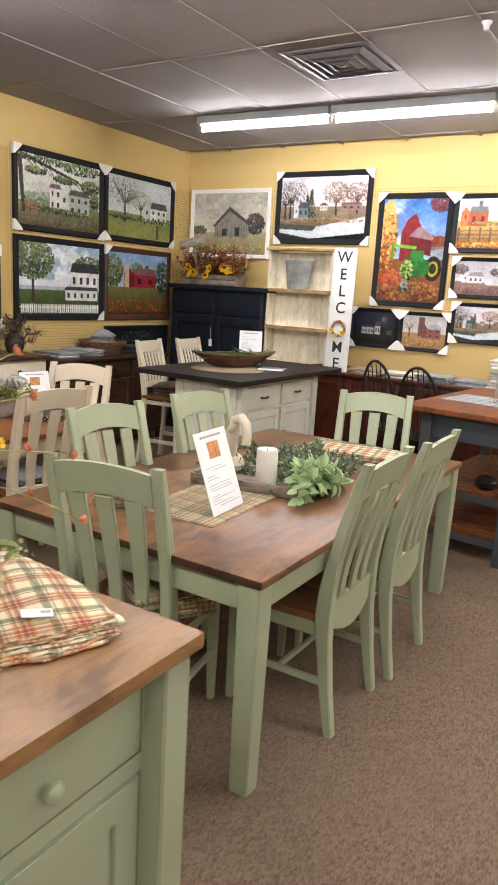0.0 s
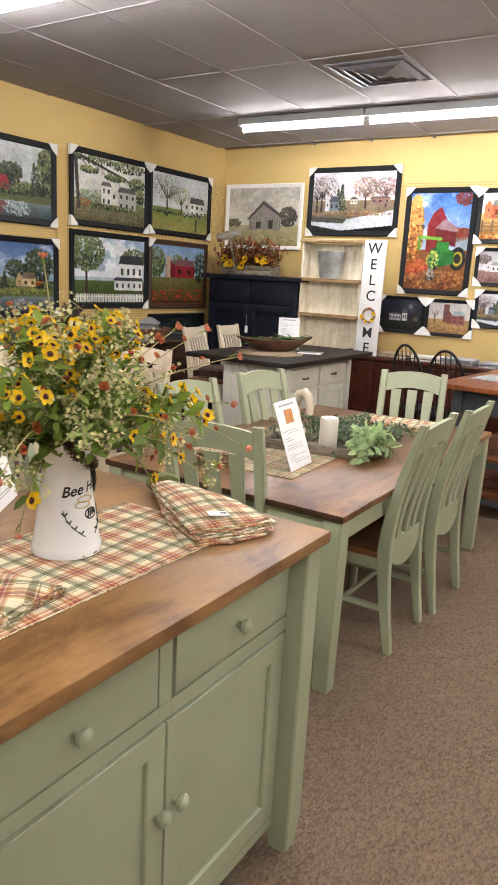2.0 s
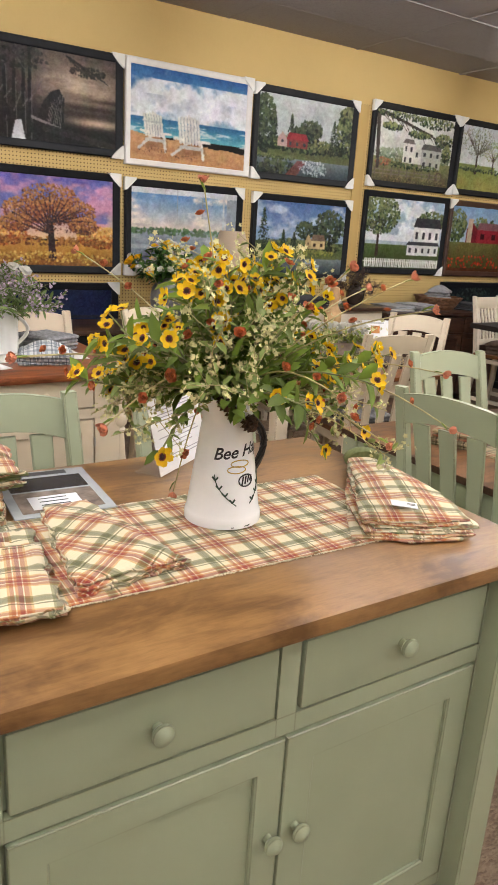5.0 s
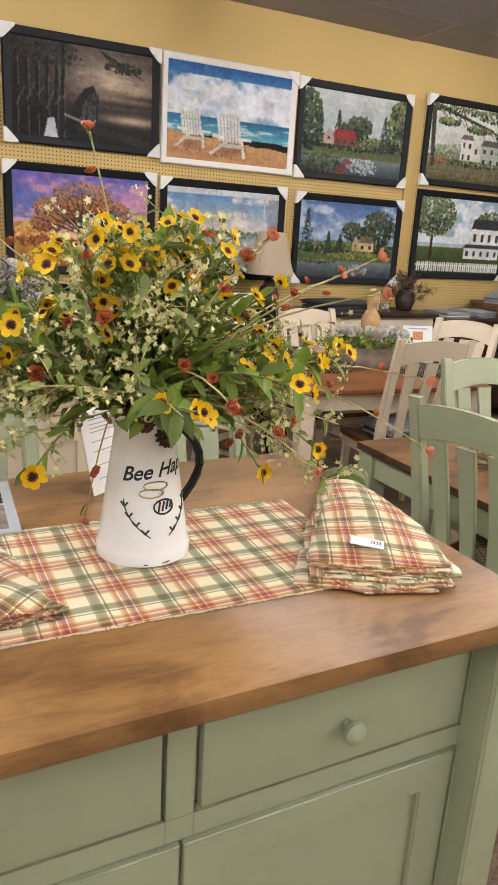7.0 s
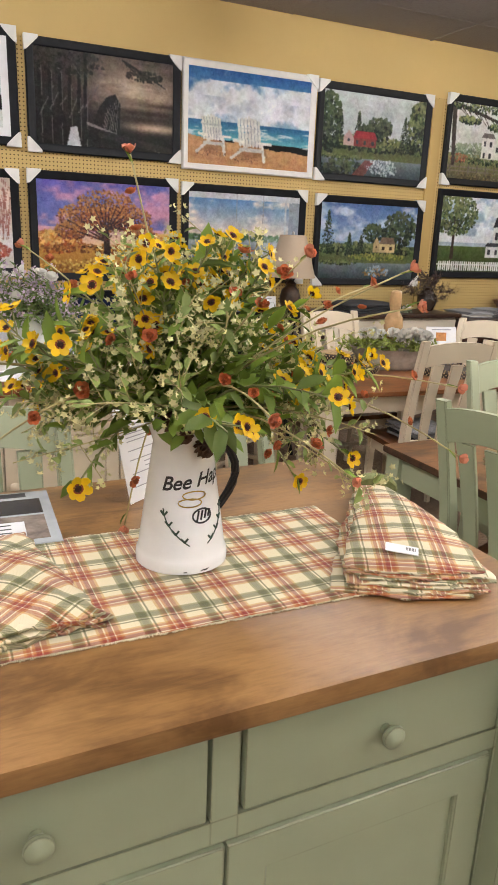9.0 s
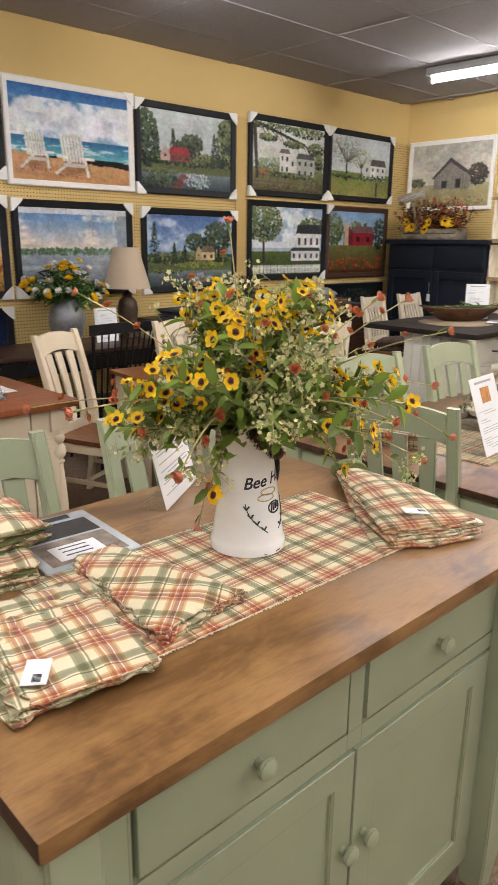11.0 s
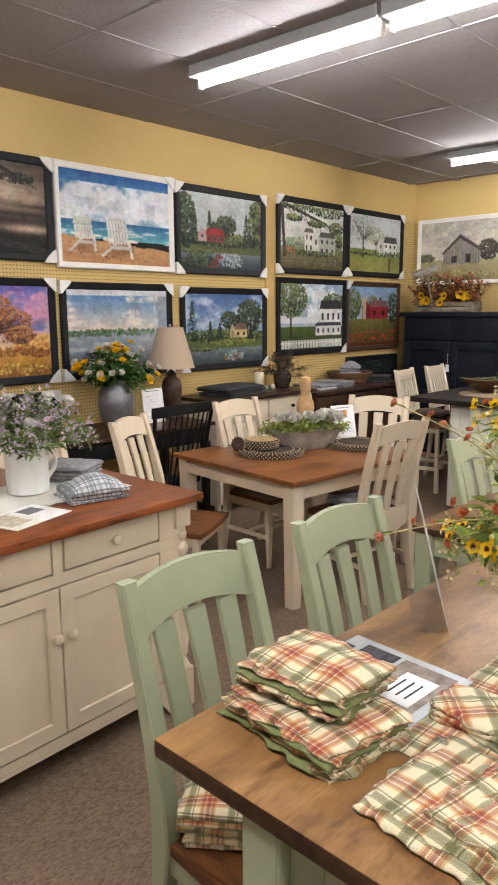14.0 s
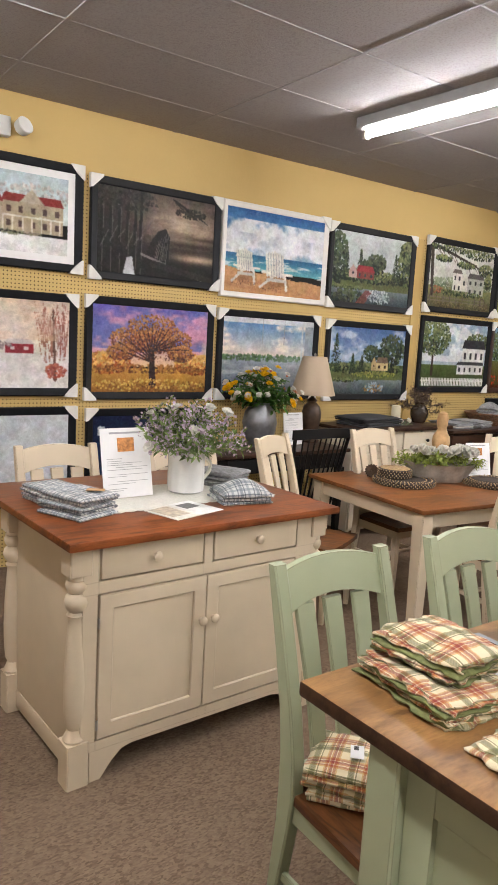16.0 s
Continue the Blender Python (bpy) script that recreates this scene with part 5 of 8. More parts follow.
BK = "black-framed country print of "
for pl, fn, lab, sd, kw in (
    (west(-0.26, 0.815, 2.02, 2.722), art_brick_inn, BK + "an old stone inn, mounted", 1, dict(cards="abc", mount=0.05)),
    (west(0.868, 1.928, 2.0, 2.692), art_dusk_woods, BK + "dark woods at dusk", 2, {}),
    (west(1.945, 3.035, 1.965, 2.700), art_beach, "white-framed print of two beach chairs by the sea", 3, dict(mat=FRAMEWHITE, cards="c", fw=0.045)),
    (west(3.058, 4.150, 1.965, 2.685), lambda c: art_cottage_lake(c, True), BK + "a red cottage by a pond", 4, {}),
    (west(4.320, 5.430, 2.010, 2.728), art_country_house, BK + "a farmhouse under oak boughs", 5, {}),
    (west(5.450, 6.555, 2.020, 2.726), art_white_farm, BK + "a white house and bare trees", 6, {}),
    (west(-0.28, 0.790, 1.180, 1.874), art_snow_barn, BK + "a red barn in snow", 7, {}),
    (west(0.850, 1.908, 1.155, 1.884), art_autumn_oak, BK + "a great oak in autumn", 8, {}),
    (west(1.950, 2.998, 1.155, 1.870), art_lake_porch, BK + "a lake seen from a porch", 9, {}),
    (west(3.095, 4.168, 1.142, 1.855), lambda c: art_cottage_lake(c, False), BK + "a yellow cottage by a stream", 10, {}),
    (west(4.320, 5.440, 1.215, 1.972), art_porch_house, BK + "a white porch house and picket fence", 11, dict(cards="b")),
    (west(5.465, 6.520, 1.212, 1.966), art_red_barn, "brown-framed print of a red barn and poppies", 12, dict(mat=FRAMEBROWN, cards="d")),
    (west(-0.28, 0.795, 0.42, 1.105), art_white_reflection, "black-framed print of pale sky, low on the wall", 13, {}),
    (west(0.870, 1.900, 0.42, 1.088), art_night_blue, BK + "a dark blue night scene", 14, {}),
    (west(5.480, 6.500, 0.46, 1.150), art_dark_leaves, BK + "dark leaves, low on the wall", 15, dict(cards="")),
    (north(-5.205, -4.130, 1.945, 2.695), art_grey_barn, "white-framed print of a weathered grey barn", 16, dict(mat=FRAMEWHITE, cards="", fw=0.045)),
    (north(-4.060, -2.960, 2.115, 2.845), art_river_village, BK + "a village beside a river", 17, {}),
    (north(-2.875, -2.125, 1.528, 2.610), art_tractor, BK + "a green tractor before a red barn", 18, {}),
    (north(-2.118, -1.380, 2.060, 2.592), art_autumn_farm, BK + "a farm with orange autumn trees", 19, dict(fw=0.045)),
    (north(-2.075, -1.503, 1.645, 2.022), art_white_village, BK + "a white house by a pale lake", 20, dict(fw=0.036)),
    (north(-2.030, -1.455, 1.225, 1.606), art_blue_house, BK + "a small blue house by water", 21, dict(fw=0.036)),
    (north(-3.080, -2.548, 1.102, 1.496), art_night_church, BK + "a white farm in moonlight", 22, dict(fw=0.036)),
    (north(-2.540, -2.030, 1.105, 1.490), art_dirt_road, BK + "a red barn and silo", 23, dict(fw=0.036)),
    (north(-1.425, -0.900, 1.010, 1.405), art_white_village, "brown-framed print of a lakeside house", 24, dict(fw=0.03, mat=FRAMEBROWN, cards="")),
):
    framed_picture(*pl, fn, lab, sd, **kw)


# ---- cloth, paper and plants: kinds ----
RUST, CRM, OLV, RED, GOLD = (0.42, 0.105, 0.03), (0.80, 0.71, 0.50), (0.12, 0.12, 0.045), (0.28, 0.022, 0.02), (0.62, 0.36, 0.12)
OLV2, RUST2 = (0.24, 0.23, 0.09), (0.56, 0.22, 0.07)
HARVEST = plaid("harvest_plaid", CRM, [(0.0, CRM), (0.20, OLV2), (0.24, OLV), (0.34, OLV2), (0.37, CRM), (0.40, OLV), (0.43, CRM), (0.56, GOLD), (0.60, RUST), (0.66, CRM), (0.68, RUST2), (0.72, RED), (0.79, CRM), (0.81, RUST), (0.88, GOLD), (0.92, CRM)], 0.100)
TAN, CHOC = (0.42, 0.33, 0.19), (0.07, 0.04, 0.025)
HOMESPUN = plaid("homespun_plaid", TAN, [(0.0, TAN), (0.2, (0.16, 0.15, 0.08)), (0.36, TAN), (0.42, CHOC), (0.47, TAN), (0.6, (0.30, 0.10, 0.05)), (0.7, TAN), (0.82, CHOC), (0.85, TAN)], 0.11)
GREYPLAID = plaid("grey_plaid", (0.46, 0.48, 0.49), [(0.0, (0.60, 0.61, 0.60)), (0.20, (0.10, 0.12, 0.14)), (0.27, (0.52, 0.53, 0.53)), (0.38, (0.17, 0.20, 0.23)), (0.56, (0.58, 0.59, 0.58)), (0.62, (0.08, 0.095, 0.115)), (0.69, (0.56, 0.57, 0.57)), (0.84, (0.24, 0.27, 0.30))], 0.075)
OLIVECLOTH = plain("olive_cloth", (0.17, 0.19, 0.07), 0.9, vary=0.2, scale=120, bmp=0.3)
GREYCLOTH = plain("charcoal_cloth", (0.035, 0.036, 0.04), 0.95, vary=0.3, scale=120, bmp=0.3)
PALECLOTH = plain("natural_cloth", (0.62, 0.60, 0.54), 0.92, vary=0.12, scale=120, bmp=0.3)
WINECLOTH = plain("wine_cloth", (0.13, 0.025, 0.03), 0.92, vary=0.3, scale=100, bmp=0.3)
GREYMIX = plain("grey_cloth", (0.25, 0.25, 0.26), 0.92, vary=0.4, scale=60, bmp=0.3)


def cloth_slab(name, parent, m, outline, z0, z1, mat, seed, ruff=0.006, nx=22, ny=16, label="", turn=0.0, crown=0.0, uvo=(0.0, 0.0)):
    """A soft folded cloth. outline(u, v) gives x, y; u, v run 0 to 1. UVs in metres, turned by degrees."""
    rs = random.Random(seed)
    off = Vector((rs.uniform(0, 50), rs.uniform(0, 50), rs.uniform(0, 50)))
    bm = bmesh.new()
    lay = bm.loops.layers.uv.new("UVMap")
    grid = [[], []]
    for top in (0, 1):
        for j in range(ny + 1):
            row = []
            for i in range(nx + 1):
                u, v = i / nx, j / ny
                x, y = outline(u, v)
                e = min(u, 1 - u, v, 1 - v)
                n1 = noise.noise(Vector((x * 9, y * 9, 0)) + off)
                n2 = noise.noise(Vector((x * 38, y * 38, 5)) + off)
                if e < 1e-6:
                    x += ruff * n2 * 1.2
                    y += ruff * noise.noise(Vector((x * 38, y * 38, 9)) + off) * 1.2
                edge = min(1.0, e / 0.09)
                rnd_ = 1 - (1 - edge) ** 3
                if top:
                    z = z0 + (z1 - z0) * (0.62 + 0.38 * rnd_) + ruff * (n1 * 0.9 + n2 * 0.35) * edge + crown * math.sin(math.pi * u) * math.sin(math.pi * v)
                else:
                    z = z0 + (0.0 if e > 0.05 else (z1 - z0) * 0.12)
                row.append(bm.verts.new((x, y, z)))
            grid[top].append(row)
    ca, sa = math.cos(radians(turn)), math.sin(radians(turn))
    def face(vs, side=0.0):
        f = bm.faces.new(vs)
        for l in f.loops:
            c = l.vert.co
            l[lay].uv = (c.x * ca - c.y * sa + uvo[0] + 5, c.x * sa + c.y * ca + uvo[1] + 5 + side * c.z)
        f.smooth = True
    for j in range(ny):
        for i in range(nx):
            g = grid[1]
            face((g[j][i], g[j][i + 1], g[j + 1][i + 1], g[j + 1][i]))
            g = grid[0]
            face((g[j][i], g[j + 1][i], g[j + 1][i + 1], g[j][i + 1]))
    b = [(0, i) for i in range(nx)] + [(j, nx) for j in range(ny)] + [(ny, i) for i in range(nx, 0, -1)] + [(j, 0) for j in range(ny, 0, -1)]
    for (a, c), (d, e) in zip(b, b[1:] + b[:1]):
        face((grid[1][a][c], grid[0][a][c], grid[0][d][e], grid[1][d][e]), 1.0)
    me = bpy.data.meshes.new(name)
    bm.to_mesh(me)
    bm.free()
    me.materials.append(mat)
    ob = new(name, me)
    if parent is not None:
        ob.parent = parent
    ob.matrix_basis = m
    if label:
        ob["label"] = label
    return ob


def quad_outline(w, l):
    return lambda u, v: ((u - 0.5) * w, (v - 0.5) * l)


def napkin_stack(m, w, l, h, n, mat, label, seed, mat2=None, jitter=0.012, turn=0.0, name="napkin_stack", group="", crown=0.0):
    t = thing(name, m, label, "napkins", group)
    rs = random.Random(seed)
    for k in range(n):
        mm = pose(rs.uniform(-jitter, jitter), rs.uniform(-jitter, jitter), 0, 0, 0, rs.uniform(-4, 4))
        cloth_slab("napkin", t, mm, quad_outline(w, l), h * k / n, h * (k + 1) / n + 0.001, mat2 if (mat2 and k % 3 == 1) else mat, seed * 31 + k, turn=turn, crown=crown if k == n - 1 else 0, nx=16, ny=14, uvo=(rs.random(), rs.random()))
    return t


def tag_on(parent, m, w=0.05, l=0.03):
    p = part("price_tag", box(-w / 2, w / 2, -l / 2, l / 2, 0, 0.0012), PAPER, parent, "small white price tag")
    p.matrix_basis = m
    bm = bmesh.new()
    for k in range(7):
        bm_box(bm, w * (0.12 + 0.045 * k), w * (0.14 + 0.045 * k), -l * 0.1, l * 0.25, 0.0012, 0.0018)
    part("barcode", bm, INK, p)
    return p


PICORANGE = plain("printed_orange", (0.55, 0.23, 0.07), 0.5, vary=0.4, scale=60)
ACRYLIC = bpy.data.materials.new("clear_acrylic")
ACRYLIC.use_nodes = True
_nt = ACRYLIC.node_tree
_nt.nodes.remove(_nt.nodes["Principled BSDF"])
_tr, _gl, _mx = _nt.nodes.new("ShaderNodeBsdfTransparent"), _nt.nodes.new("ShaderNodeBsdfGlossy"), _nt.nodes.new("ShaderNodeMixShader")
_tr.inputs[0].default_value = (0.98, 0.985, 0.985, 1)
_gl.inputs["Roughness"].default_value = 0.05
_mx.inputs[0].default_value = 0.07
_nt.links.new(_tr.outputs[0], _mx.inputs[1])
_nt.links.new(_gl.outputs[0], _mx.inputs[2])
_nt.links.new(_mx.outputs[0], _nt.nodes["Material Output"].inputs[0])


def info_sheet(m, w, h, label, seed, pic=True, lean=10.0, holder=True):
    """A printed sheet in a clear slanted holder; stands on its origin, faces -y."""
    t = thing("info_sign", m, label, "sign")
    lm = pose(0, 0, 0.003, -lean, 0, 0)
    pg = part("sheet", box(-w / 2, w / 2, -0.0006, 0.0006, 0, h), PAPER, t, "white printed sheet")
    pg.matrix_basis = lm
    rs = random.Random(seed)
    bm = bmesh.new()
    z = h * 0.93
    bm_box(bm, -w * 0.32, w * 0.32, -0.0016, -0.0005, z - h * 0.014, z + h * 0.014)
    z = h * (0.56 if pic else 0.82)
    while z > h * 0.08:
        a = -w * 0.4 if rs.random() < 0.7 else -w * 0.22
        b = a + w * rs.uniform(0.25, 0.75)
        bm_box(bm, a, min(b, w * 0.42), -0.0016, -0.0005, z - h * 0.0035, z + h * 0.0035)
        z -= h * rs.choice((0.028, 0.034, 0.07))
    part("text_lines", bm, GREYINK, pg, "lines of small grey print")["kind"] = "stuff"
    if pic:
        part("photo", box(-w * 0.17, w * 0.17, -0.0018, -0.0005, h * 0.66, h * 0.86), PICORANGE, pg, "small orange-brown photo")
    if holder:
        hp = part("holder", box(-w / 2 - 0.003, w / 2 + 0.003, 0.001, 0.003, -0.002, h + 0.003), ACRYLIC, t, "clear acrylic back")
        hp.matrix_basis = lm
        part("foot", box(-w / 2 - 0.003, w / 2 + 0.003, 0.006, 0.075, 0.0012, 0.0042), ACRYLIC, t, "clear acrylic foot")
    return t


LEAF = leafy("leaf_green", (0.165, 0.245, 0.036), 0.5)
DULLLEAF = leafy("grey_green_leaf", (0.25, 0.32, 0.09), 0.4)
LAMBEAR = leafy("pale_fresh_leaf", (0.41, 0.54, 0.27), 0.3)
EUCA = leafy("eucalyptus_leaf", (0.17, 0.22, 0.14), 0.45)
DRIED = leafy("dried_stalk", (0.085, 0.065, 0.05), 0.5)
BLOOM = leafy("cream_blossom", (0.66, 0.62, 0.32), 0.3)
STEM = plain("green_stem", (0.22, 0.23, 0.09), 0.6, vary=0.3)
PALESTEM = plain("straw_stem", (0.42, 0.36, 0.16), 0.6, vary=0.3)
YELLOW = leafy("yellow_petal", (0.88, 0.57, 0.006), 0.18)
RUSTP = leafy("rust_petal", (0.58, 0.16, 0.06), 0.5)
PEACH = leafy("peach_petal", (0.70, 0.25, 0.14), 0.4)
LAVENDER = leafy("lavender_blossom", (0.58, 0.46, 0.58), 0.35)
WHITEP = leafy("white_petal", (0.72, 0.70, 0.64), 0.15)
ORANGEP = leafy("orange_petal", (0.60, 0.17, 0.03), 0.5)
CENTRE = plain("dark_flower_centre", (0.035, 0.012, 0.008), 0.9, vary=0.4, scale=300, bmp=0.6)
CENTRERUST = plain("rust_flower_ring", (0.20, 0.035, 0.01), 0.8, vary=0.3, scale=300)
CONE = plain("pine_cone_brown", (0.09, 0.05, 0.03), 0.8, vary=0.4, scale=80, bmp=0.4)


def frame_of(d):
    d = Vector(d).normalized()
    a = d.cross(Vector((0.2, 0.1, 1)))
    if a.length < 0.1:
        a = d.cross(Vector((1, 0, 0)))
    a.normalize()
    return d, a, d.cross(a)


def leaf(bm, p, d, n, L, W, fold=0.25, tip=1.0):
    """One pointed leaf from p along d, its face towards n."""
    d = Vector(d).normalized()
    s = d.cross(Vector(n))
    if s.length < 0.05:
        s = d.cross(Vector((0.3, 0.9, 0.2)))
    s.normalize()
    n = s.cross(d)
    p = Vector(p)
    mid = [p, p + d * L * 0.45 - n * L * 0.03, p + d * L - n * L * 0.14]
    l1, l2 = p + d * L * 0.28 + s * W * 0.42 + n * W * fold, p + d * L * 0.68 + s * W * 0.40 + n * W * fold * 0.7 - n * L * 0.05
    r1, r2 = p + d * L * 0.28 - s * W * 0.42 + n * W * fold, p + d * L * 0.68 - s * W * 0.40 + n * W * fold * 0.7 - n * L * 0.05
    v = [bm.verts.new(q) for q in (*mid, l1, l2, r1, r2)]
    for f in ((v[0], v[1], v[4], v[3]), (v[1], v[2], v[4]), (v[0], v[5], v[6], v[1]), (v[1], v[6], v[2])):
        bm.faces.new(f)


def petal(bm, p, d, n, L, W):
    """A blunt cupped petal."""
    d = Vector(d).normalized()
    s = d.cross(Vector(n)).normalized()
    n = s.cross(d)
    rows = []
    for t, w, h in ((0.0, 0.16, 0.0), (0.38, 0.46, -0.05), (0.74, 0.50, -0.02), (1.0, 0.24, 0.06)):
        q = p + d * L * t + n * L * h
        rows.append([bm.verts.new(q + s * W * w + n * W * 0.14), bm.verts.new(q), bm.verts.new(q - s * W * w + n * W * 0.14)])
    for a, b in zip(rows, rows[1:]):
        for i in (0, 1):
            bm.faces.new((a[i], a[i + 1], b[i + 1], b[i]))


def bead(bm, p, r, rs):
    """A small five-petalled blossom as a puckered star."""
    d = Vector((rs.uniform(-1, 1), rs.uniform(-1, 1), rs.uniform(-0.3, 1))).normalized()
    d, a, b = frame_of(d)
    c = bm.verts.new(p + d * r * 0.1)
    k = 5
    ring = []
    for i in range(2 * k):
        t = math.pi * i / k + 0.2
        rr = r if i % 2 == 0 else r * 0.55
        ring.append(bm.verts.new(p + (a * math.cos(t) + b * math.sin(t)) * rr + d * r * (0.55 if i % 2 == 0 else 0.2)))
    for i in range(2 * k):
        bm.faces.new((c, ring[i], ring[(i + 1) % (2 * k)]))


def stem_path(o, d, L, droop, rs, n=7, wob=0.03):
    o, d = Vector(o), Vector(d).normalized()
    _, a, b = frame_of(d)
    w1, w2 = rs.uniform(-wob, wob), rs.uniform(-wob, wob)
    pts = []
    for i in range(n):
        t = i / (n - 1)
        pts.append(o + d * L * t + (a * w1 + b * w2) * math.sin(math.pi * t) + Vector((0, 0, -droop * L * t * t)))
    return pts


def on_path(pts, t):
    f = t * (len(pts) - 1)
    i = min(int(f), len(pts) - 2)
    return pts[i].lerp(pts[i + 1], f - i), (pts[i + 1] - pts[i]).normalized()


def leaves_on(bm, pts, n, L, W, rs, t0=0.3, t1=1.0, splay=0.9):
    for k in range(n):
        t = t0 + (t1 - t0) * (k + rs.random() * 0.6) / n
        p, d = on_path(pts, min(0.999, t))
        _, a, b = frame_of(d)
        ang = k * 2.4 + rs.random()
        o = a * math.cos(ang) + b * math.sin(ang)
        s = rs.uniform(0.7, 1.2)
        leaf(bm, p, d * (1 - splay * 0.5) + o * splay, (d * 0.6 + Vector((0, 0, 1)) * 0.8 - o * 0.2), L * s, W * s, rs.uniform(0.1, 0.4))


def flower_mesh(name, r, petals, cup, mat, centre=None, rows=1, wid=0.62, ring=None):
    """A bloom facing +z at the origin."""
    rs = random.Random(len(name) * 7 + petals)
    bm = bmesh.new()
    for row in range(rows):
        for k in range(petals):
            a = 2 * math.pi * (k + 0.5 * row) / petals + rs.uniform(-0.12, 0.12)
            c = cup + row * 0.5 + rs.uniform(-0.15, 0.15)
            d = Vector((math.cos(a) * math.cos(c), math.sin(a) * math.cos(c), math.sin(c)))
            petal(bm, d * r * 0.12, d, Vector((-math.cos(a) * math.sin(c), -math.sin(a) * math.sin(c), math.cos(c))), r * rs.uniform(0.85, 1.1) * (1 - 0.15 * row), r * wid * 1.5)
    nf = len(bm.faces)
    if centre:
        lathe(bm, [(r * 0.30, 0.0), (r * 0.33, r * 0.10), (r * 0.24, r * 0.24), (r * 0.03, r * 0.28)], 9)
    nr = len(bm.faces)
    if ring:
        lathe(bm, [(r * 0.24, 0.0), (r * 0.43, r * 0.15), (r * 0.41, r * 0.17), (r * 0.24, r * 0.13)], 10)
    bm.faces.ensure_lookup_table()
    for i, f in enumerate(bm.faces):
        f.material_index = 2 if i >= nr else 1 if i >= nf else 0
        f.smooth = True
    me = bpy.data.meshes.new(name)
    bm.to_mesh(me)
    bm.free()
    me.materials.append(mat)
    if centre:
        me.materials.append(centre)
    if ring:
        me.materials.append(ring)
    return me


def put_flower(me, name, parent, p, d, rs, s=1.0, label=""):
    d, a, b = frame_of(d)
    rot = Matrix((a, d.cross(a), d)).transposed().to_4x4()
    ob = new(name, me)
    ob.parent = parent
    ob.matrix_basis = Matrix.Translation(p) @ rot @ pose(0, 0, 0, 0, 0, rs.uniform(0, 360)) @ Matrix.Scale(s * rs.uniform(0.85, 1.15), 4)
    if label:
        ob["label"] = label
    return ob


def stuff_part(name, bm, mat, parent, label=""):
    for f in bm.faces:
        f.smooth = True
    me = bpy.data.meshes.new(name)
    bm.to_mesh(me)
    bm.free()
    me.materials.append(mat)
    ob = new(name, me)
    ob.parent = parent
    ob["kind"] = "stuff"
    if label:
        ob["label"] = label
    return ob


def pine_cone(bm, p, r, axis=(0, 0, 1)):
    d, a, b = frame_of(axis)
    p = Vector(p)
    for row in range(7):
        t = row / 6
        rr = r * math.sin(math.pi * (0.18 + 0.72 * t)) ** 0.8
        for k in range(8):
            an = 2 * math.pi * (k + 0.5 * (row % 2)) / 8
            o = a * math.cos(an) + b * math.sin(an)
            leaf(bm, p + d * (t - 0.5) * 2.0 * r + o * rr * 0.35, o + d * 0.45, d, rr * 0.85, r * 0.55, 0.1)
    lathe(bm, [(r * 0.2, -r), (r * 0.5, -r * 0.4), (r * 0.45, r * 0.4), (r * 0.1, r)], 8, m=Matrix.Translation(p) @ Matrix((a, d.cross(a), d)).transposed().to_4x4())


DAISY = flower_mesh("daisy", 0.0168, 6, 0.25, YELLOW, CENTRE, wid=0.52, ring=CENTRERUST)
RUSTFL = flower_mesh("rust_flower", 0.0150, 6, 0.5, RUSTP, None, 3)
PEACHFL = flower_mesh("peach_flower", 0.016, 5, 0.85, PEACH, None, 2)
WHITEFL = flower_mesh("white_flower", 0.026, 7, 0.3, WHITEP, None, 2)
YELLOWFL = flower_mesh("yellow_flower", 0.026, 10, 0.3, YELLOW, None, 3)
ORANGEFL = flower_mesh("orange_flower", 0.035, 9, 0.3, ORANGEP, None, 3)
SUNFL = flower_mesh("sunflower", 0.05, 13, 0.2, YELLOW, CENTRE)
COTTON = flower_mesh("cotton_boll", 0.038, 5, 1.0, WHITEP, None, 3, 1.0)


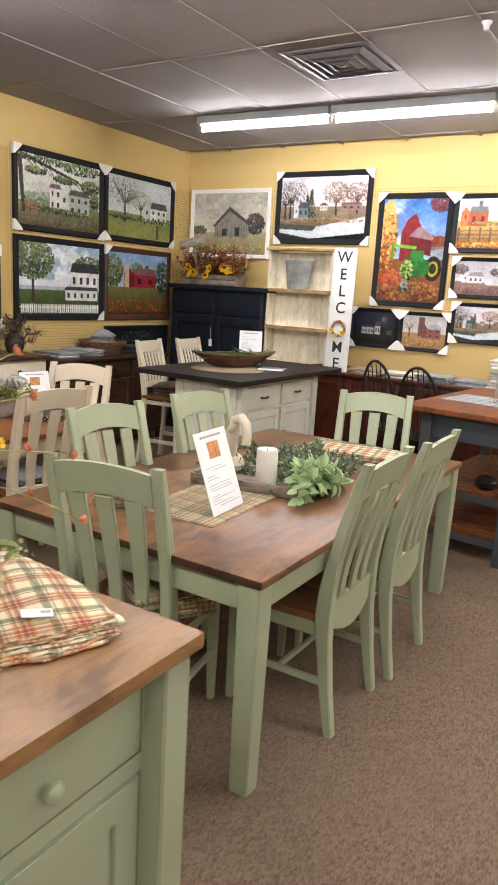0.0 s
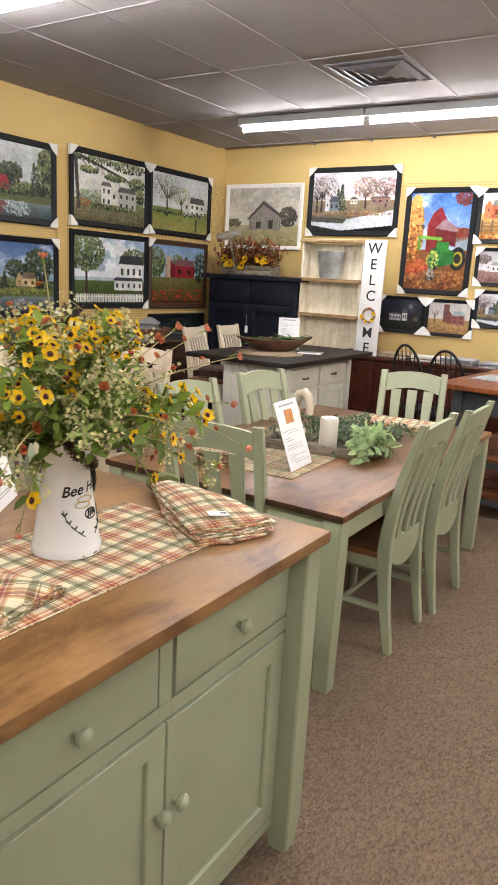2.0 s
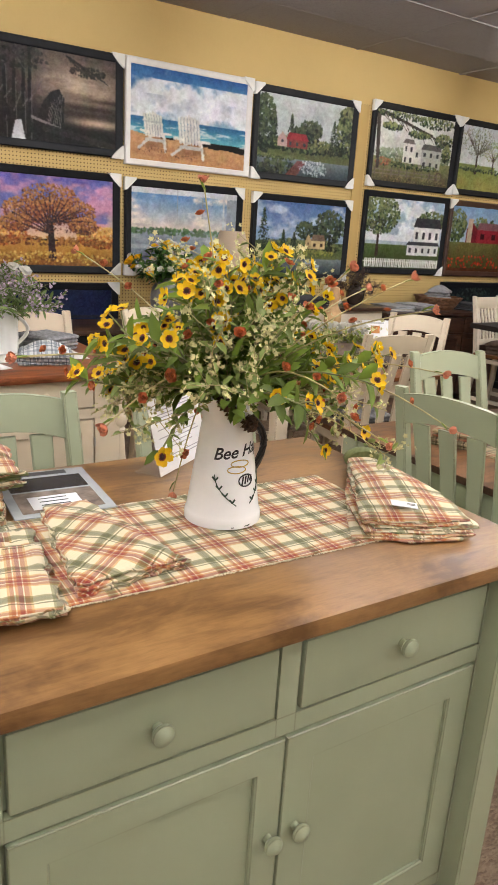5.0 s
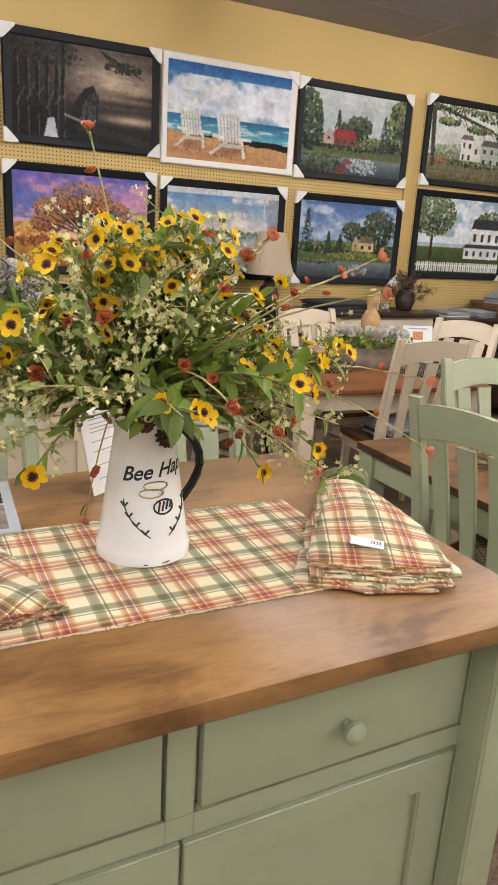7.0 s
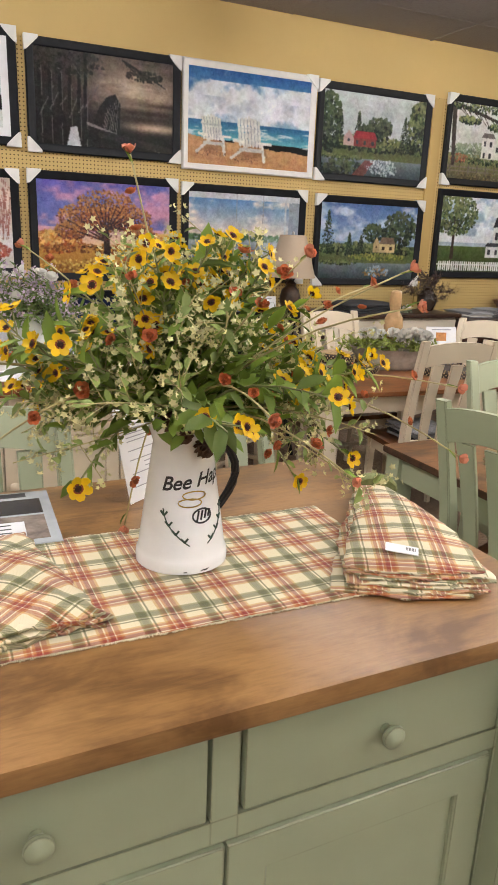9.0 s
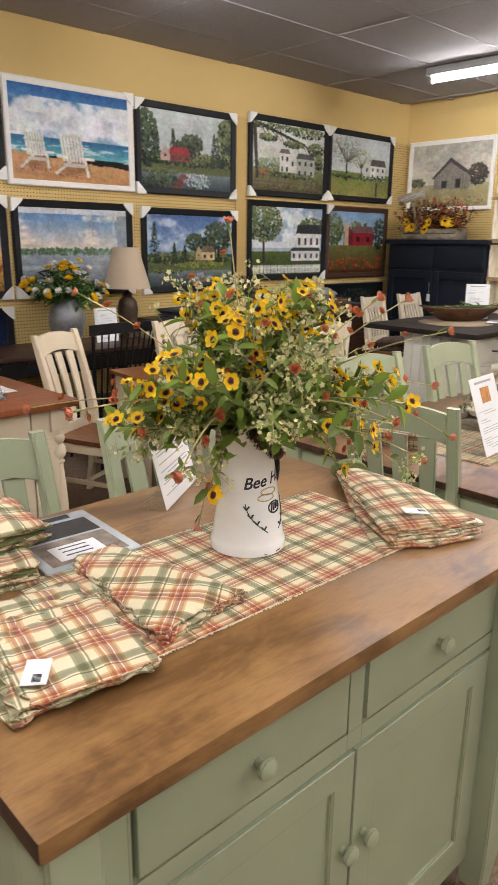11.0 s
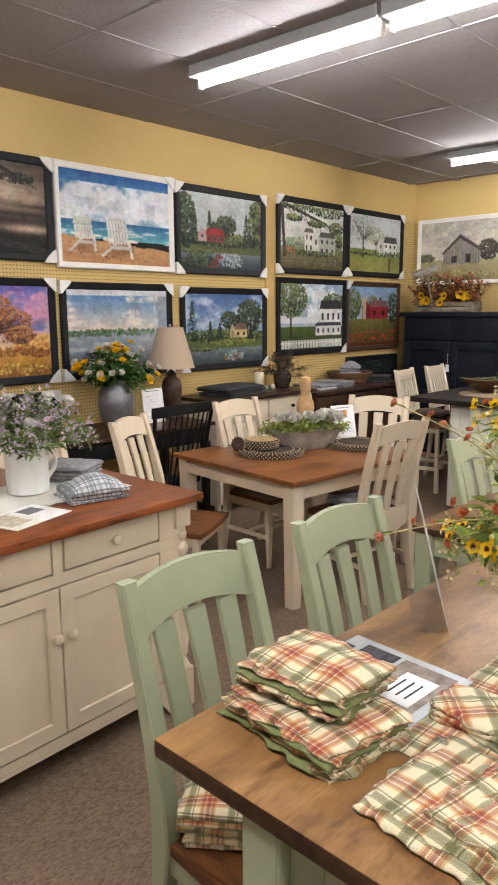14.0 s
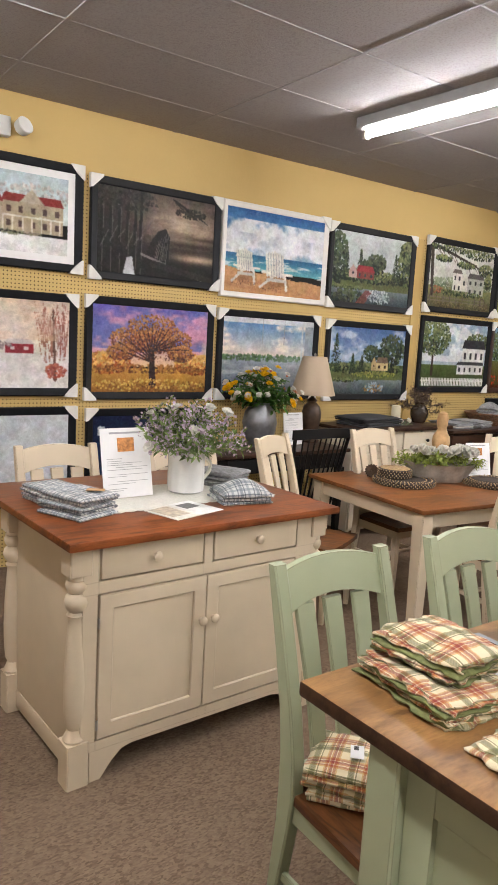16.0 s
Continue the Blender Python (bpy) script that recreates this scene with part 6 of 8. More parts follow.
# ---- big bouquet in the white jug on the green island ----
def jug_and_bouquet():
    jx, jy = -1.115, 0.482
    t = thing("enamel_jug", pose(jx, jy, ZT + 0.004, 0, 0, 4), "white enamel jug lettered with a bee, holding flowers", "jug")
    H = 0.215
    rad = lambda z: 0.079 - 0.030 * (z / H)
    prof = [(0.070, 0.0), (0.079, 0.002), (0.0795, 0.012), (0.0785, 0.020), (0.0775, 0.022)] + [(rad(z), z) for z in (0.03, 0.08, 0.14, 0.20)] + [(0.049, 0.212), (0.060, 0.250), (0.068, 0.262), (0.066, 0.262), (0.057, 0.250), (0.045, 0.212), (0.06, 0.02), (0.01, 0.012)]
    part("body", lathe(bmesh.new(), prof, 40), plain("white_enamel_glaze", (0.92, 0.92, 0.92), 0.22, vary=0.03), t)
    # handle on the far side of the lettering
    bm = bmesh.new()
    tube(bm, arc_pts(lambda s: Vector((-0.02 - 0.0 * s, 0.048 + 0.055 * math.sin(math.pi * s) + 0.02 * (1 - s), 0.06 + 0.17 * s)), 10), 0.008, 8)
    part("handle", bm, BLACK, t, "black metal handle")
    # lettering and wreath wrapped on the cone, facing local +x
    def wrap(s, z, lift=0.0012):
        a = s / rad(z)
        r = rad(z) + lift
        return Vector((r * math.cos(a), r * math.sin(a), z))
    cu = bpy.data.curves.new("words", "FONT")
    cu.body, cu.size, cu.shear, cu.align_x = "Bee Hap", 0.032, 0.35, "CENTER"
    cu.offset = 0.0006
    tmp = new("words", cu)
    dg = bpy.context.evaluated_depsgraph_get()
    me = bpy.data.meshes.new_from_object(tmp.evaluated_get(dg))
    bpy.data.objects.remove(tmp)
    bm = bmesh.new()
    bm.from_mesh(me)
    bmesh.ops.subdivide_edges(bm, edges=[e for e in bm.edges if e.calc_length() > 0.006], cuts=3)
    bmesh.ops.triangulate(bm, faces=bm.faces[:])
    for v in bm.verts:
        v.co = wrap(v.co.x - 0.004, 0.148 + v.co.y + v.co.x * 0.12)
    lt = part("lettering", bm, INK, t, "black script lettering", smooth=False)
    def stroke(bm, pts, r):
        tube(bm, [wrap(a, z, 0.0006) for a, z in pts], r, 5)
    bm = bmesh.new()
    for s in (-1, 1):
        for k in range(2):
            stroke(bm, [(s * 0 - 0.004 + 0.026 * k * 0.3 + 0.02 * math.cos(q) * 1.0 - 0.008, 0.122 + 0.012 * k + 0.007 * math.sin(q)) for q in [6.283 * i / 14 for i in range(15)]], 0.0011)
    part("bee_wing", bm, plain("gold_line", (0.50, 0.33, 0.06), 0.5), t, "gold outlined bee wings")
    bm = bmesh.new()
    stroke(bm, [(0.008 + 0.017 * math.cos(q), 0.099 + 0.012 * math.sin(q)) for q in [6.283 * i / 16 for i in range(17)]], 0.0016)
    for k in range(4):
        stroke(bm, [(-0.002 + 0.007 * k, 0.090 + 0.002 * k), (0.002 + 0.007 * k, 0.108)], 0.0018)
    part("bee_body", bm, INK, t, "black striped bee")
    bm = bmesh.new()
    for s in (-1, 1):
        arc = [(s * (0.058 - 0.042 * (q / 8.0) ** 1.6), 0.112 - 0.062 * (q / 8.0) ** 0.8) for q in range(9)]
        stroke(bm, arc, 0.0011)
        for q in range(1, 9, 2):
            a, z = arc[q]
            for e in (-1, 1):
                stroke(bm, [(a, z), (a + e * 0.006, z + 0.007)], 0.0018)
    part("wreath", bm, plain("wreath_green", (0.03, 0.06, 0.04), 0.6), t, "dark green painted sprigs")
    bm = bmesh.new()
    rs = random.Random(5)
    for k in range(4):
        a = rs.uniform(-0.03, 0.02)
        stroke(bm, [(a, 0.006), (a + 0.006, 0.006 + rs.uniform(-0.002, 0.003))], 0.0012)
    part("chip", bm, INK, t, "small black enamel chips")

    f = thing("bouquet", pose(jx, jy, ZT + 0.265), "bouquet of yellow daisies, rust flowers and cream sprays", "flowers")
    rs = random.Random(21)
    st, pst, lf, dl, bl = (bmesh.new() for _ in range(5))
    o = Vector((0, 0, 0))
    base = Vector((0, 0, -0.16))
    def root(p):
        return [base + Vector((rs.uniform(-0.025, 0.025), rs.uniform(-0.025, 0.025), 0)), Vector((rs.uniform(-0.03, 0.03), rs.uniform(-0.03, 0.03), 0.0))]
    def heading(i, n, lo, hi):
        a = 2.399963 * i + rs.uniform(-0.3, 0.3)
        e = radians(lo + (hi - lo) * ((i * 0.7548777) % 1.0))
        return Vector((math.cos(a) * math.cos(e), math.sin(a) * math.cos(e), math.sin(e)))
    def reach(d):                       # fuller towards the room, shorter behind and beside the napkins
        return (0.72 + 0.35 * math.hypot(d.x, d.y)) * (1 - 0.24 * max(0.0, -0.75 * d.x - 0.66 * d.y)) * (1 - 0.22 * max(0.0, 0.44 * d.x + 0.86 * d.y))
    # leafy daisy stems
    nfl = 0
    for i in range(52):
        d = heading(i, 52, 4, 80)
        if d.x > 0.45:
            d.z += 0.28
            d.normalize()
        flat = math.hypot(d.x, d.y)
        L = rs.uniform(0.26, 0.40) * reach(d)
        pts = stem_path(o + Vector((d.x, d.y, 0)) * 0.02, d, L, 0.16 * flat, rs)
        tube(st, pts, 0.0022, 4, 0.0012)
        leaves_on(lf, pts, 17, 0.047, 0.020, rs, 0.18, 0.97, 0.75)
        for k in range(rs.choice((3, 4, 4, 5, 5))):
            p, dd = on_path(pts, rs.uniform(0.62, 0.99))
            side = Vector((rs.uniform(-1, 1), rs.uniform(-1, 1), rs.uniform(-0.4, 1))).normalized()
            tip = p + (dd + side).normalized() * rs.uniform(0.02, 0.05)
            tube(st, [p, tip], 0.0013, 4)
            put_flower(DAISY, "daisy", f, tip, (Vector((d.x, d.y, 0.3)) + side * 0.7), rs, 0.82)
            nfl += 1
    # cream filler sprays
    for i in range(52):
        d = heading(i + 0.5, 52, -4, 80)
        flat = math.hypot(d.x, d.y)
        L = rs.uniform(0.27, 0.43) * reach(d)
        pts = stem_path(o, d, L, 0.18 * flat, rs)
        tube(pst, pts, 0.0018, 4, 0.0009)
        leaves_on(dl, pts, 9, 0.026, 0.013, rs, 0.2, 1.0, 1.0)
        for k in range(9):
            p, dd = on_path(pts, rs.uniform(0.35, 0.99))
            side = Vector((rs.uniform(-1, 1), rs.uniform(-1, 1), rs.uniform(-0.6, 1))).normalized()
            q = p + (dd * 0.7 + side).normalized() * rs.uniform(0.025, 0.065)
            tube(pst, [p, q], 0.0008, 3)
            for j in range(8):
                bead(bl, q + Vector((rs.gauss(0, 0.008), rs.gauss(0, 0.008), rs.gauss(0, 0.008))), rs.uniform(0.0036, 0.0064), rs)
            leaf(dl, p.lerp(q, 0.5), side, Vector((0, 0, 1)), 0.022, 0.012)
    # long bare stems with rust blooms: far point, bloom places along it
    long_stems = [((0.05, -0.10, 0.385), 0.02), ((0.12, 0.47, 0.04), 0.06), ((0.22, 0.40, -0.05), 0.10), ((-0.06, -0.085, -0.215), 0.13), ((0.05, -0.42, 0.10), 0.05), ((-0.30, -0.20, 0.25), 0.04), ((-0.38, 0.15, 0.16), 0.04), ((0.30, 0.22, 0.20), 0.05), ((0.12, 0.34, 0.24), 0.03), ((0.36, -0.02, 0.08), 0.06), ((-0.10, 0.42, 0.20), 0.04), ((0.2, -0.33, 0.02), 0.08), ((0.33, 0.12, -0.02), 0.05), ((-0.22, -0.36, 0.05), 0.05), ((-0.30, 0.34, 0.0), 0.06), ((0.24, 0.08, 0.26), 0.03)]
    for (x, y, z), sag in long_stems:
        e = Vector((x, y, z))
        pts = [o.lerp(e, k / 8) + Vector((0, 0, sag * 0.7 * math.sin(math.pi * k / 8))) for k in range(9)]
        tube(pst, pts, 0.002, 5, 0.0013)
        d = (pts[-1] - pts[-2]).normalized()
        put_flower(PEACHFL, "rust_flower", f, pts[-1], d, rs, 0.85)
        for tt in (0.62, 0.83):
            p, dd = on_path(pts, tt)
            put_flower(RUSTFL, "rust_flower", f, p + Vector((rs.uniform(-0.012, 0.012), rs.uniform(-0.012, 0.012), 0.008)), dd + Vector((rs.uniform(-1, 1), rs.uniform(-1, 1), 0.6)), rs, rs.uniform(0.55, 0.85))
        for tt in (0.45, 0.95):
            p, dd = on_path(pts, tt)
            leaf(lf, p, dd + Vector((rs.uniform(-.5, .5), rs.uniform(-.5, .5), 0.1)), Vector((0, 0, 1)), 0.03, 0.008)
    for i in range(40):
        d = heading(i, 40, -5, 75)
        p = d * rs.uniform(0.18, 0.33) * (1 - 0.2 * max(0.0, 0.44 * d.x + 0.86 * d.y))
        put_flower(RUSTFL, "rust_flower", f, p, d, rs, 0.62)
    # dense inner leaves
    for i in range(760):
        d = heading(i, 760, -5, 85)
        p = d * rs.uniform(0.03, 0.20)
        leaf(lf, p, d + Vector((rs.uniform(-0.6, 0.6), rs.uniform(-0.6, 0.6), rs.uniform(-0.4, 0.5))), Vector((0, 0, 1)) + d * 0.4, rs.uniform(0.03, 0.055), rs.uniform(0.014, 0.026))
    # hanging sprays in front
    for y, dn in ((0.16, 0.12), (0.26, 0.09), (-0.20, 0.09)):
        pts = [Vector((0.05 + 0.06 * k / 6, y * (0.4 + 0.6 * k / 6), 0.02 - dn * (k / 6) ** 1.5)) for k in range(7)]
        tube(st, pts, 0.0018, 4)
        leaves_on(lf, pts, 6, 0.036, 0.015, rs, 0.3, 1.0, 0.5)
        put_flower(DAISY, "daisy", f, pts[-1] + Vector((0.01, 0, 0)), Vector((1, 0.1, 0.1)), rs)
    stuff_part("stem_mass", st, STEM, f)
    stuff_part("straw_stem_mass", pst, PALESTEM, f, "thin straw-coloured stems")
    stuff_part("foliage", lf, LEAF, f, "dark green pointed leaves")
    stuff_part("spray_leaves", dl, DULLLEAF, f, "small grey-green leaves")
    stuff_part("cream_blossoms", bl, BLOOM, f, "tiny cream blossoms")
    for p in ((0.055, -0.02, -0.02), (0.06, 0.015, -0.045), (0.03, 0.03, -0.01), (0.058, -0.04, 0.0)):
        bm = bmesh.new()
        pine_cone(bm, p, 0.017, (0.8, 0.1, -0.5))
        part("pine_cone", bm, CONE, f, "small brown pine cone")


jug_and_bouquet()

# runner and napkins on the green island
t = thing("table_runner", pose(0, 0, ZT), "harvest plaid woven table runner with frayed ends", "table runner")
cloth_slab("runner_cloth", t, pose(-1.073, 0.43, 0), lambda u, v: ((u - 0.5) * 0.365 + 0.02 * (v - 0.5), (v - 0.5) * 0.80), 0.0008, 0.0042, HARVEST, 3, ruff=0.003, nx=24, ny=50)
bm = bmesh.new()
rs = random.Random(8)
for s in (-1, 1):
    for k in range(290):
        y = -0.40 + 0.80 * k / 290
        x = s * 0.1815 + 0.02 * y / 0.8
        bm_box(bm, *sorted((x, x + s * rs.uniform(0.001, 0.006))), y, y + 0.0016, 0.0006, 0.0022)
fr = stuff_part("fringe", bm, plain("cream_thread", CRM, 0.9), t, "short cream frayed threads")
fr.matrix_basis = pose(-1.073, 0.43, 0)

# gathered fan of napkins with olive ring
t = thing("napkin_bundle", pose(-1.262, 0.985, ZT + 0.0035, 0, 0, -25.5), "fanned harvest plaid napkins gathered in an olive ring", "napkins")
for k in range(6):
    L = 0.462 - 0.006 * k
    def fan(u, v, L=L, k=k):
        x = 0.0 + L * u
        w = 0.052 + 0.178 * math.sin(min(1.0, u * 0.97) * math.pi / 2) ** 1.15
        return x + 0.03 * (0.5 - abs(v - 0.5)) * (u ** 3), (v - 0.5) * w + 0.01 * math.sin(u * 5 + k)
    cloth_slab("napkin", t, pose(0, 0, 0, 0, 0, (-1.5, 1.0, -0.5, 1.5, 0, 0.5)[k]), fan, 0.0055 * k, 0.0055 * k + 0.0066, HARVEST, 40 + k, ruff=0.006, nx=30, ny=20, crown=0.014 if k == 5 else 0.0, turn=3, uvo=(0.03 * k, 0.02 * k))
bm = bmesh.new()
rings = []
for x in (0.004, 0.010, 0.034, 0.040):
    rings.append([Vector((x, (0.046 + 0.004 * (0.008 < x < 0.036)) * math.cos(a), 0.026 + (0.026 + 0.003 * (0.008 < x < 0.036)) * math.sin(a))) for a in [2 * math.pi * i / 16 for i in range(16)]])
loft(bm, rings)
part("napkin_ring", bm, OLIVECLOTH, t, "olive green cloth ring")
tag_on(t, pose(0.392, -0.015, 0.0485, 0, 4, 78), 0.055, 0.032)

# stacks at the west end
t = thing("napkin_stack", pose(-1.380, -0.005, ZT, 0, 0, -8), "two folded stacks of harvest plaid napkins with olive backs", "napkins")
rs = random.Random(6)
for k in range(8):
    cloth_slab("napkin", t, pose(rs.uniform(-0.008, 0.008), rs.uniform(-0.008, 0.008), 0, 0, 0, rs.uniform(-5, 5)), quad_outline(0.25, 0.185), 0.0060 * k, 0.0060 * k + 0.0075, OLIVECLOTH if k in (1, 4, 5) else HARVEST, 60 + k, ruff=0.012, nx=24, ny=20, uvo=(0.04 * k, 0.01 * k))
for k in range(7):
    cloth_slab("napkin", t, pose(-0.035 + rs.uniform(-0.008, 0.008), 0.035 + rs.uniform(-0.008, 0.008), 0, 0, 0, 9 + rs.uniform(-5, 5)), quad_outline(0.21, 0.165), 0.050 + 0.0060 * k, 0.050 + 0.0060 * k + 0.0075, OLIVECLOTH if k in (0, 3, 4) else HARVEST, 70 + k, ruff=0.013, nx=24, ny=20, crown=0.008 if k == 6 else 0, uvo=(0.02 * k, 0.05 * k))

t = thing("napkin_stack", pose(-1.035, -0.02, ZT + 0.0045, 0, 0, -8), "loosely folded harvest plaid napkins with a white tag", "napkins")
for k, (w, l, dx, dy, a) in enumerate(((0.33, 0.23, -0.01, -0.01, 4), (0.32, 0.22, 0.0, 0.0, 2), (0.25, 0.20, 0.045, 0.005, -3), (0.24, 0.19, 0.05, 0.01, -1))):
    cloth_slab("napkin", t, pose(dx, dy, 0, 0, 0, a), quad_outline(w, l), 0.007 * k, 0.007 * k + 0.008, HARVEST, 80 + k, ruff=0.012, nx=26, ny=22, uvo=(0.05 * k, 0.03), turn=2)
tag_on(t, pose(0.105, -0.055, 0.031, 0, 0, -28), 0.062, 0.036)

t = thing("napkin_stack", pose(-1.085, 0.205, ZT + 0.0045, 0, 0, 6), "folded harvest plaid napkin stack lying on the runner", "napkins")
for k in range(3):
    def wedge(u, v, k=k):
        return (-0.17 + 0.33 * u, (v - 0.5) * (0.09 + 0.11 * u) - 0.02 * u)
    cloth_slab("napkin", t, pose(0, 0, 0, 0, 0, (0, 2, -1)[k]), wedge, 0.009 * k, 0.009 * k + 0.010, HARVEST, 90 + k, ruff=0.011, nx=26, ny=18, turn=55, crown=0.006 if k == 2 else 0)

# brochure and sign
t = thing("brochure", pose(-1.385, 0.205, ZT, 0, 0, -3), "glossy furniture brochure with a dark photo cover", "brochure")
part("cover", box(-0.135, 0.135, -0.105, 0.105, 0.0005, 0.006, 0.001), plain("grey_print", (0.42, 0.44, 0.46), 0.25, vary=0.1), t)
part("photo", box(-0.09, -0.01, -0.085, 0.085, 0.006, 0.0065), plain("dark_print", (0.03, 0.03, 0.035), 0.25, vary=0.6, scale=40), t, "dark cover photo")
part("photo", box(0.0, 0.115, -0.085, 0.085, 0.006, 0.0065), plain("brown_print", (0.25, 0.2, 0.17), 0.25, vary=0.4, scale=30), t, "brown cover photo")
part("sticker", box(0.03, 0.10, -0.06, 0.045, 0.0066, 0.0072), PAPER, t, "white address sticker")
bm = bmesh.new()
for k in range(3):
    bm_box(bm, 0.042 + 0.018 * k, 0.046 + 0.018 * k, -0.04, 0.02, 0.0073, 0.0077)
part("print_lines", bm, INK, t, "black print lines")
part("title", box(-0.128, -0.105, -0.07, 0.06, 0.006, 0.0064), INK, t, "dark title bar")
info_sheet(pose(-1.447, 0.565, ZT, 0, 0, 124), 0.24, 0.285, "printed price sheet in a clear acrylic stand", 2, pic=False, lean=14)

# napkins lying on chair seats
t = napkin_stack(pose(-1.74, 0.21, 0.462, 0, 0, 35), 0.27, 0.21, 0.095, 6, HARVEST, "stack of harvest plaid napkins lying on a chair seat", 11, crown=0.022, jitter=0.016)
tag_on(t, pose(-0.02, -0.03, 0.117, 0, 0, 100), 0.06, 0.036)
napkin_stack(pose(-1.50, 1.88, 0.462, 0, 0, 60), 0.30, 0.30, 0.10, 5, HOMESPUN, "folded fringed homespun throws piled on a chair seat", 12)


# ---- on the green table ----
ZG = 0.755
t = thing("table_runner", pose(0, 0, ZG), "tan and brown homespun plaid table runner", "table runner")
cloth_slab("runner_cloth", t, pose(-1.59, 2.88, 0, 0, 0, 3), quad_outline(0.36, 1.80), 0.0008, 0.004, HOMESPUN, 5, ruff=0.003, nx=14, ny=60)
napkin_stack(pose(-1.80, 2.02, ZG, 0, 0, 30), 0.20, 0.18, 0.07, 4, HOMESPUN, "rumpled homespun plaid napkins piled on the table", 13)
info_sheet(pose(-1.427, 2.195, ZG + 0.004, 0, 0, 95), 0.235, 0.32, "printed price sheet with an orange photo on the table", 3, lean=20)

napkin_stack(pose(-1.42, 3.42, ZG, 0, 0, 8), 0.46, 0.26, 0.05, 4, HARVEST, "folded harvest plaid placemats at the table's far end", 14)
t = thing("wooden_tray", pose(-1.55, 2.60, ZG, 0, 0, 12), "weathered grey wooden tray holding the centrepiece", "tray")
GREYWOOD = wood("weathered_grey_wood", (0.30, 0.25, 0.19), (0.13, 0.10, 0.075), 0.75, axis="X")
part("base", box(-0.26, 0.26, -0.13, 0.13, 0.002, 0.016, 0.004), GREYWOOD, t)
for s in (-1, 1):
    part("side", box(-0.26, 0.26, s * 0.135 - 0.008, s * 0.135 + 0.008, 0.004, 0.05, 0.004), GREYWOOD, t)
    part("side", box(s * 0.262 - 0.008, s * 0.262 + 0.008, -0.126, 0.126, 0.004, 0.05, 0.004), GREYWOOD, t)
t = thing("pillar_candle", pose(-1.475, 2.545, ZG + 0.0165), "ivory pillar candle with a hollow top", "candle")
part("wax", lathe(bmesh.new(), [(0.044, 0), (0.046, 0.003), (0.046, 0.165), (0.043, 0.170), (0.036, 0.166), (0.003, 0.158)], 28), plain("ivory_wax", (0.66, 0.61, 0.52), 0.5, vary=0.06), t)
part("wick", lathe(bmesh.new(), [(0.0015, 0.158), (0.0015, 0.174)], 6), INK, t)
t = thing("goose_figurine", pose(-1.74, 2.66, ZG + 0.0165, 0, 0, -20), "cream carved goose figurine with an arched neck", "figurine")
bm = bmesh.new()
tube(bm, [(0, 0, 0.05), (0.0, 0.0, 0.12), (0.005, 0, 0.19), (0.03, 0, 0.245), (0.07, 0, 0.262), (0.105, 0, 0.24), (0.118, 0, 0.195), (0.116, 0, 0.15)], 0.032, 14, 0.019)
lathe(bm, [(0.02, 0.001), (0.07, 0.012), (0.085, 0.04), (0.06, 0.075), (0.02, 0.09)], 18, (-0.02, 0))
part("goose", bm, IVORY, t)

f = thing("greenery", pose(-1.52, 2.66, ZG + 0.05), "pale green leaves, eucalyptus and blue berries in the tray", "plant")
rs = random.Random(77)
lam, eu, bb, stm, sm = (bmesh.new() for _ in range(5))
for i in range(30):
    a = rs.uniform(-1.1, 1.5)
    e = radians(rs.uniform(5, 65))
    d = Vector((math.cos(a) * math.cos(e), math.sin(a) * math.cos(e), math.sin(e)))
    pts = stem_path((0.16, -0.02, 0.0), d, rs.uniform(0.11, 0.22), 0.3, rs)
    tube(stm, pts, 0.002, 4)
    leaves_on(lam, pts, 9, 0.068, 0.038, rs, 0.3, 1.0, 0.9)
for i in range(96):
    a = rs.uniform(0, 6.283)
    d = Vector((math.cos(a), math.sin(a) * 1.3, rs.uniform(0.1, 0.6)))
    pts = stem_path((rs.uniform(-0.24, 0.2), rs.uniform(0.03, 0.46), 0.0), d, rs.uniform(0.14, 0.30), 0.3, rs)
    tube(stm, pts, 0.0016, 4)
    leaves_on(eu, pts, 16, 0.026, 0.019, rs, 0.2, 1.0, 1.0)
    for k in range(3):
        p, _ = on_path(pts, rs.uniform(0.6, 1.0) * 0.99)
        if rs.random() < 0.4:
            lathe(bb, [(0.001, -0.006), (0.006, -0.002), (0.006, 0.002), (0.001, 0.006)], 6, m=Matrix.Translation(p))
        else:
            bead(sm, p, 0.007, rs)
stuff_part("stem_mass", stm, STEM, f)
stuff_part("broad_leaves", lam, LAMBEAR, f, "pale fresh green leaves")
stuff_part("eucalyptus_leaves", eu, EUCA, f, "small grey-green leaves")
stuff_part("berries", bb, plain("blue_berry", (0.03, 0.035, 0.07), 0.5, vary=0.3), f, "dark blue berries")
stuff_part("blossoms", sm, BLOOM, f)


# ---- on the cream island ----
t = thing("table_runner", pose(-3.235, 0.40, ZW, 0, 0, 2), "white runner with a scalloped edge on the cherry top", "table runner")
cloth_slab("runner_cloth", t, pose(0, 0, 0), lambda u, v: ((u - 0.5) * 0.40 + 0.006 * math.sin(v * 120) * (u > 0.5), (v - 0.5) * 0.96), 0.0008, 0.0035, PALECLOTH, 6, ruff=0.002, nx=12, ny=60)
info_sheet(pose(-3.236, 0.232, ZW + 0.004, 0, 0, 92), 0.235, 0.30, "printed price sheet with a small photo on the island", 4, lean=12)
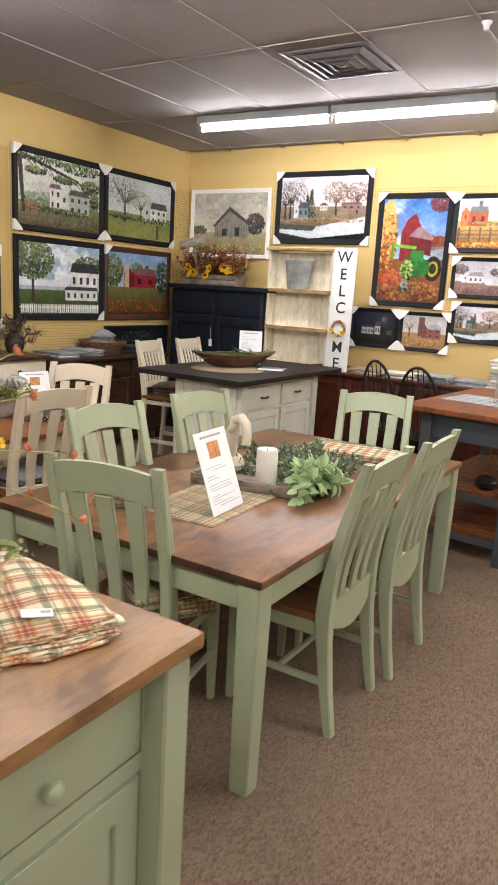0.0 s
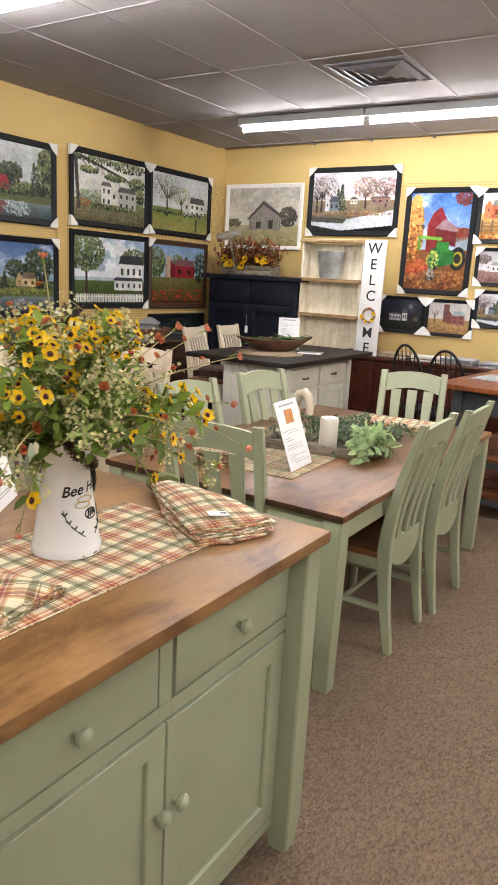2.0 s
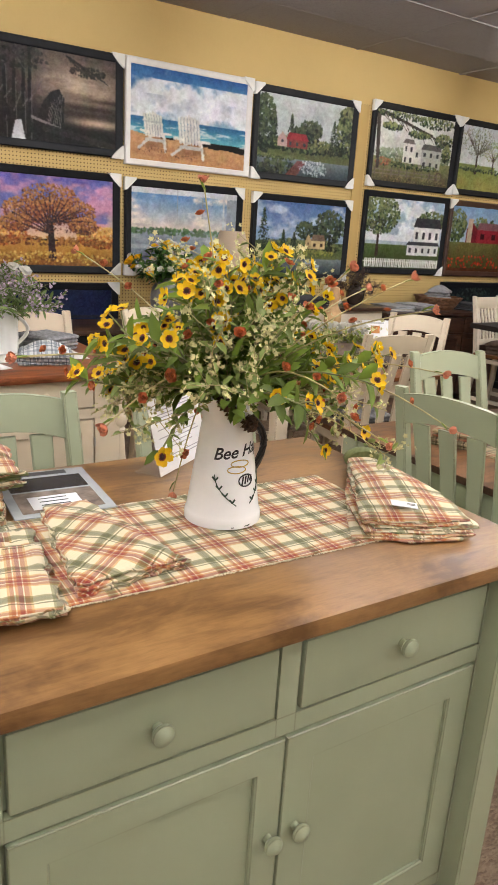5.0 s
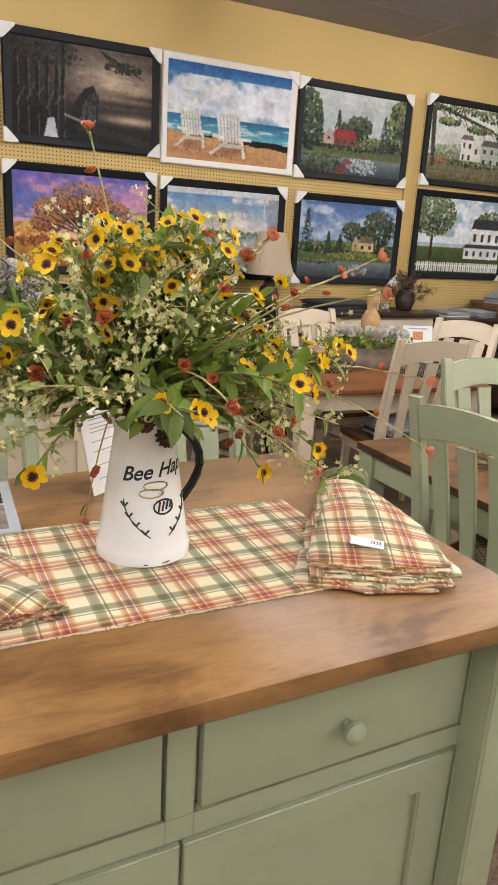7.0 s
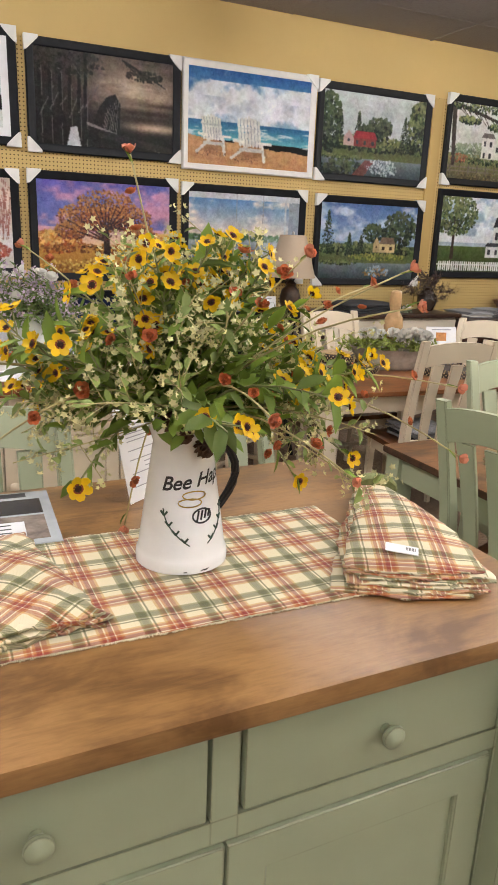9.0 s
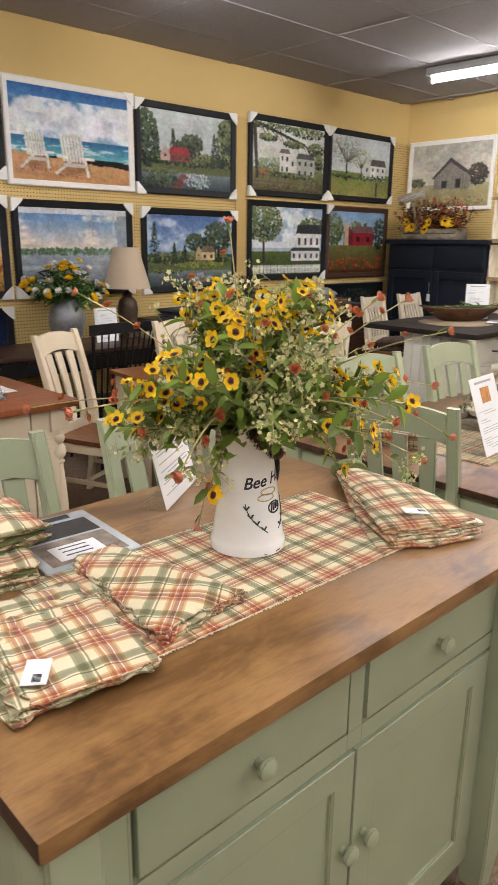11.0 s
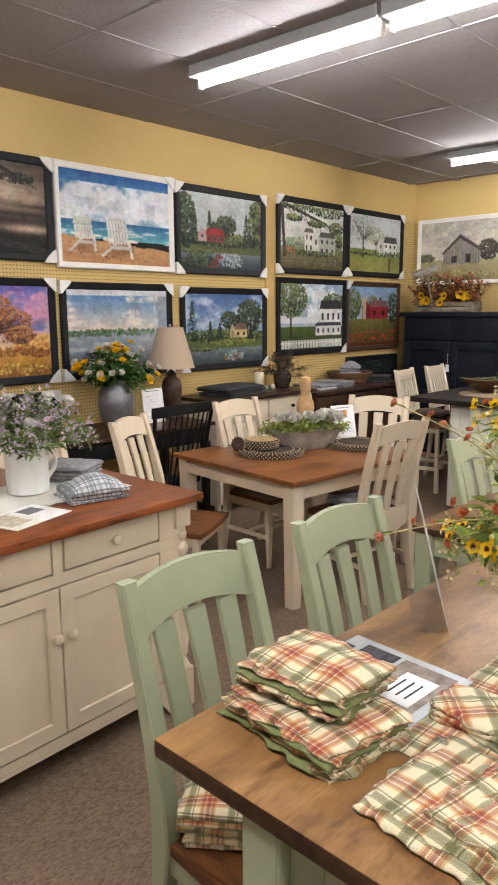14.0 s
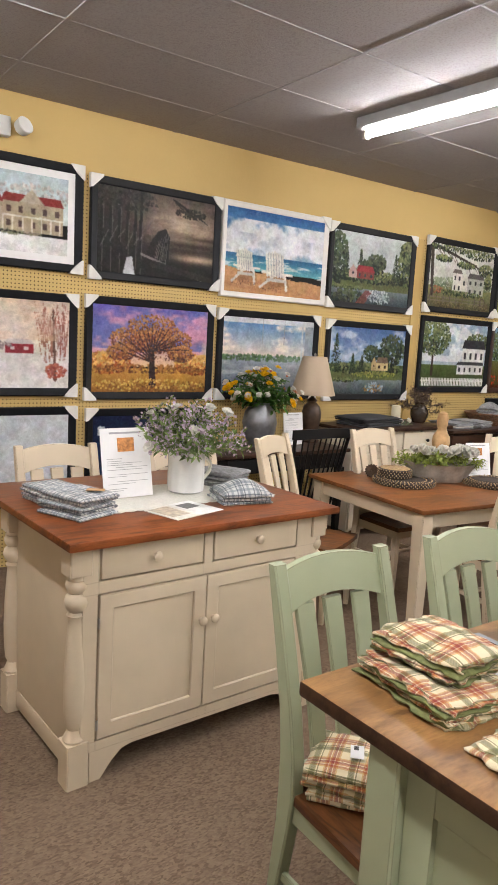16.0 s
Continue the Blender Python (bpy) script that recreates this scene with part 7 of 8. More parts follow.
# ribbed white pitcher with lavender
px, py = -3.275, 0.535
t = thing("ceramic_pitcher", pose(px, py, ZW + 0.004), "ribbed white ceramic pitcher holding lavender stems", "pitcher")
bm = bmesh.new()
rings = []
for r, z in ((0.075, 0.0), (0.083, 0.006), (0.084, 0.06), (0.083, 0.13), (0.086, 0.20), (0.090, 0.212), (0.086, 0.212), (0.078, 0.20), (0.076, 0.02), (0.01, 0.012)):
    rings.append([Vector(((r + 0.002 * math.cos(14 * a) * (0.02 < z < 0.2)) * math.cos(a), (r + 0.002 * math.cos(14 * a) * (0.02 < z < 0.2)) * math.sin(a), z)) for a in [2 * math.pi * i / 56 for i in range(56)]])
loft(bm, rings)
part("body", bm, plain("white_glaze", (0.78, 0.78, 0.76), 0.25, vary=0.04), t)
bm = bmesh.new()
tube(bm, arc_pts(lambda s: Vector((0.0, 0.082 + 0.05 * math.sin(math.pi * s), 0.04 + 0.13 * s)), 9), 0.009, 8)
part("handle", bm, WHITEP, t)


def wild_bunch(m, label, seed, n, L, spread, leaf_mat, bloom_mat, fl=None, nfl=0, bead_r=0.008, leafs=(10, 0.05, 0.016), beads=8, clump=0.012, hi=80, lo=10, stemmat=None):
    """A loose bunch rising from its origin."""
    f = thing("flower_bunch", m, label, "flowers")
    rs = random.Random(seed)
    st, lf, bl = bmesh.new(), bmesh.new(), bmesh.new()
    tips = []
    for i in range(n):
        a = 2.399963 * i + rs.uniform(-0.4, 0.4)
        e = radians(lo + (hi - lo) * ((i * 0.7548777) % 1))
        d = Vector((math.cos(a) * math.cos(e) * spread, math.sin(a) * math.cos(e) * spread, math.sin(e)))
        pts = stem_path((rs.uniform(-0.02, 0.02), rs.uniform(-0.02, 0.02), -0.06), d, rs.uniform(0.7, 1.1) * L, 0.15, rs)
        tube(st, pts, 0.0017, 4, 0.001)
        leaves_on(lf, pts, leafs[0], leafs[1], leafs[2], rs, 0.25, 0.95, 0.8)
        tips.append((pts[-1], d))
        for k in range(beads):
            p, dd = on_path(pts, rs.uniform(0.62, 0.995))
            bead(bl, p + Vector((rs.gauss(0, clump), rs.gauss(0, clump), rs.gauss(0, clump))), bead_r * rs.uniform(0.7, 1.3), rs)
    for me, nm, cnt in (fl or ()):
        for k in range(cnt):
            p, d = tips[rs.randrange(len(tips))]
            put_flower(me, nm, f, p + Vector((rs.gauss(0, 0.012), rs.gauss(0, 0.012), rs.gauss(0, 0.012))), d + Vector((0.3, rs.uniform(-.4, .4), 0.3)), rs)
    stuff_part("stem_mass", st, stemmat or STEM, f)
    stuff_part("foliage", lf, leaf_mat, f)
    if beads:
        stuff_part("blossoms", bl, bloom_mat, f)
    else:
        bl.free()
    return f


wild_bunch(pose(px, py, ZW + 0.21), "lavender and white wild flowers in the white pitcher", 31, 84, 0.35, 1.1, leafy("sage_leaf", (0.15, 0.22, 0.06), 0.45), LAVENDER, [(WHITEFL, "white_flower", 12)], bead_r=0.009, beads=12, clump=0.013, leafs=(11, 0.046, 0.014), lo=20)
napkin_stack(pose(-3.11, -0.05, ZW, 0, 0, 20), 0.24, 0.20, 0.085, 5, GREYPLAID, "stack of grey and white plaid napkins on the island", 15)
napkin_stack(pose(-3.33, -0.07, ZW, 0, 0, 10), 0.20, 0.17, 0.07, 4, GREYPLAID, "folded grey plaid napkins behind another stack", 16)
t = thing("kraft_label", pose(-3.06, 0.0, ZW + 0.095, 0, 0, 60), "small kraft paper label lying on grey napkins", "label")
part("card", box(-0.035, 0.035, -0.02, 0.02, 0, 0.0015), plain("kraft_paper", (0.42, 0.25, 0.11), 0.8), t)
napkin_stack(pose(-3.03, 0.67, ZW, 0, 0, 75), 0.23, 0.20, 0.05, 3, GREYPLAID, "grey plaid cloth folded in a dome on the island", 17, crown=0.05)
napkin_stack(pose(-3.36, 0.78, ZW, 0, 0, 30), 0.22, 0.20, 0.075, 4, GREYMIX, "grey patterned napkins stacked behind the pitcher", 18)
t = thing("brochure", pose(-2.965, 0.345, ZW, 0, 0, 16), "open white brochure lying on the cherry top", "brochure")
part("page", box(-0.10, 0.10, -0.135, 0.0, 0.0005, 0.004, 0.001), plain("cream_page", (0.68, 0.66, 0.60), 0.35), t)
part("page", box(-0.10, 0.10, 0.0015, 0.135, 0.0005, 0.004, 0.001), plain("white_page", (0.74, 0.74, 0.72), 0.35), t)
part("photo", box(-0.07, 0.0, 0.02, 0.10, 0.004, 0.0045), plain("dark_photo", (0.06, 0.06, 0.06), 0.3, vary=0.6, scale=50), t)
part("photo", box(-0.08, 0.06, -0.12, -0.02, 0.004, 0.0045), plain("tan_photo", (0.45, 0.38, 0.28), 0.3, vary=0.4, scale=40), t)

# ---- on the cream table ----
STRAW = plain("woven_straw", (0.045, 0.032, 0.024), 0.9, vary=0.6, scale=90, bmp=0.8)
TANSTRAW = plain("tan_braid", (0.42, 0.30, 0.17), 0.9, vary=0.4, scale=60, bmp=0.5)
def ball(bm, p, r):
    """A small faceted knob."""
    vs = [bm.verts.new(p + Vector(d) * r) for d in ((1, 0, 0), (0, 1, 0), (-1, 0, 0), (0, -1, 0), (0, 0, 1), (0, 0, -1))]
    for i in range(4):
        bm.faces.new((vs[i], vs[(i + 1) % 4], vs[4]))
        bm.faces.new((vs[(i + 1) % 4], vs[i], vs[5]))
def placemat(m, r, n, label):
    t = thing("placemat_stack", m, label, "placemat")
    for k in range(n):
        bm = bmesh.new()
        seg = 56
        for q in range(4):
            rr = r * (1 - 0.18 * q)
            pts = [Vector((rr * math.cos(a) * (1 + 0.012 * math.sin(a * 28)), rr * math.sin(a) * (1 + 0.012 * math.sin(a * 28)), 0.006 + 0.011 * k + 0.001 * math.sin(a * 28))) for a in [2 * math.pi * i / seg for i in range(seg + 1)]]
            tube(bm, pts, 0.006, 5)
        lathe(bm, [(0.005, 0.002 + 0.011 * k), (r * 0.98, 0.002 + 0.011 * k), (r * 0.98, 0.009 + 0.011 * k), (0.005, 0.010 + 0.011 * k)], 40)
        mat_ob = part("placemat", bm, STRAW, t)
        kb = bmesh.new()
        for i in range(46):
            a = 2 * math.pi * (i + 0.5 * (k % 2)) / 46
            for rr, dz in ((r + 0.004, 0.007), (r * 0.91, 0.0115), (r * 0.73, 0.0115)):
                ball(kb, Vector((rr * math.cos(a), rr * math.sin(a), dz + 0.011 * k)), 0.0062)
        part("braid", kb, TANSTRAW, mat_ob, "tan straw braid stitches")
    return t
placemat(pose(-3.65, 2.45, 0.75), 0.20, 3, "stacked round braided placemats in brown and black")
placemat(pose(-3.38, 3.02, 0.75), 0.19, 3, "round braided placemats stacked on the table")
t = thing("woven_coaster", pose(-3.71, 2.42, 0.786), "round tan woven basket lid on the placemats", "basket")
bm = lathe(bmesh.new(), [(0.10, 0.0), (0.110, 0.008), (0.112, 0.05), (0.100, 0.058)], 28)
part("basket_side", bm, STRAW, t, "dark braided straw side")
bm = bmesh.new()
for q in range(4):
    for i in range(30):
        a = 2 * math.pi * (i + 0.5 * (q % 2)) / 30
        ball(bm, Vector((0.112 * math.cos(a), 0.112 * math.sin(a), 0.010 + 0.013 * q)), 0.0058)
part("braid", bm, TANSTRAW, t, "tan straw braid stitches")
part("lid", lathe(bmesh.new(), [(0.102, 0.052), (0.10, 0.060), (0.06, 0.064), (0.01, 0.064)], 28), plain("tan_straw", (0.36, 0.24, 0.12), 0.9, vary=0.4, scale=60, bmp=0.6), t)
t = thing("pine_cone", pose(-3.90, 2.40, 0.79), "large brown pine cone lying on the table", "pine cone")
bm = bmesh.new()
pine_cone(bm, (0, 0, 0), 0.045, (0.6, -0.8, 0.1))
part("cone", bm, CONE, t)
# galvanised boat bowl with cotton
t = thing("galvanised_bowl", pose(-3.62, 2.76, 0.75, 0, 0, 62), "grey galvanised oval bowl filled with cotton and greenery", "bowl")
bm = bmesh.new()
rings = []
for k, (a, b, z) in enumerate(((0.17, 0.085, 0.0), (0.185, 0.095, 0.01), (0.225, 0.12, 0.07), (0.265, 0.145, 0.125), (0.272, 0.15, 0.128), (0.262, 0.142, 0.122), (0.22, 0.115, 0.07), (0.16, 0.08, 0.014), (0.02, 0.01, 0.012))):
    rings.append([Vector((a * math.cos(q), b * math.sin(q), z + (0.018 * math.cos(q) ** 4 if k in (3, 4, 5) else 0))) for q in [2 * math.pi * i / 40 for i in range(40)]])
loft(bm, rings)
part("bowl", bm, plain("galvanised_grey", (0.40, 0.36, 0.31), 0.6, 0.2, 0.35, 14), t)
f = thing("cotton_greenery", pose(-3.62, 2.76, 0.86, 0, 0, 62), "white cotton bolls and pale greenery in the bowl", "plant")
rs = random.Random(9)
lf, st = bmesh.new(), bmesh.new()
for i in range(90):
    x = rs.uniform(-0.22, 0.22)
    d = Vector((x * 3 + rs.uniform(-0.5, 0.5), rs.uniform(-0.8, 0.8), rs.uniform(0.3, 1)))
    pts = stem_path((x, rs.uniform(-0.06, 0.06), 0), d, rs.uniform(0.08, 0.17), 0.3, rs)
    tube(st, pts, 0.0015, 4)
    leaves_on(lf, pts, 9, 0.03, 0.017, rs, 0.2, 1.0, 0.9)
stuff_part("stem_mass", st, STEM, f)
stuff_part("foliage", lf, leafy("yellow_green_leaf", (0.30, 0.36, 0.07), 0.3), f)
for k in range(17):
    put_flower(COTTON, "cotton_boll", f, Vector((rs.uniform(-0.2, 0.2), rs.uniform(-0.09, 0.09), rs.uniform(0.055, 0.115))), Vector((rs.uniform(-.4, .4), rs.uniform(-.4, .4), 1)), rs, 1.25)
t = thing("wooden_figurine", pose(-3.635, 2.77, 0.763), "plain carved pale wooden figurine standing in the bowl", "figurine")
part("figure", lathe(bmesh.new(), [(0.034, 0.0), (0.036, 0.01), (0.036, 0.14), (0.050, 0.19), (0.060, 0.25), (0.056, 0.295), (0.034, 0.33), (0.029, 0.345), (0.036, 0.375), (0.038, 0.42), (0.030, 0.452), (0.008, 0.465)], 18), plain("pale_carved_wood", (0.42, 0.26, 0.12), 0.6, vary=0.25), t)
info_sheet(pose(-3.52, 3.08, 0.75, 0, 0, 75), 0.2, 0.26, "printed price sheet with a photo on the cream table", 5, lean=12)
napkin_stack(pose(-3.06, 2.60, 0.462, 0, 0, 0), 0.30, 0.26, 0.08, 4, GREYMIX, "dark mottled throws folded on a chair seat", 19, mat2=GREYCLOTH)

# ---- along the west wall ----
def wall_cabinet(m, w, d, h, body, top, label, bays, pull=None, name="sideboard", draw=0.15, kn=None, topt=0.03):
    """Cabinet against a wall, front along local +x, w along y; origin at the floor, middle of its back."""
    t = thing(name, m, label, "sideboard")
    part("top", box(-0.0, d + 0.03, -w / 2 - 0.02, w / 2 + 0.02, h - topt, h, 0.006), top, t)
    part("carcass", box(0.005, d - 0.02, -w / 2, w / 2, 0.07, h - topt - 0.001, 0.002), body, t)
    for sx in (0.03, d - 0.04):
        for sy in (-w / 2 + 0.025, w / 2 - 0.025):
            bm = bmesh.new()
            bar(bm, [(sx, sy, 0), (sx, sy, 0.069)], (1, 0, 0), (0, 1, 0), [(0.022, 0.022)] * 2)
            part("foot", bm, body, t)
    bw = w / bays
    for k in range(bays):
        y0, y1 = -w / 2 + k * bw + 0.012, -w / 2 + (k + 1) * bw - 0.012
        dd = drawer(t, d, y0, y1, h - topt - 0.02 - draw, h - topt - 0.02, body, kn=False)
        if kn is not None:
            knob(dd, d, (y0 + y1) / 2, h - topt - 0.02 - draw / 2, kn, 0.016)
        p = panel_door(t, d, y0, y1, 0.09, h - topt - 0.035 - draw, body, 0.05)
        if kn is not None:
            knob(p, d, y1 - 0.03 if k % 2 == 0 else y0 + 0.03, (h - draw) * 0.6, kn, 0.015)
    return t


wall_cabinet(pose(WX + 0.05, 3.62, 0), 1.22, 0.50, 0.95, IVORY, DARKWOOD, "ivory painted sideboard with a dark wood top", 2, kn=BLACK)
wall_cabinet(pose(WX + 0.05, 5.06, 0), 1.55, 0.50, 0.90, DARKWOOD, DARKWOOD, "dark walnut sideboard against the wall", 3, kn=BLACK)
# dark desk
t = thing("writing_desk", pose(WX + 0.05, 2.05, 0), "black painted desk with a dark wood top", "desk")
part("top", box(0.0, 0.62, -0.82, 0.82, 0.785, 0.815, 0.006), DARKWOOD, t)
part("apron", box(0.04, 0.58, -0.78, 0.78, 0.66, 0.784, 0.004), BLACK, t)
for y in (-0.76, 0.76):
    for x in (0.06, 0.56):
        bm = bmesh.new()
        bar(bm, [(x, y, 0), (x, y, 0.659)], (1, 0, 0), (0, 1, 0), [(0.022, 0.022), (0.032, 0.032)])
        part("leg", bm, BLACK, t)
part("drawer_front", box(0.582, 0.596, -0.36, 0.36, 0.675, 0.772, 0.004), BLACK, t)

# vase with dried stems, candle and white flowers on the ivory sideboard
t = thing("stoneware_vase", pose(-4.98, 4.10, 0.95), "dark brown glazed stoneware vase with dried stems", "vase")
part("vase", lathe(bmesh.new(), [(0.05, 0.0), (0.06, 0.006), (0.085, 0.07), (0.082, 0.12), (0.05, 0.165), (0.042, 0.178), (0.048, 0.19), (0.042, 0.19), (0.035, 0.175), (0.07, 0.1), (0.01, 0.02)], 26), plain("brown_glaze", (0.045, 0.03, 0.022), 0.25, vary=0.5, scale=12), t)
wild_bunch(pose(-4.98, 4.10, 1.13), "dried brown stems and seed heads in the vase", 33, 50, 0.29, 1.1, DRIED, leafy("seed_head", (0.10, 0.06, 0.06), 0.5), bead_r=0.008, beads=9, leafs=(9, 0.04, 0.009), stemmat=CONE)
t = thing("pillar_candle", pose(-4.98, 3.78, 0.95), "ivory pillar candle among white flowers", "candle")
part("wax", lathe(bmesh.new(), [(0.04, 0), (0.042, 0.003), (0.042, 0.16), (0.038, 0.165), (0.003, 0.155)], 22), plain("cream_wax", (0.66, 0.58, 0.42), 0.5, vary=0.06), t)
wild_bunch(pose(-4.93, 3.82, 0.99), "white silk flowers round a candle", 34, 18, 0.16, 1.6, EUCA, WHITEP, [(WHITEFL, "white_flower", 8)], beads=0, lo=-10, hi=50, leafs=(7, 0.04, 0.02))
napkin_stack(pose(-4.95, 3.40, 0.95, 0, 0, 8), 0.34, 0.52, 0.075, 4, GREYCLOTH, "charcoal throws folded in a low pile", 20, crown=0.02)
# table lamp
t = thing("table_lamp", pose(-5.0, 2.77, 0.815), "table lamp with a dark turned base and beige shade", "lamp")
part("base", lathe(bmesh.new(), [(0.075, 0.0), (0.08, 0.012), (0.065, 0.03), (0.05, 0.04), (0.062, 0.08), (0.078, 0.17), (0.084, 0.24), (0.070, 0.30), (0.035, 0.335), (0.045, 0.35), (0.03, 0.365), (0.014, 0.38), (0.012, 0.45)], 26), plain("dark_bronze", (0.06, 0.035, 0.022), 0.4, 0.2, 0.5, 18), t)
bm = bmesh.new()
rings = []
for r, z in ((0.188, 0.40), (0.180, 0.43), (0.138, 0.58), (0.100, 0.715), (0.096, 0.715), (0.134, 0.58), (0.176, 0.43), (0.184, 0.40)):
    rings.append([Vector((r * math.cos(a), r * math.sin(a), z)) for a in [2 * math.pi * i / 36 for i in range(36)]])
loft(bm, rings, cap=False)
part("shade", bm, plain("beige_shade", (0.46, 0.36, 0.26), 0.85, vary=0.05, scale=200), t, "plain beige fabric shade")
part("finial", lathe(bmesh.new(), [(0.004, 0.45), (0.004, 0.71), (0.01, 0.72), (0.01, 0.735), (0.002, 0.745)], 10), CHROME, t)
# galvanised vase with yellow flowers, on the desk
t = thing("metal_vase", pose(-4.93, 2.18, 0.815), "grey galvanised metal vase of garden flowers", "vase")
part("vase", lathe(bmesh.new(), [(0.075, 0.0), (0.08, 0.006), (0.12, 0.09), (0.137, 0.19), (0.12, 0.27), (0.078, 0.33), (0.082, 0.345), (0.076, 0.345), (0.068, 0.33), (0.09, 0.2), (0.01, 0.02)], 28), plain("galvanised_zinc", (0.23, 0.235, 0.25), 0.42, 0.6, 0.3, 10), t)
wild_bunch(pose(-4.93, 2.18, 1.14), "yellow and cream garden flowers with green leaves", 35, 64, 0.38, 1.05, leafy("bright_leaf", (0.07, 0.17, 0.03), 0.45), WHITEP, [(YELLOWFL, "yellow_flower", 46), (WHITEFL, "white_flower", 52), (PEACHFL, "peach_flower", 16)], beads=5, leafs=(12, 0.07, 0.026), lo=28, hi=88)
t = info_sheet(pose(-4.88, 2.50, 0.815, 0, 0, 90), 0.2, 0.26, "printed price sheet on the dark desk", 6, pic=False, lean=8)
# basket with napkins, pile of cloths on the walnut sideboard
t = thing("wicker_basket", pose(-5.0, 5.20, 0.90), "low brown wicker basket holding folded cloths", "basket")
bm = bmesh.new()
for k in range(9):
    r, z = 0.12 + 0.008 * k, 0.008 + 0.014 * k
    tube(bm, [Vector((1.25 * (r + 0.004 * math.sin(a * 18 + math.pi * k)) * math.sin(a), (r + 0.004 * math.sin(a * 18 + math.pi * k)) * 1.25 * math.cos(a), z)) for a in [2 * math.pi * i / 72 for i in range(73)]], 0.008, 5)
lathe(bm, [(0.01, 0.001), (0.14, 0.001), (0.14, 0.01), (0.01, 0.01)], 24)
part("basket", bm, plain("brown_wicker", (0.16, 0.075, 0.035), 0.7, vary=0.5, scale=40, bmp=0.5), t)
napkin_stack(pose(-5.0, 5.20, 1.0, 0, 0, 30), 0.20, 0.20, 0.09, 3, GREYMIX, "grey cloths stuffed in a wicker basket", 22, crown=0.05)
for k, (y, mt, lb) in enumerate(((4.55, GREYMIX, "grey placemats piled on the dark sideboard"), (4.86, GREYMIX, "grey woven napkins in a low pile"), (5.56, GREYCLOTH, "dark folded cloth on the sideboard"))):
    napkin_stack(pose(-4.95, y, 0.90, 0, 0, 12 * k), 0.34, 0.26, 0.05 + 0.01 * k, 4, mt, lb, 24 + k, mat2=PALECLOTH if k == 0 else None)


# black spindle chair at the desk, and hoop-back chairs
def spindle_chair(name, m, label, hoop=False, group=""):
    t = thing(name, m, label, "chair", group)
    bm = bmesh.new()
    n = 28
    rings = []
    for r, z in ((0.80, 0.425), (1.0, 0.432), (1.0, 0.452), (0.92, 0.458), (0.3, 0.45), (0.02, 0.448)):
        rings.append([Vector((0.235 * r * math.cos(a) * (1.0 + 0.08 * math.sin(a)), 0.215 * r * math.sin(a), z)) for a in [2 * math.pi * i / n for i in range(n)]])
    loft(bm, rings)
    part("seat", bm, BLACK, t)
    for sx in (-1, 1):
        for sy, dy in ((1, 0.05), (-1, -0.07)):
            bm = bmesh.new()
            a, b = Vector((sx * 0.15, sy * 0.13, 0.432)), Vector((sx * 0.215, sy * 0.16 + dy, 0.0))
            tube(bm, [a, a.lerp(b, 0.3), a.lerp(b, 0.5), a.lerp(b, 0.7), b], 0.018, 10, 0.012)
            part("leg", bm, BLACK, t)
        bm = bmesh.new()
        tube(bm, [(sx * 0.183, 0.155, 0.2), (sx * 0.183, -0.17, 0.2)], 0.009, 8)
        part("stretcher", bm, BLACK, t)
    bm = bmesh.new()
    tube(bm, [(-0.183, -0.01, 0.2), (0.183, -0.01, 0.2)], 0.009, 8)
    part("stretcher", bm, BLACK, t)
    if hoop:
        arch = [Vector((0.205 * math.cos(a), -0.17 - 0.13 * max(0, math.sin(a)) ** 0.9, 0.455 + 0.61 * max(0, math.sin(a)) ** 0.75)) for a in [math.pi * i / 22 for i in range(23)]]
        bm = bmesh.new()
        tube(bm, arch, 0.0125, 8)
        part("hoop", bm, BLACK, t)
        for k in range(7):
            x = -0.15 + 0.05 * k
            sn = math.sqrt(max(0, 1 - (x / 0.205) ** 2))
            bm = bmesh.new()
            tube(bm, [(x * 0.75, -0.17, 0.452), (x, -0.17 - 0.13 * sn ** 0.9, 0.455 + 0.61 * sn ** 0.75)], 0.007, 6, 0.005)
            part("spindle", bm, BLACK, t)
    else:
        for sx in (-1, 1):
            bm = bmesh.new()
            tube(bm, [(sx * 0.20, -0.16, 0.45), (sx * 0.235, -0.215, 0.75), (sx * 0.26, -0.27, 1.03)], 0.014, 8)
            part("back_post", bm, BLACK, t)
        bm = bmesh.new()
        rings = []
        for i in range(11):
            x = -0.285 + 0.57 * i / 10
            c = -0.27 - 0.05 * (1 - (x / 0.285) ** 2)
            rings.append([Vector((x, c + d, z + 0.012 * (1 - (x / 0.285) ** 2))) for d, z in ((0.01, 0.965), (0.008, 1.035), (-0.008, 1.035), (-0.01, 0.965))])
        loft(bm, rings)
        part("crest_rail", bm, BLACK, t)
        for k in range(9):
            x = -0.20 + 0.05 * k
            bm = bmesh.new()
            tube(bm, [(x * 0.8, -0.17, 0.45), (x, -0.26 - 0.04 * (1 - (x / 0.285) ** 2), 0.97)], 0.008, 6, 0.006)
            part("spindle", bm, BLACK, t)
    return t


spindle_chair("windsor_chair", pose(-4.53, 2.26, 0, 0, 0, 90), "black spindle-back chair drawn up to the desk")
spindle_chair("windsor_chair", pose(-2.22, 6.05, 0, 0, 0, -20), "black hoop-back windsor chair before the cherry buffet", True, "windsor chairs")
spindle_chair("windsor_chair", pose(-1.83, 5.86, 0, 0, 0, -8), "black hoop-back windsor chair beside the slatted cart", True, "windsor chairs")

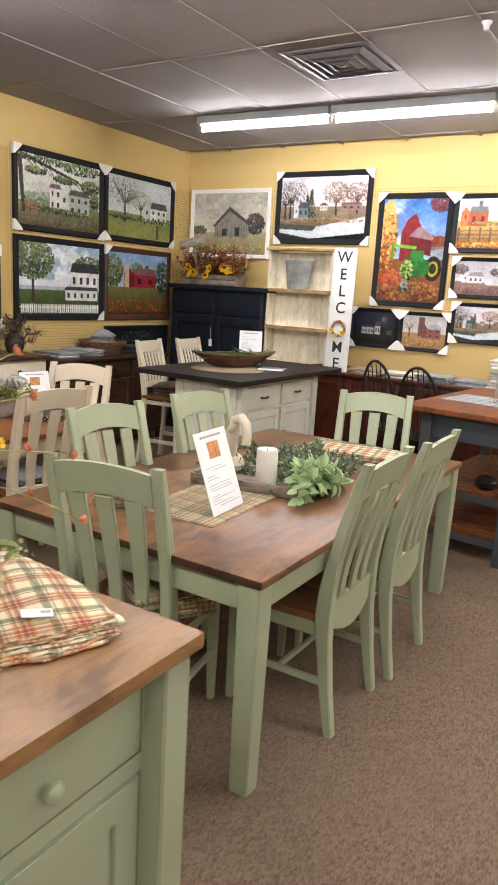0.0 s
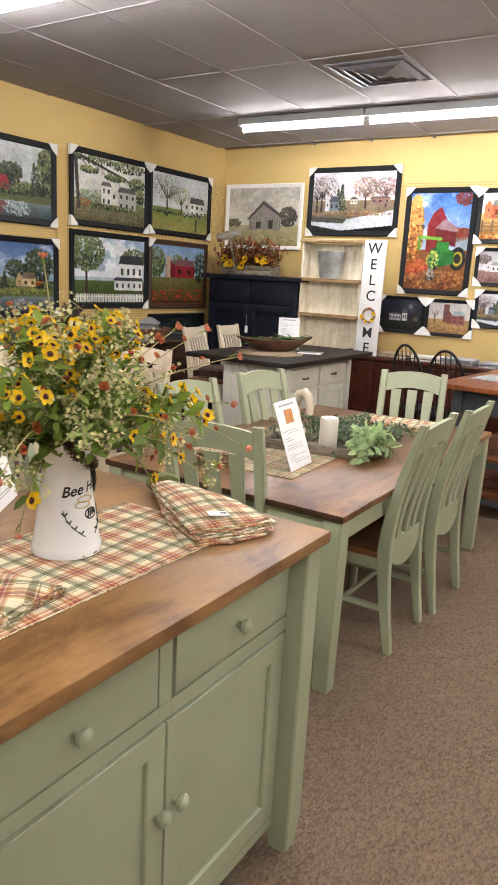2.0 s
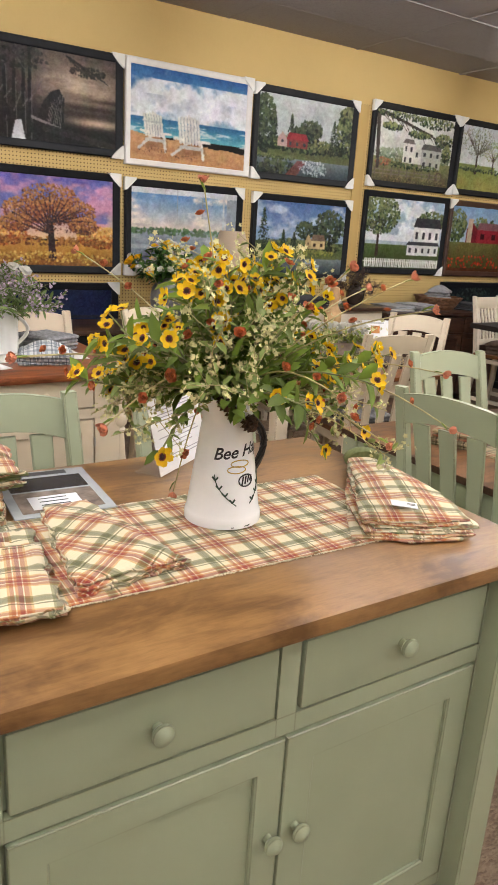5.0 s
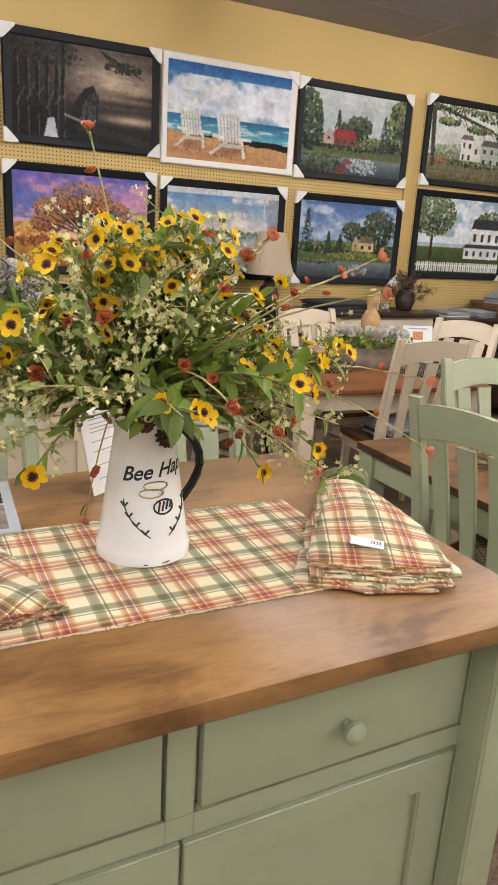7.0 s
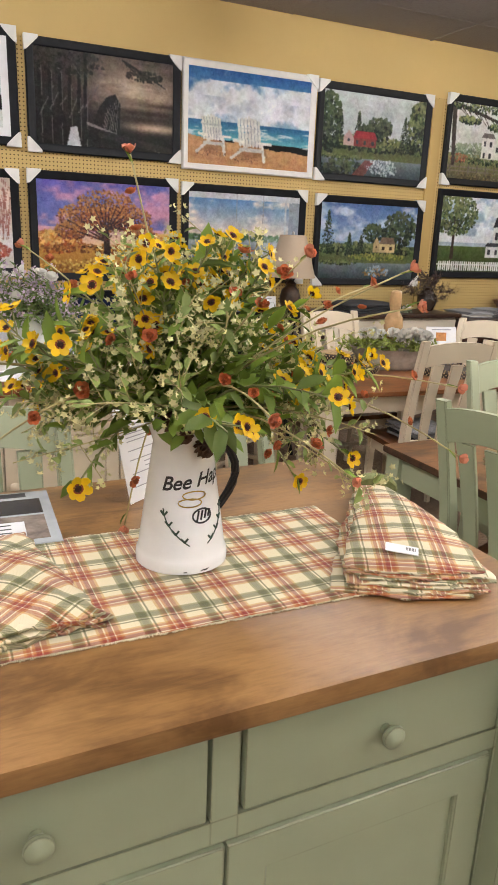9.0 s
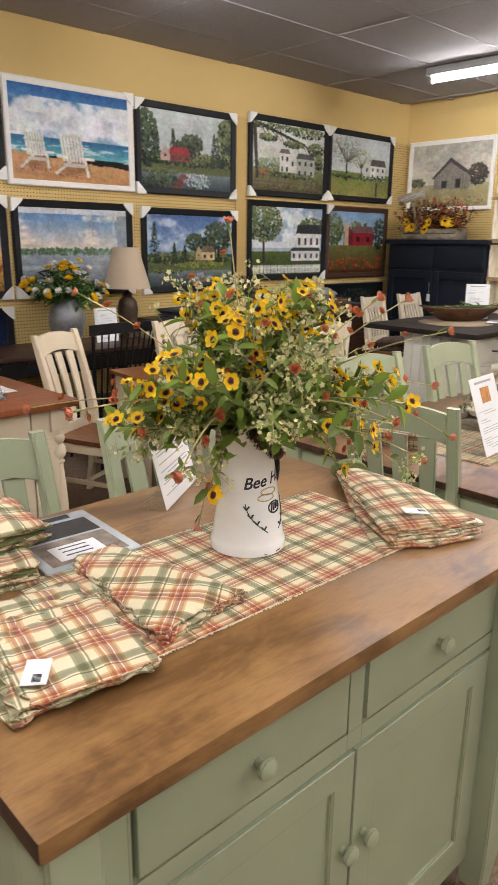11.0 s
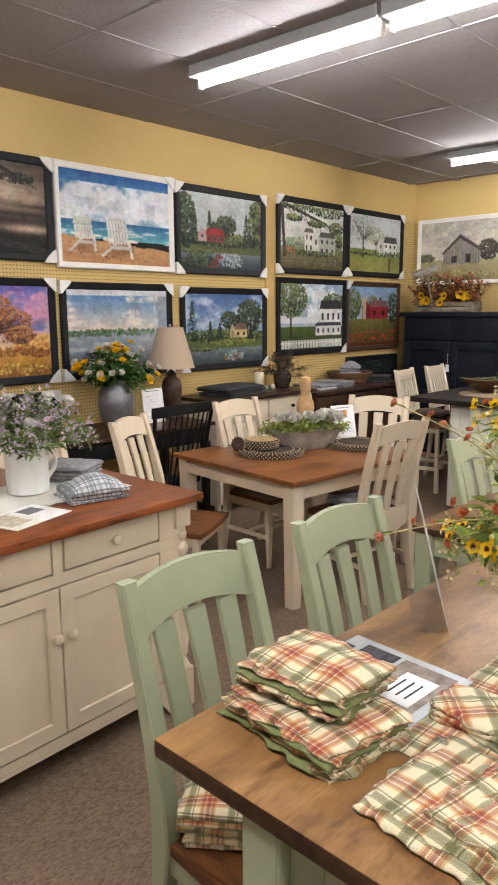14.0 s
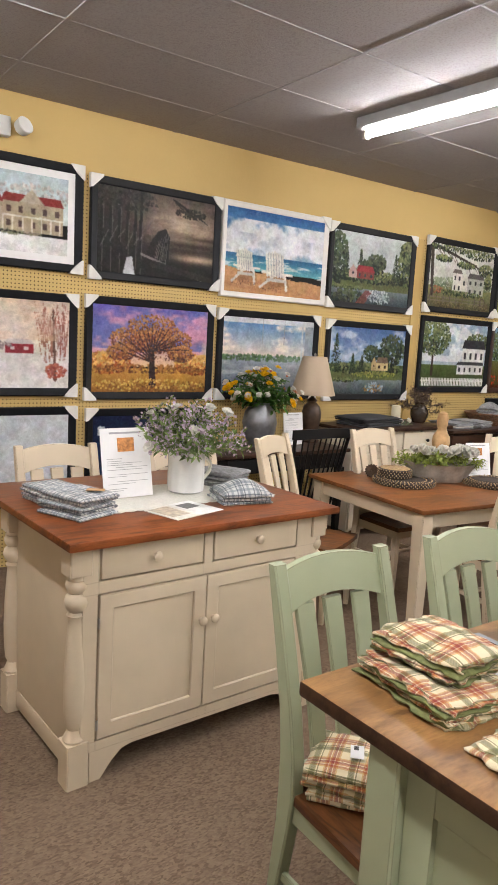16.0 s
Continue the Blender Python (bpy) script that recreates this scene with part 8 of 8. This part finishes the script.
# cream counter stools behind the black-top island
def stool(m):
    t = thing("counter_stool", m, "cream painted slat-back counter stool", "stool", "counter stools")
    for s in (-1, 1):
        bm = bmesh.new()
        bar(bm, [(s * 0.19, -0.21, 0), (s * 0.18, -0.17, 0.35), (s * 0.178, -0.16, 0.62), (s * 0.182, -0.19, 0.85), (s * 0.188, -0.25, 1.11)], (1, 0, 0), (0, 1, 0), [(0.018, 0.018)] * 2 + [(0.02, 0.022)] * 2 + [(0.018, 0.015)])
        part("rear_leg", bm, IVORY, t)
        bm = bmesh.new()
        bar(bm, [(s * 0.195, 0.19, 0), (s * 0.175, 0.17, 0.60)], (1, 0, 0), (0, 1, 0), [(0.018, 0.018)] * 2)
        part("front_leg", bm, IVORY, t)
        for z in (0.2, 0.55):
            part("stretcher", box(s * 0.183 - 0.009, s * 0.183 + 0.009, -0.17, 0.165, z, z + 0.035, 0.003), IVORY, t)
    for z in (0.28, 0.55):
        part("stretcher", box(-0.165, 0.165, 0.165, 0.183, z, z + 0.035, 0.003), IVORY, t)
    part("seat", box(-0.21, 0.21, -0.17, 0.22, 0.60, 0.63, 0.01), SEATWOOD, t, "dark-stained wooden seat")
    part("crest_rail", box(-0.168, 0.168, -0.253, -0.228, 1.0, 1.10, 0.006), IVORY, t)
    part("lower_rail", box(-0.16, 0.16, -0.178, -0.156, 0.69, 0.74, 0.004), IVORY, t)
    for k in range(6):
        x = -0.13 + 0.052 * k
        bm = bmesh.new()
        bar(bm, [(x, -0.167, 0.73), (x, -0.19, 0.86), (x, -0.236, 1.01)], (1, 0, 0), (0, 1, 0), [(0.014, 0.007)] * 3)
        part("slat", bm, IVORY, t)
    return t
s0 = stool(pose(-3.98, 5.02, 0, 0, 0, -82))
copy_thing(s0, pose(-4.0, 5.62, 0, 0, 0, -86))
napkin_stack(pose(-3.93, 5.02, 0.63, 0, 0, 20), 0.30, 0.28, 0.10, 3, plain("brown_felt", (0.08, 0.05, 0.035), 0.95, vary=0.3), "brown seat cushions piled on a counter stool", 28, crown=0.03)

# dough bowl, sheet and brochure on the black-top island
t = thing("placemat", pose(-3.25, 4.85, 0.95, 0, 0, 20), "tan woven oval placemat on the black top", "placemat")
part("mat", lathe(bmesh.new(), [(0.01, 0.0005), (0.30, 0.0005), (0.305, 0.004), (0.30, 0.006), (0.01, 0.006)], 40), plain("tan_weave", (0.30, 0.22, 0.14), 0.9, vary=0.3, scale=120, bmp=0.5), t)
t = thing("dough_bowl", pose(-3.30, 5.02, 0.956, 0, 0, 62), "long carved dark wooden dough bowl with greenery", "bowl")
bm = bmesh.new()
rings = []
for k, (a, b, z) in enumerate(((0.16, 0.07, 0.0), (0.22, 0.10, 0.02), (0.31, 0.135, 0.075), (0.40, 0.15, 0.11), (0.40, 0.143, 0.115), (0.30, 0.12, 0.08), (0.2, 0.08, 0.035), (0.02, 0.01, 0.03))):
    rings.append([Vector((a * math.cos(q), b * math.sin(q), z + (0.02 * math.cos(q) ** 6 if 3 <= k <= 4 else 0))) for q in [2 * math.pi * i / 40 for i in range(40)]])
loft(bm, rings)
part("bowl", bm, wood("carved_bowl_wood", (0.12, 0.055, 0.028), (0.04, 0.018, 0.01), 0.5, axis="X"), t)
f = thing("greenery", pose(-3.30, 5.02, 1.03, 0, 0, 62), "long green blades lying in a dough bowl", "plant")
rs = random.Random(14)
lf = bmesh.new()
for i in range(70):
    x = rs.uniform(-0.24, 0.24)
    a = rs.uniform(0, 6.283)
    leaf(lf, (x, rs.uniform(-0.05, 0.05), rs.uniform(-0.01, 0.03)), (math.cos(a) * 1.5, math.sin(a) * 0.7, rs.uniform(0.1, 0.7)), (0, 0, 1), rs.uniform(0.09, 0.18), rs.uniform(0.014, 0.03))
stuff_part("blades", lf, leafy("blade_green", (0.10, 0.20, 0.05), 0.4), f)
info_sheet(pose(-3.32, 5.30, 0.95, 0, 0, 35), 0.20, 0.30, "printed price sheet on the black-top island", 7, pic=False, lean=10)
t = thing("brochure", pose(-3.0, 5.15, 0.95, 0, 0, 20), "dark glossy brochure on the black top", "brochure")
part("cover", box(-0.11, 0.11, -0.14, 0.14, 0.0005, 0.012, 0.001), plain("magazine_grey", (0.10, 0.11, 0.12), 0.3, vary=0.5, scale=15), t)
part("page_edge", box(-0.105, 0.105, -0.135, -0.02, 0.012, 0.0125), PAPER, t, "pale title block")

# ---- along the north wall ----
t = thing("armoire", pose(-4.465, 6.84, 0), "tall dark navy painted armoire in the corner", "armoire")
AF = -0.50
part("carcass", box(-0.60, 0.60, AF + 0.02, 0.0, 0.08, 1.58, 0.004), NAVY, t)
part("cornice", box(-0.64, 0.64, AF - 0.03, 0.0, 1.581, 1.63, 0.012), NAVY, t)
part("plinth", box(-0.61, 0.61, AF - 0.005, 0.0, 0.0, 0.0795, 0.006), NAVY, t)
for s in (-1, 1):
    x0, x1 = sorted((s * 0.006, s * 0.585))
    bm = bmesh.new()
    for a, b, c, d in ((x0, x0 + 0.075, 0.12, 1.30), (x1 - 0.075, x1, 0.12, 1.30)):
        bm_box(bm, a, b, AF, AF + 0.02, c, d, 0.003)
    for c, d in ((0.12, 0.20), (0.68, 0.76), (1.22, 1.30)):
        bm_box(bm, x0 + 0.0745, x1 - 0.0745, AF + 0.0005, AF + 0.0195, c, d, 0.003)
    d = part("door", bm, NAVY, t)
    bm = bmesh.new()
    tube(bm, [(s * 0.04, AF, 0.78), (s * 0.04, AF - 0.03, 0.80), (s * 0.04, AF - 0.03, 0.90), (s * 0.04, AF, 0.92)], 0.006, 8)
    part("handle", bm, BLACK, d)
    part("drawer", box(x0, x1, AF, AF + 0.02, 1.33, 1.55, 0.004), NAVY, t)
t = thing("swing_tag", pose(-4.47, 6.30, 0.98), "small white swing tag hanging from the armoire handle", "tag")
part("tag", box(-0.02, 0.02, 0.0, 0.0015, 0.0, 0.08), PAPER, t)
part("string", box(-0.0015, 0.0015, 0.0, 0.0012, 0.0795, 0.2), PALECLOTH, t)
# autumn flower crate on the armoire
t = thing("wooden_crate", pose(-4.62, 6.55, 1.63), "weathered grey wooden crate of autumn flowers", "crate")
for z in (0.01, 0.065):
    part("slat", box(-0.33, 0.33, -0.115, -0.10, z, z + 0.048, 0.003), GREYWOOD, t)
    part("slat", box(-0.33, 0.33, 0.10, 0.115, z, z + 0.048, 0.003), GREYWOOD, t)
for x in (-0.335, 0.335):
    part("end", box(x - 0.008, x + 0.008, -0.115, 0.115, 0.0, 0.12, 0.003), GREYWOOD, t)
part("base", box(-0.325, 0.325, -0.098, 0.098, 0.002, 0.012), GREYWOOD, t)
f = thing("autumn_flowers", pose(-4.62, 6.55, 1.74), "orange and rust autumn flowers with small sunflowers", "flowers")
rs = random.Random(3)
lf, st = bmesh.new(), bmesh.new()
for i in range(190):
    x = rs.uniform(-0.33, 0.33)
    d = Vector((x * 0.8, rs.uniform(-0.7, 0.3), rs.uniform(0.5, 1.2)))
    pts = stem_path((x, rs.uniform(-0.06, 0.06), -0.05), d, rs.uniform(0.16, 0.48) * (1.0 if abs(x) < 0.25 else 0.8), 0.2, rs)
    tube(st, pts, 0.0015, 3)
    leaves_on(lf, pts, 8, 0.045, 0.026, rs, 0.2, 1.0, 0.9)
    if i % 2 == 0:
        put_flower(ORANGEFL if i % 2 else RUSTFL, "orange_flower", f, pts[-1], d + Vector((0, -0.8, 0)), rs, 1.0)
for k in range(9):
    put_flower(SUNFL, "sunflower", f, Vector((rs.uniform(-0.28, 0.3), -0.13, rs.uniform(-0.02, 0.08))), Vector((rs.uniform(-.3, .3), -1, 0.2)), rs, 0.9)
stuff_part("stem_mass", st, CONE, f)
stuff_part("foliage", lf, leafy("autumn_leaf", (0.24, 0.085, 0.03), 0.7), f)
t = thing("welcome_sign", pose(-4.80, 6.36, 2.03, 0, -14, 0), "small weathered wooden welcome sign over the flowers", "sign")
part("board", box(-0.18, 0.18, -0.008, 0.008, 0.0, 0.095, 0.003), wood("sign_grey", (0.45, 0.38, 0.28), (0.24, 0.19, 0.13), 0.7, axis="X"), t)
part("stake", box(-0.012, 0.012, 0.0085, 0.02, -0.32, 0.08, 0.003), GREYWOOD, t)


def letters(parent, body, size, m, mat, label, spread=0.0008):
    cu = bpy.data.curves.new("letters", "FONT")
    cu.body, cu.size, cu.align_x, cu.extrude, cu.offset = body, size, "CENTER", 0.0008, spread
    tmp = new("letters", cu)
    me = bpy.data.meshes.new_from_object(tmp.evaluated_get(bpy.context.evaluated_depsgraph_get()))
    bpy.data.objects.remove(tmp)
    me.materials.append(mat)
    ob = new("lettering", me)
    ob.parent = parent
    ob.matrix_basis = m
    ob["label"] = label
    return ob


letters(t, "WELCOME", 0.06, pose(0, -0.0092, 0.025, 90, 0, 0), GREYINK, "grey painted word welcome")

# cherry buffet
t = thing("buffet", pose(-2.60, 6.84, 0), "long dark cherry wood buffet along the wall", "buffet")
part("top", box(-1.28, 1.75, -0.52, 0.0, 0.832, 0.862, 0.006), REDWOOD, t)
part("carcass", box(-1.25, 1.72, -0.48, -0.005, 0.06, 0.831, 0.003), REDWOOD, t)
part("plinth", box(-1.24, 1.71, -0.46, -0.01, 0.0, 0.0595, 0.003), REDWOOD, t)
for k in range(6):
    x0, x1 = -1.23 + 0.49 * k, -0.76 + 0.49 * k
    bm = bmesh.new()
    for a, b in ((x0, x0 + 0.06), (x1 - 0.06, x1)):
        bm_box(bm, a, b, -0.50, -0.481, 0.09, 0.80, 0.003)
    for c, d in ((0.09, 0.15), (0.74, 0.80)):
        bm_box(bm, x0 + 0.0595, x1 - 0.0595, -0.4995, -0.4815, c, d, 0.003)
    d = part("door", bm, REDWOOD, t)
    part("door_panel", box(x0 + 0.058, x1 - 0.058, -0.492, -0.4815, 0.148, 0.742, 0.004), REDWOOD, d)
# pale bookshelf standing on the buffet
t = thing("bookshelf", pose(-3.485, 6.57, 0.862), "pale distressed open bookshelf standing on the buffet", "shelf")
SW, SH, SD = 0.355, 1.155, 0.17
for s in (-1, 1):
    part("side", box(s * SW - 0.011, s * SW + 0.011, -SD, 0.0, 0.0, SH, 0.003), RAWWOOD, t)
for k in range(5):
    part("back_board", box(-SW + 0.0115 + 0.1374 * k, -SW + 0.1475 + 0.1374 * k - 0.001, -0.014, -0.002, 0.01, SH - 0.01, 0.002), RAWWOOD, t)
for z in (0.02, 0.385, 0.76, 1.175):
    part("shelf_board", box(-SW + 0.0115, SW - 0.0115, -SD + 0.005, -0.0145, z - 0.012, z + 0.012, 0.003), RAWWOOD, t)
    if 0.1 < z < 1.1:
        part("lip", box(-SW - 0.015, SW + 0.015, -SD - 0.014, -SD - 0.0005, z - 0.02, z + 0.016, 0.003), wood("shelf_lip", (0.42, 0.28, 0.14), (0.24, 0.14, 0.06), 0.6, axis="X"), t)
t_top = part("top_board", box(-SW - 0.03, SW + 0.03, -SD - 0.03, 0.0, SH, SH + 0.025, 0.004), wood("shelf_top", (0.45, 0.30, 0.15), (0.25, 0.15, 0.07), 0.6, axis="X"), t)
t = thing("metal_bucket", pose(-3.53, 6.475, 0.862 + 0.773), "grey galvanised bucket on the upper shelf", "bucket")
part("pail", lathe(bmesh.new(), [(0.10, 0.0), (0.104, 0.004), (0.108, 0.02), (0.14, 0.27), (0.148, 0.285), (0.145, 0.29), (0.135, 0.27), (0.10, 0.02), (0.01, 0.012)], 32, m=Matrix.Diagonal((1.15, 0.48, 1, 1))), plain("galvanised_pail", (0.33, 0.33, 0.32), 0.5, 0.5, 0.3, 9), t)
# tall WELCOME board
t = thing("welcome_board", pose(-2.985, 6.375, 0.865, -1, 0, 0), "tall white wooden board lettered welcome downwards", "sign")
part("board", box(-0.12, 0.12, -0.012, 0.012, 0.0, 1.185, 0.004), plain("white_board", (0.74, 0.73, 0.71), 0.55, vary=0.06, scale=8), t)
for k, ch in enumerate("WELC"):
    letters(t, ch, 0.150, pose(0, -0.0132, 1.05 - 0.16 * k, 90, 0, 0), INK, "black capital letter", 0.0015)
for k, ch in enumerate("ME"):
    letters(t, ch, 0.150, pose(0, -0.0132, 0.19 - 0.16 * k, 90, 0, 0), INK, "black capital letter", 0.0015)
bm = bmesh.new()
seg = 30
tube(bm, [Vector((0.068 * math.cos(a), -0.018, 0.42 + 0.068 * math.sin(a))) for a in [2 * math.pi * i / seg for i in range(seg + 1)]], 0.014, 6)
wr = part("wreath", bm, plain("wreath_twig", (0.32, 0.20, 0.12), 0.8, vary=0.5, scale=60), t, "round twig wreath for the letter o")
rs = random.Random(2)
for x, z in ((-0.07, 0.40), (-0.02, 0.355), (0.05, 0.375), (0.06, 0.44)):
    put_flower(SUNFL, "sunflower", wr, Vector((x, -0.034, z)), Vector((0, -1, 0.1)), rs, 0.42)
put_flower(RUSTFL, "bow", wr, Vector((0.02, -0.034, 0.49)), Vector((0, -1, 0)), rs, 1.1)
# cloth piles on the buffet
for k, (x, mt, m2, w, h, lb) in enumerate(((-3.10, WINECLOTH, None, 0.36, 0.04, "wine red cloths lying on the buffet"), (-2.72, HOMESPUN, PALECLOTH, 0.34, 0.045, "tan plaid napkins piled on the buffet"), (-2.35, PALECLOTH, HOMESPUN, 0.32, 0.05, "natural cloths folded on the buffet"), (-2.02, GREYPLAID, GREYMIX, 0.32, 0.06, "grey plaid cloths folded on the buffet"), (-1.66, GREYPLAID, GREYMIX, 0.30, 0.05, "grey checked cloths in a low pile"))):
    napkin_stack(pose(x, 6.55, 0.862, 0, 0, 5 * (k % 3) - 5), w, 0.26, h, 4, mt, lb, 50 + k, mat2=m2)
napkin_stack(pose(-1.28, 6.55, 0.862, 0, 0, 4), 0.46, 0.32, 0.27, 9, PALECLOTH, "tall stack of white fringed throws", 57, jitter=0.02)

# ---- slatted cart ----
t = thing("kitchen_cart", pose(-1.05, 5.02, 0, 0, 0, -5), "slate blue kitchen cart with a brown top and slatted shelves", "kitchen cart")
CW, CL, CH = 0.44, 0.72, 0.945
part("worktop", box(-CW, CW, -CL, CL, CH - 0.035, CH, 0.008), CHERRY, t, "brown stained top")
for sx in (-1, 1):
    for sy in (-1, 1):
        bm = bmesh.new()
        bar(bm, [(sx * 0.28, sy * 0.62, 0), (sx * 0.28, sy * 0.62, CH - 0.036)], (1, 0, 0), (0, 1, 0), [(0.035, 0.035)] * 2, 0.004)
        part("post", bm, SLATE, t)
    part("apron", box(sx * 0.28 - 0.012, sx * 0.28 + 0.012, -0.58, 0.58, CH - 0.20, CH - 0.037, 0.003), SLATE, t)
for sy in (-1, 1):
    part("apron", box(-0.244, 0.244, sy * 0.62 - 0.012, sy * 0.62 + 0.012, CH - 0.20, CH - 0.037, 0.003), SLATE, t)
for z in (0.15, 0.42):
    for sx in (-1, 1):
        part("shelf_rail", box(sx * 0.28 - 0.012, sx * 0.28 + 0.012, -0.58, 0.58, z - 0.045, z - 0.001, 0.003), SLATE, t)
    for sy in (-1, 1):
        part("shelf_rail", box(-0.244, 0.244, sy * 0.62 - 0.012, sy * 0.62 + 0.012, z - 0.045, z - 0.001, 0.003), SLATE, t)
    for k in range(16):
        y0 = -0.63 + 0.0795 * k
        part("slat", box(-0.31 if 0 < k < 15 else -0.24, 0.31 if 0 < k < 15 else 0.24, y0, y0 + 0.068, z, z + 0.018, 0.003), SLATWOOD, t)
t = thing("table_runner", pose(-1.10, 4.95, CH, 0, 0, -8), "white and grey striped runner on the cart", "table runner")
cloth_slab("runner_cloth", t, pose(0, 0, 0), quad_outline(0.62, 0.42), 0.0008, 0.0045, GREYPLAID, 8, ruff=0.003, nx=30, ny=16)
t = thing("candle_lantern", pose(-1.02, 5.0, CH + 0.005, 0, 0, 10), "open metal candle frame with a cream candle and greenery", "candle holder")
for x in (-0.09, 0.09):
    for y in (-0.09, 0.09):
        part("rod", box(x - 0.004, x + 0.004, y - 0.004, y + 0.004, 0.0, 0.30), CHROME, t)
for z in (0.004, 0.296):
    for s in (-1, 1):
        part("rail", box(-0.086, 0.086, s * 0.09 - 0.004, s * 0.09 + 0.004, z - 0.004, z + 0.004), CHROME, t)
        part("rail", box(s * 0.09 - 0.004, s * 0.09 + 0.004, -0.086, 0.086, z - 0.004, z + 0.004), CHROME, t)
part("candle", lathe(bmesh.new(), [(0.05, 0.08), (0.052, 0.083), (0.052, 0.24), (0.048, 0.245), (0.003, 0.236)], 24), plain("cream_candle", (0.66, 0.57, 0.40), 0.5, vary=0.05), t)
part("holder", lathe(bmesh.new(), [(0.06, 0.0), (0.06, 0.01), (0.02, 0.03), (0.02, 0.06), (0.055, 0.075), (0.055, 0.0795)], 20), SLATE, t)
wild_bunch(pose(-1.02, 5.0, CH + 0.03), "grey-green eucalyptus round a candle", 36, 14, 0.15, 1.6, EUCA, WHITEP, None, beads=0, lo=-8, hi=35, leafs=(8, 0.035, 0.022))
t = thing("metal_ornament", pose(-1.0, 4.55, 0.438), "small black metal ornament on the cart shelf", "ornament")
part("body", lathe(bmesh.new(), [(0.04, 0.0), (0.07, 0.02), (0.075, 0.05), (0.05, 0.08), (0.01, 0.09)], 18), BLACK, t)

# emergency light
t = thing("emergency_light", pose(WX, 0.22, 2.86, 0, 0, 90), "white twin-head emergency light high on the wall", "emergency light")
part("body", box(-0.16, 0.10, -0.07, -0.001, -0.05, 0.07, 0.012), WHITEMETAL, t)
bm = lathe(bmesh.new(), [(0.03, 0.0), (0.05, 0.02), (0.055, 0.07), (0.05, 0.075), (0.005, 0.07)], 18, m=pose(0.15, -0.06, 0.0, 70, 0, 20))
part("lamp_head", bm, WHITEMETAL, t)
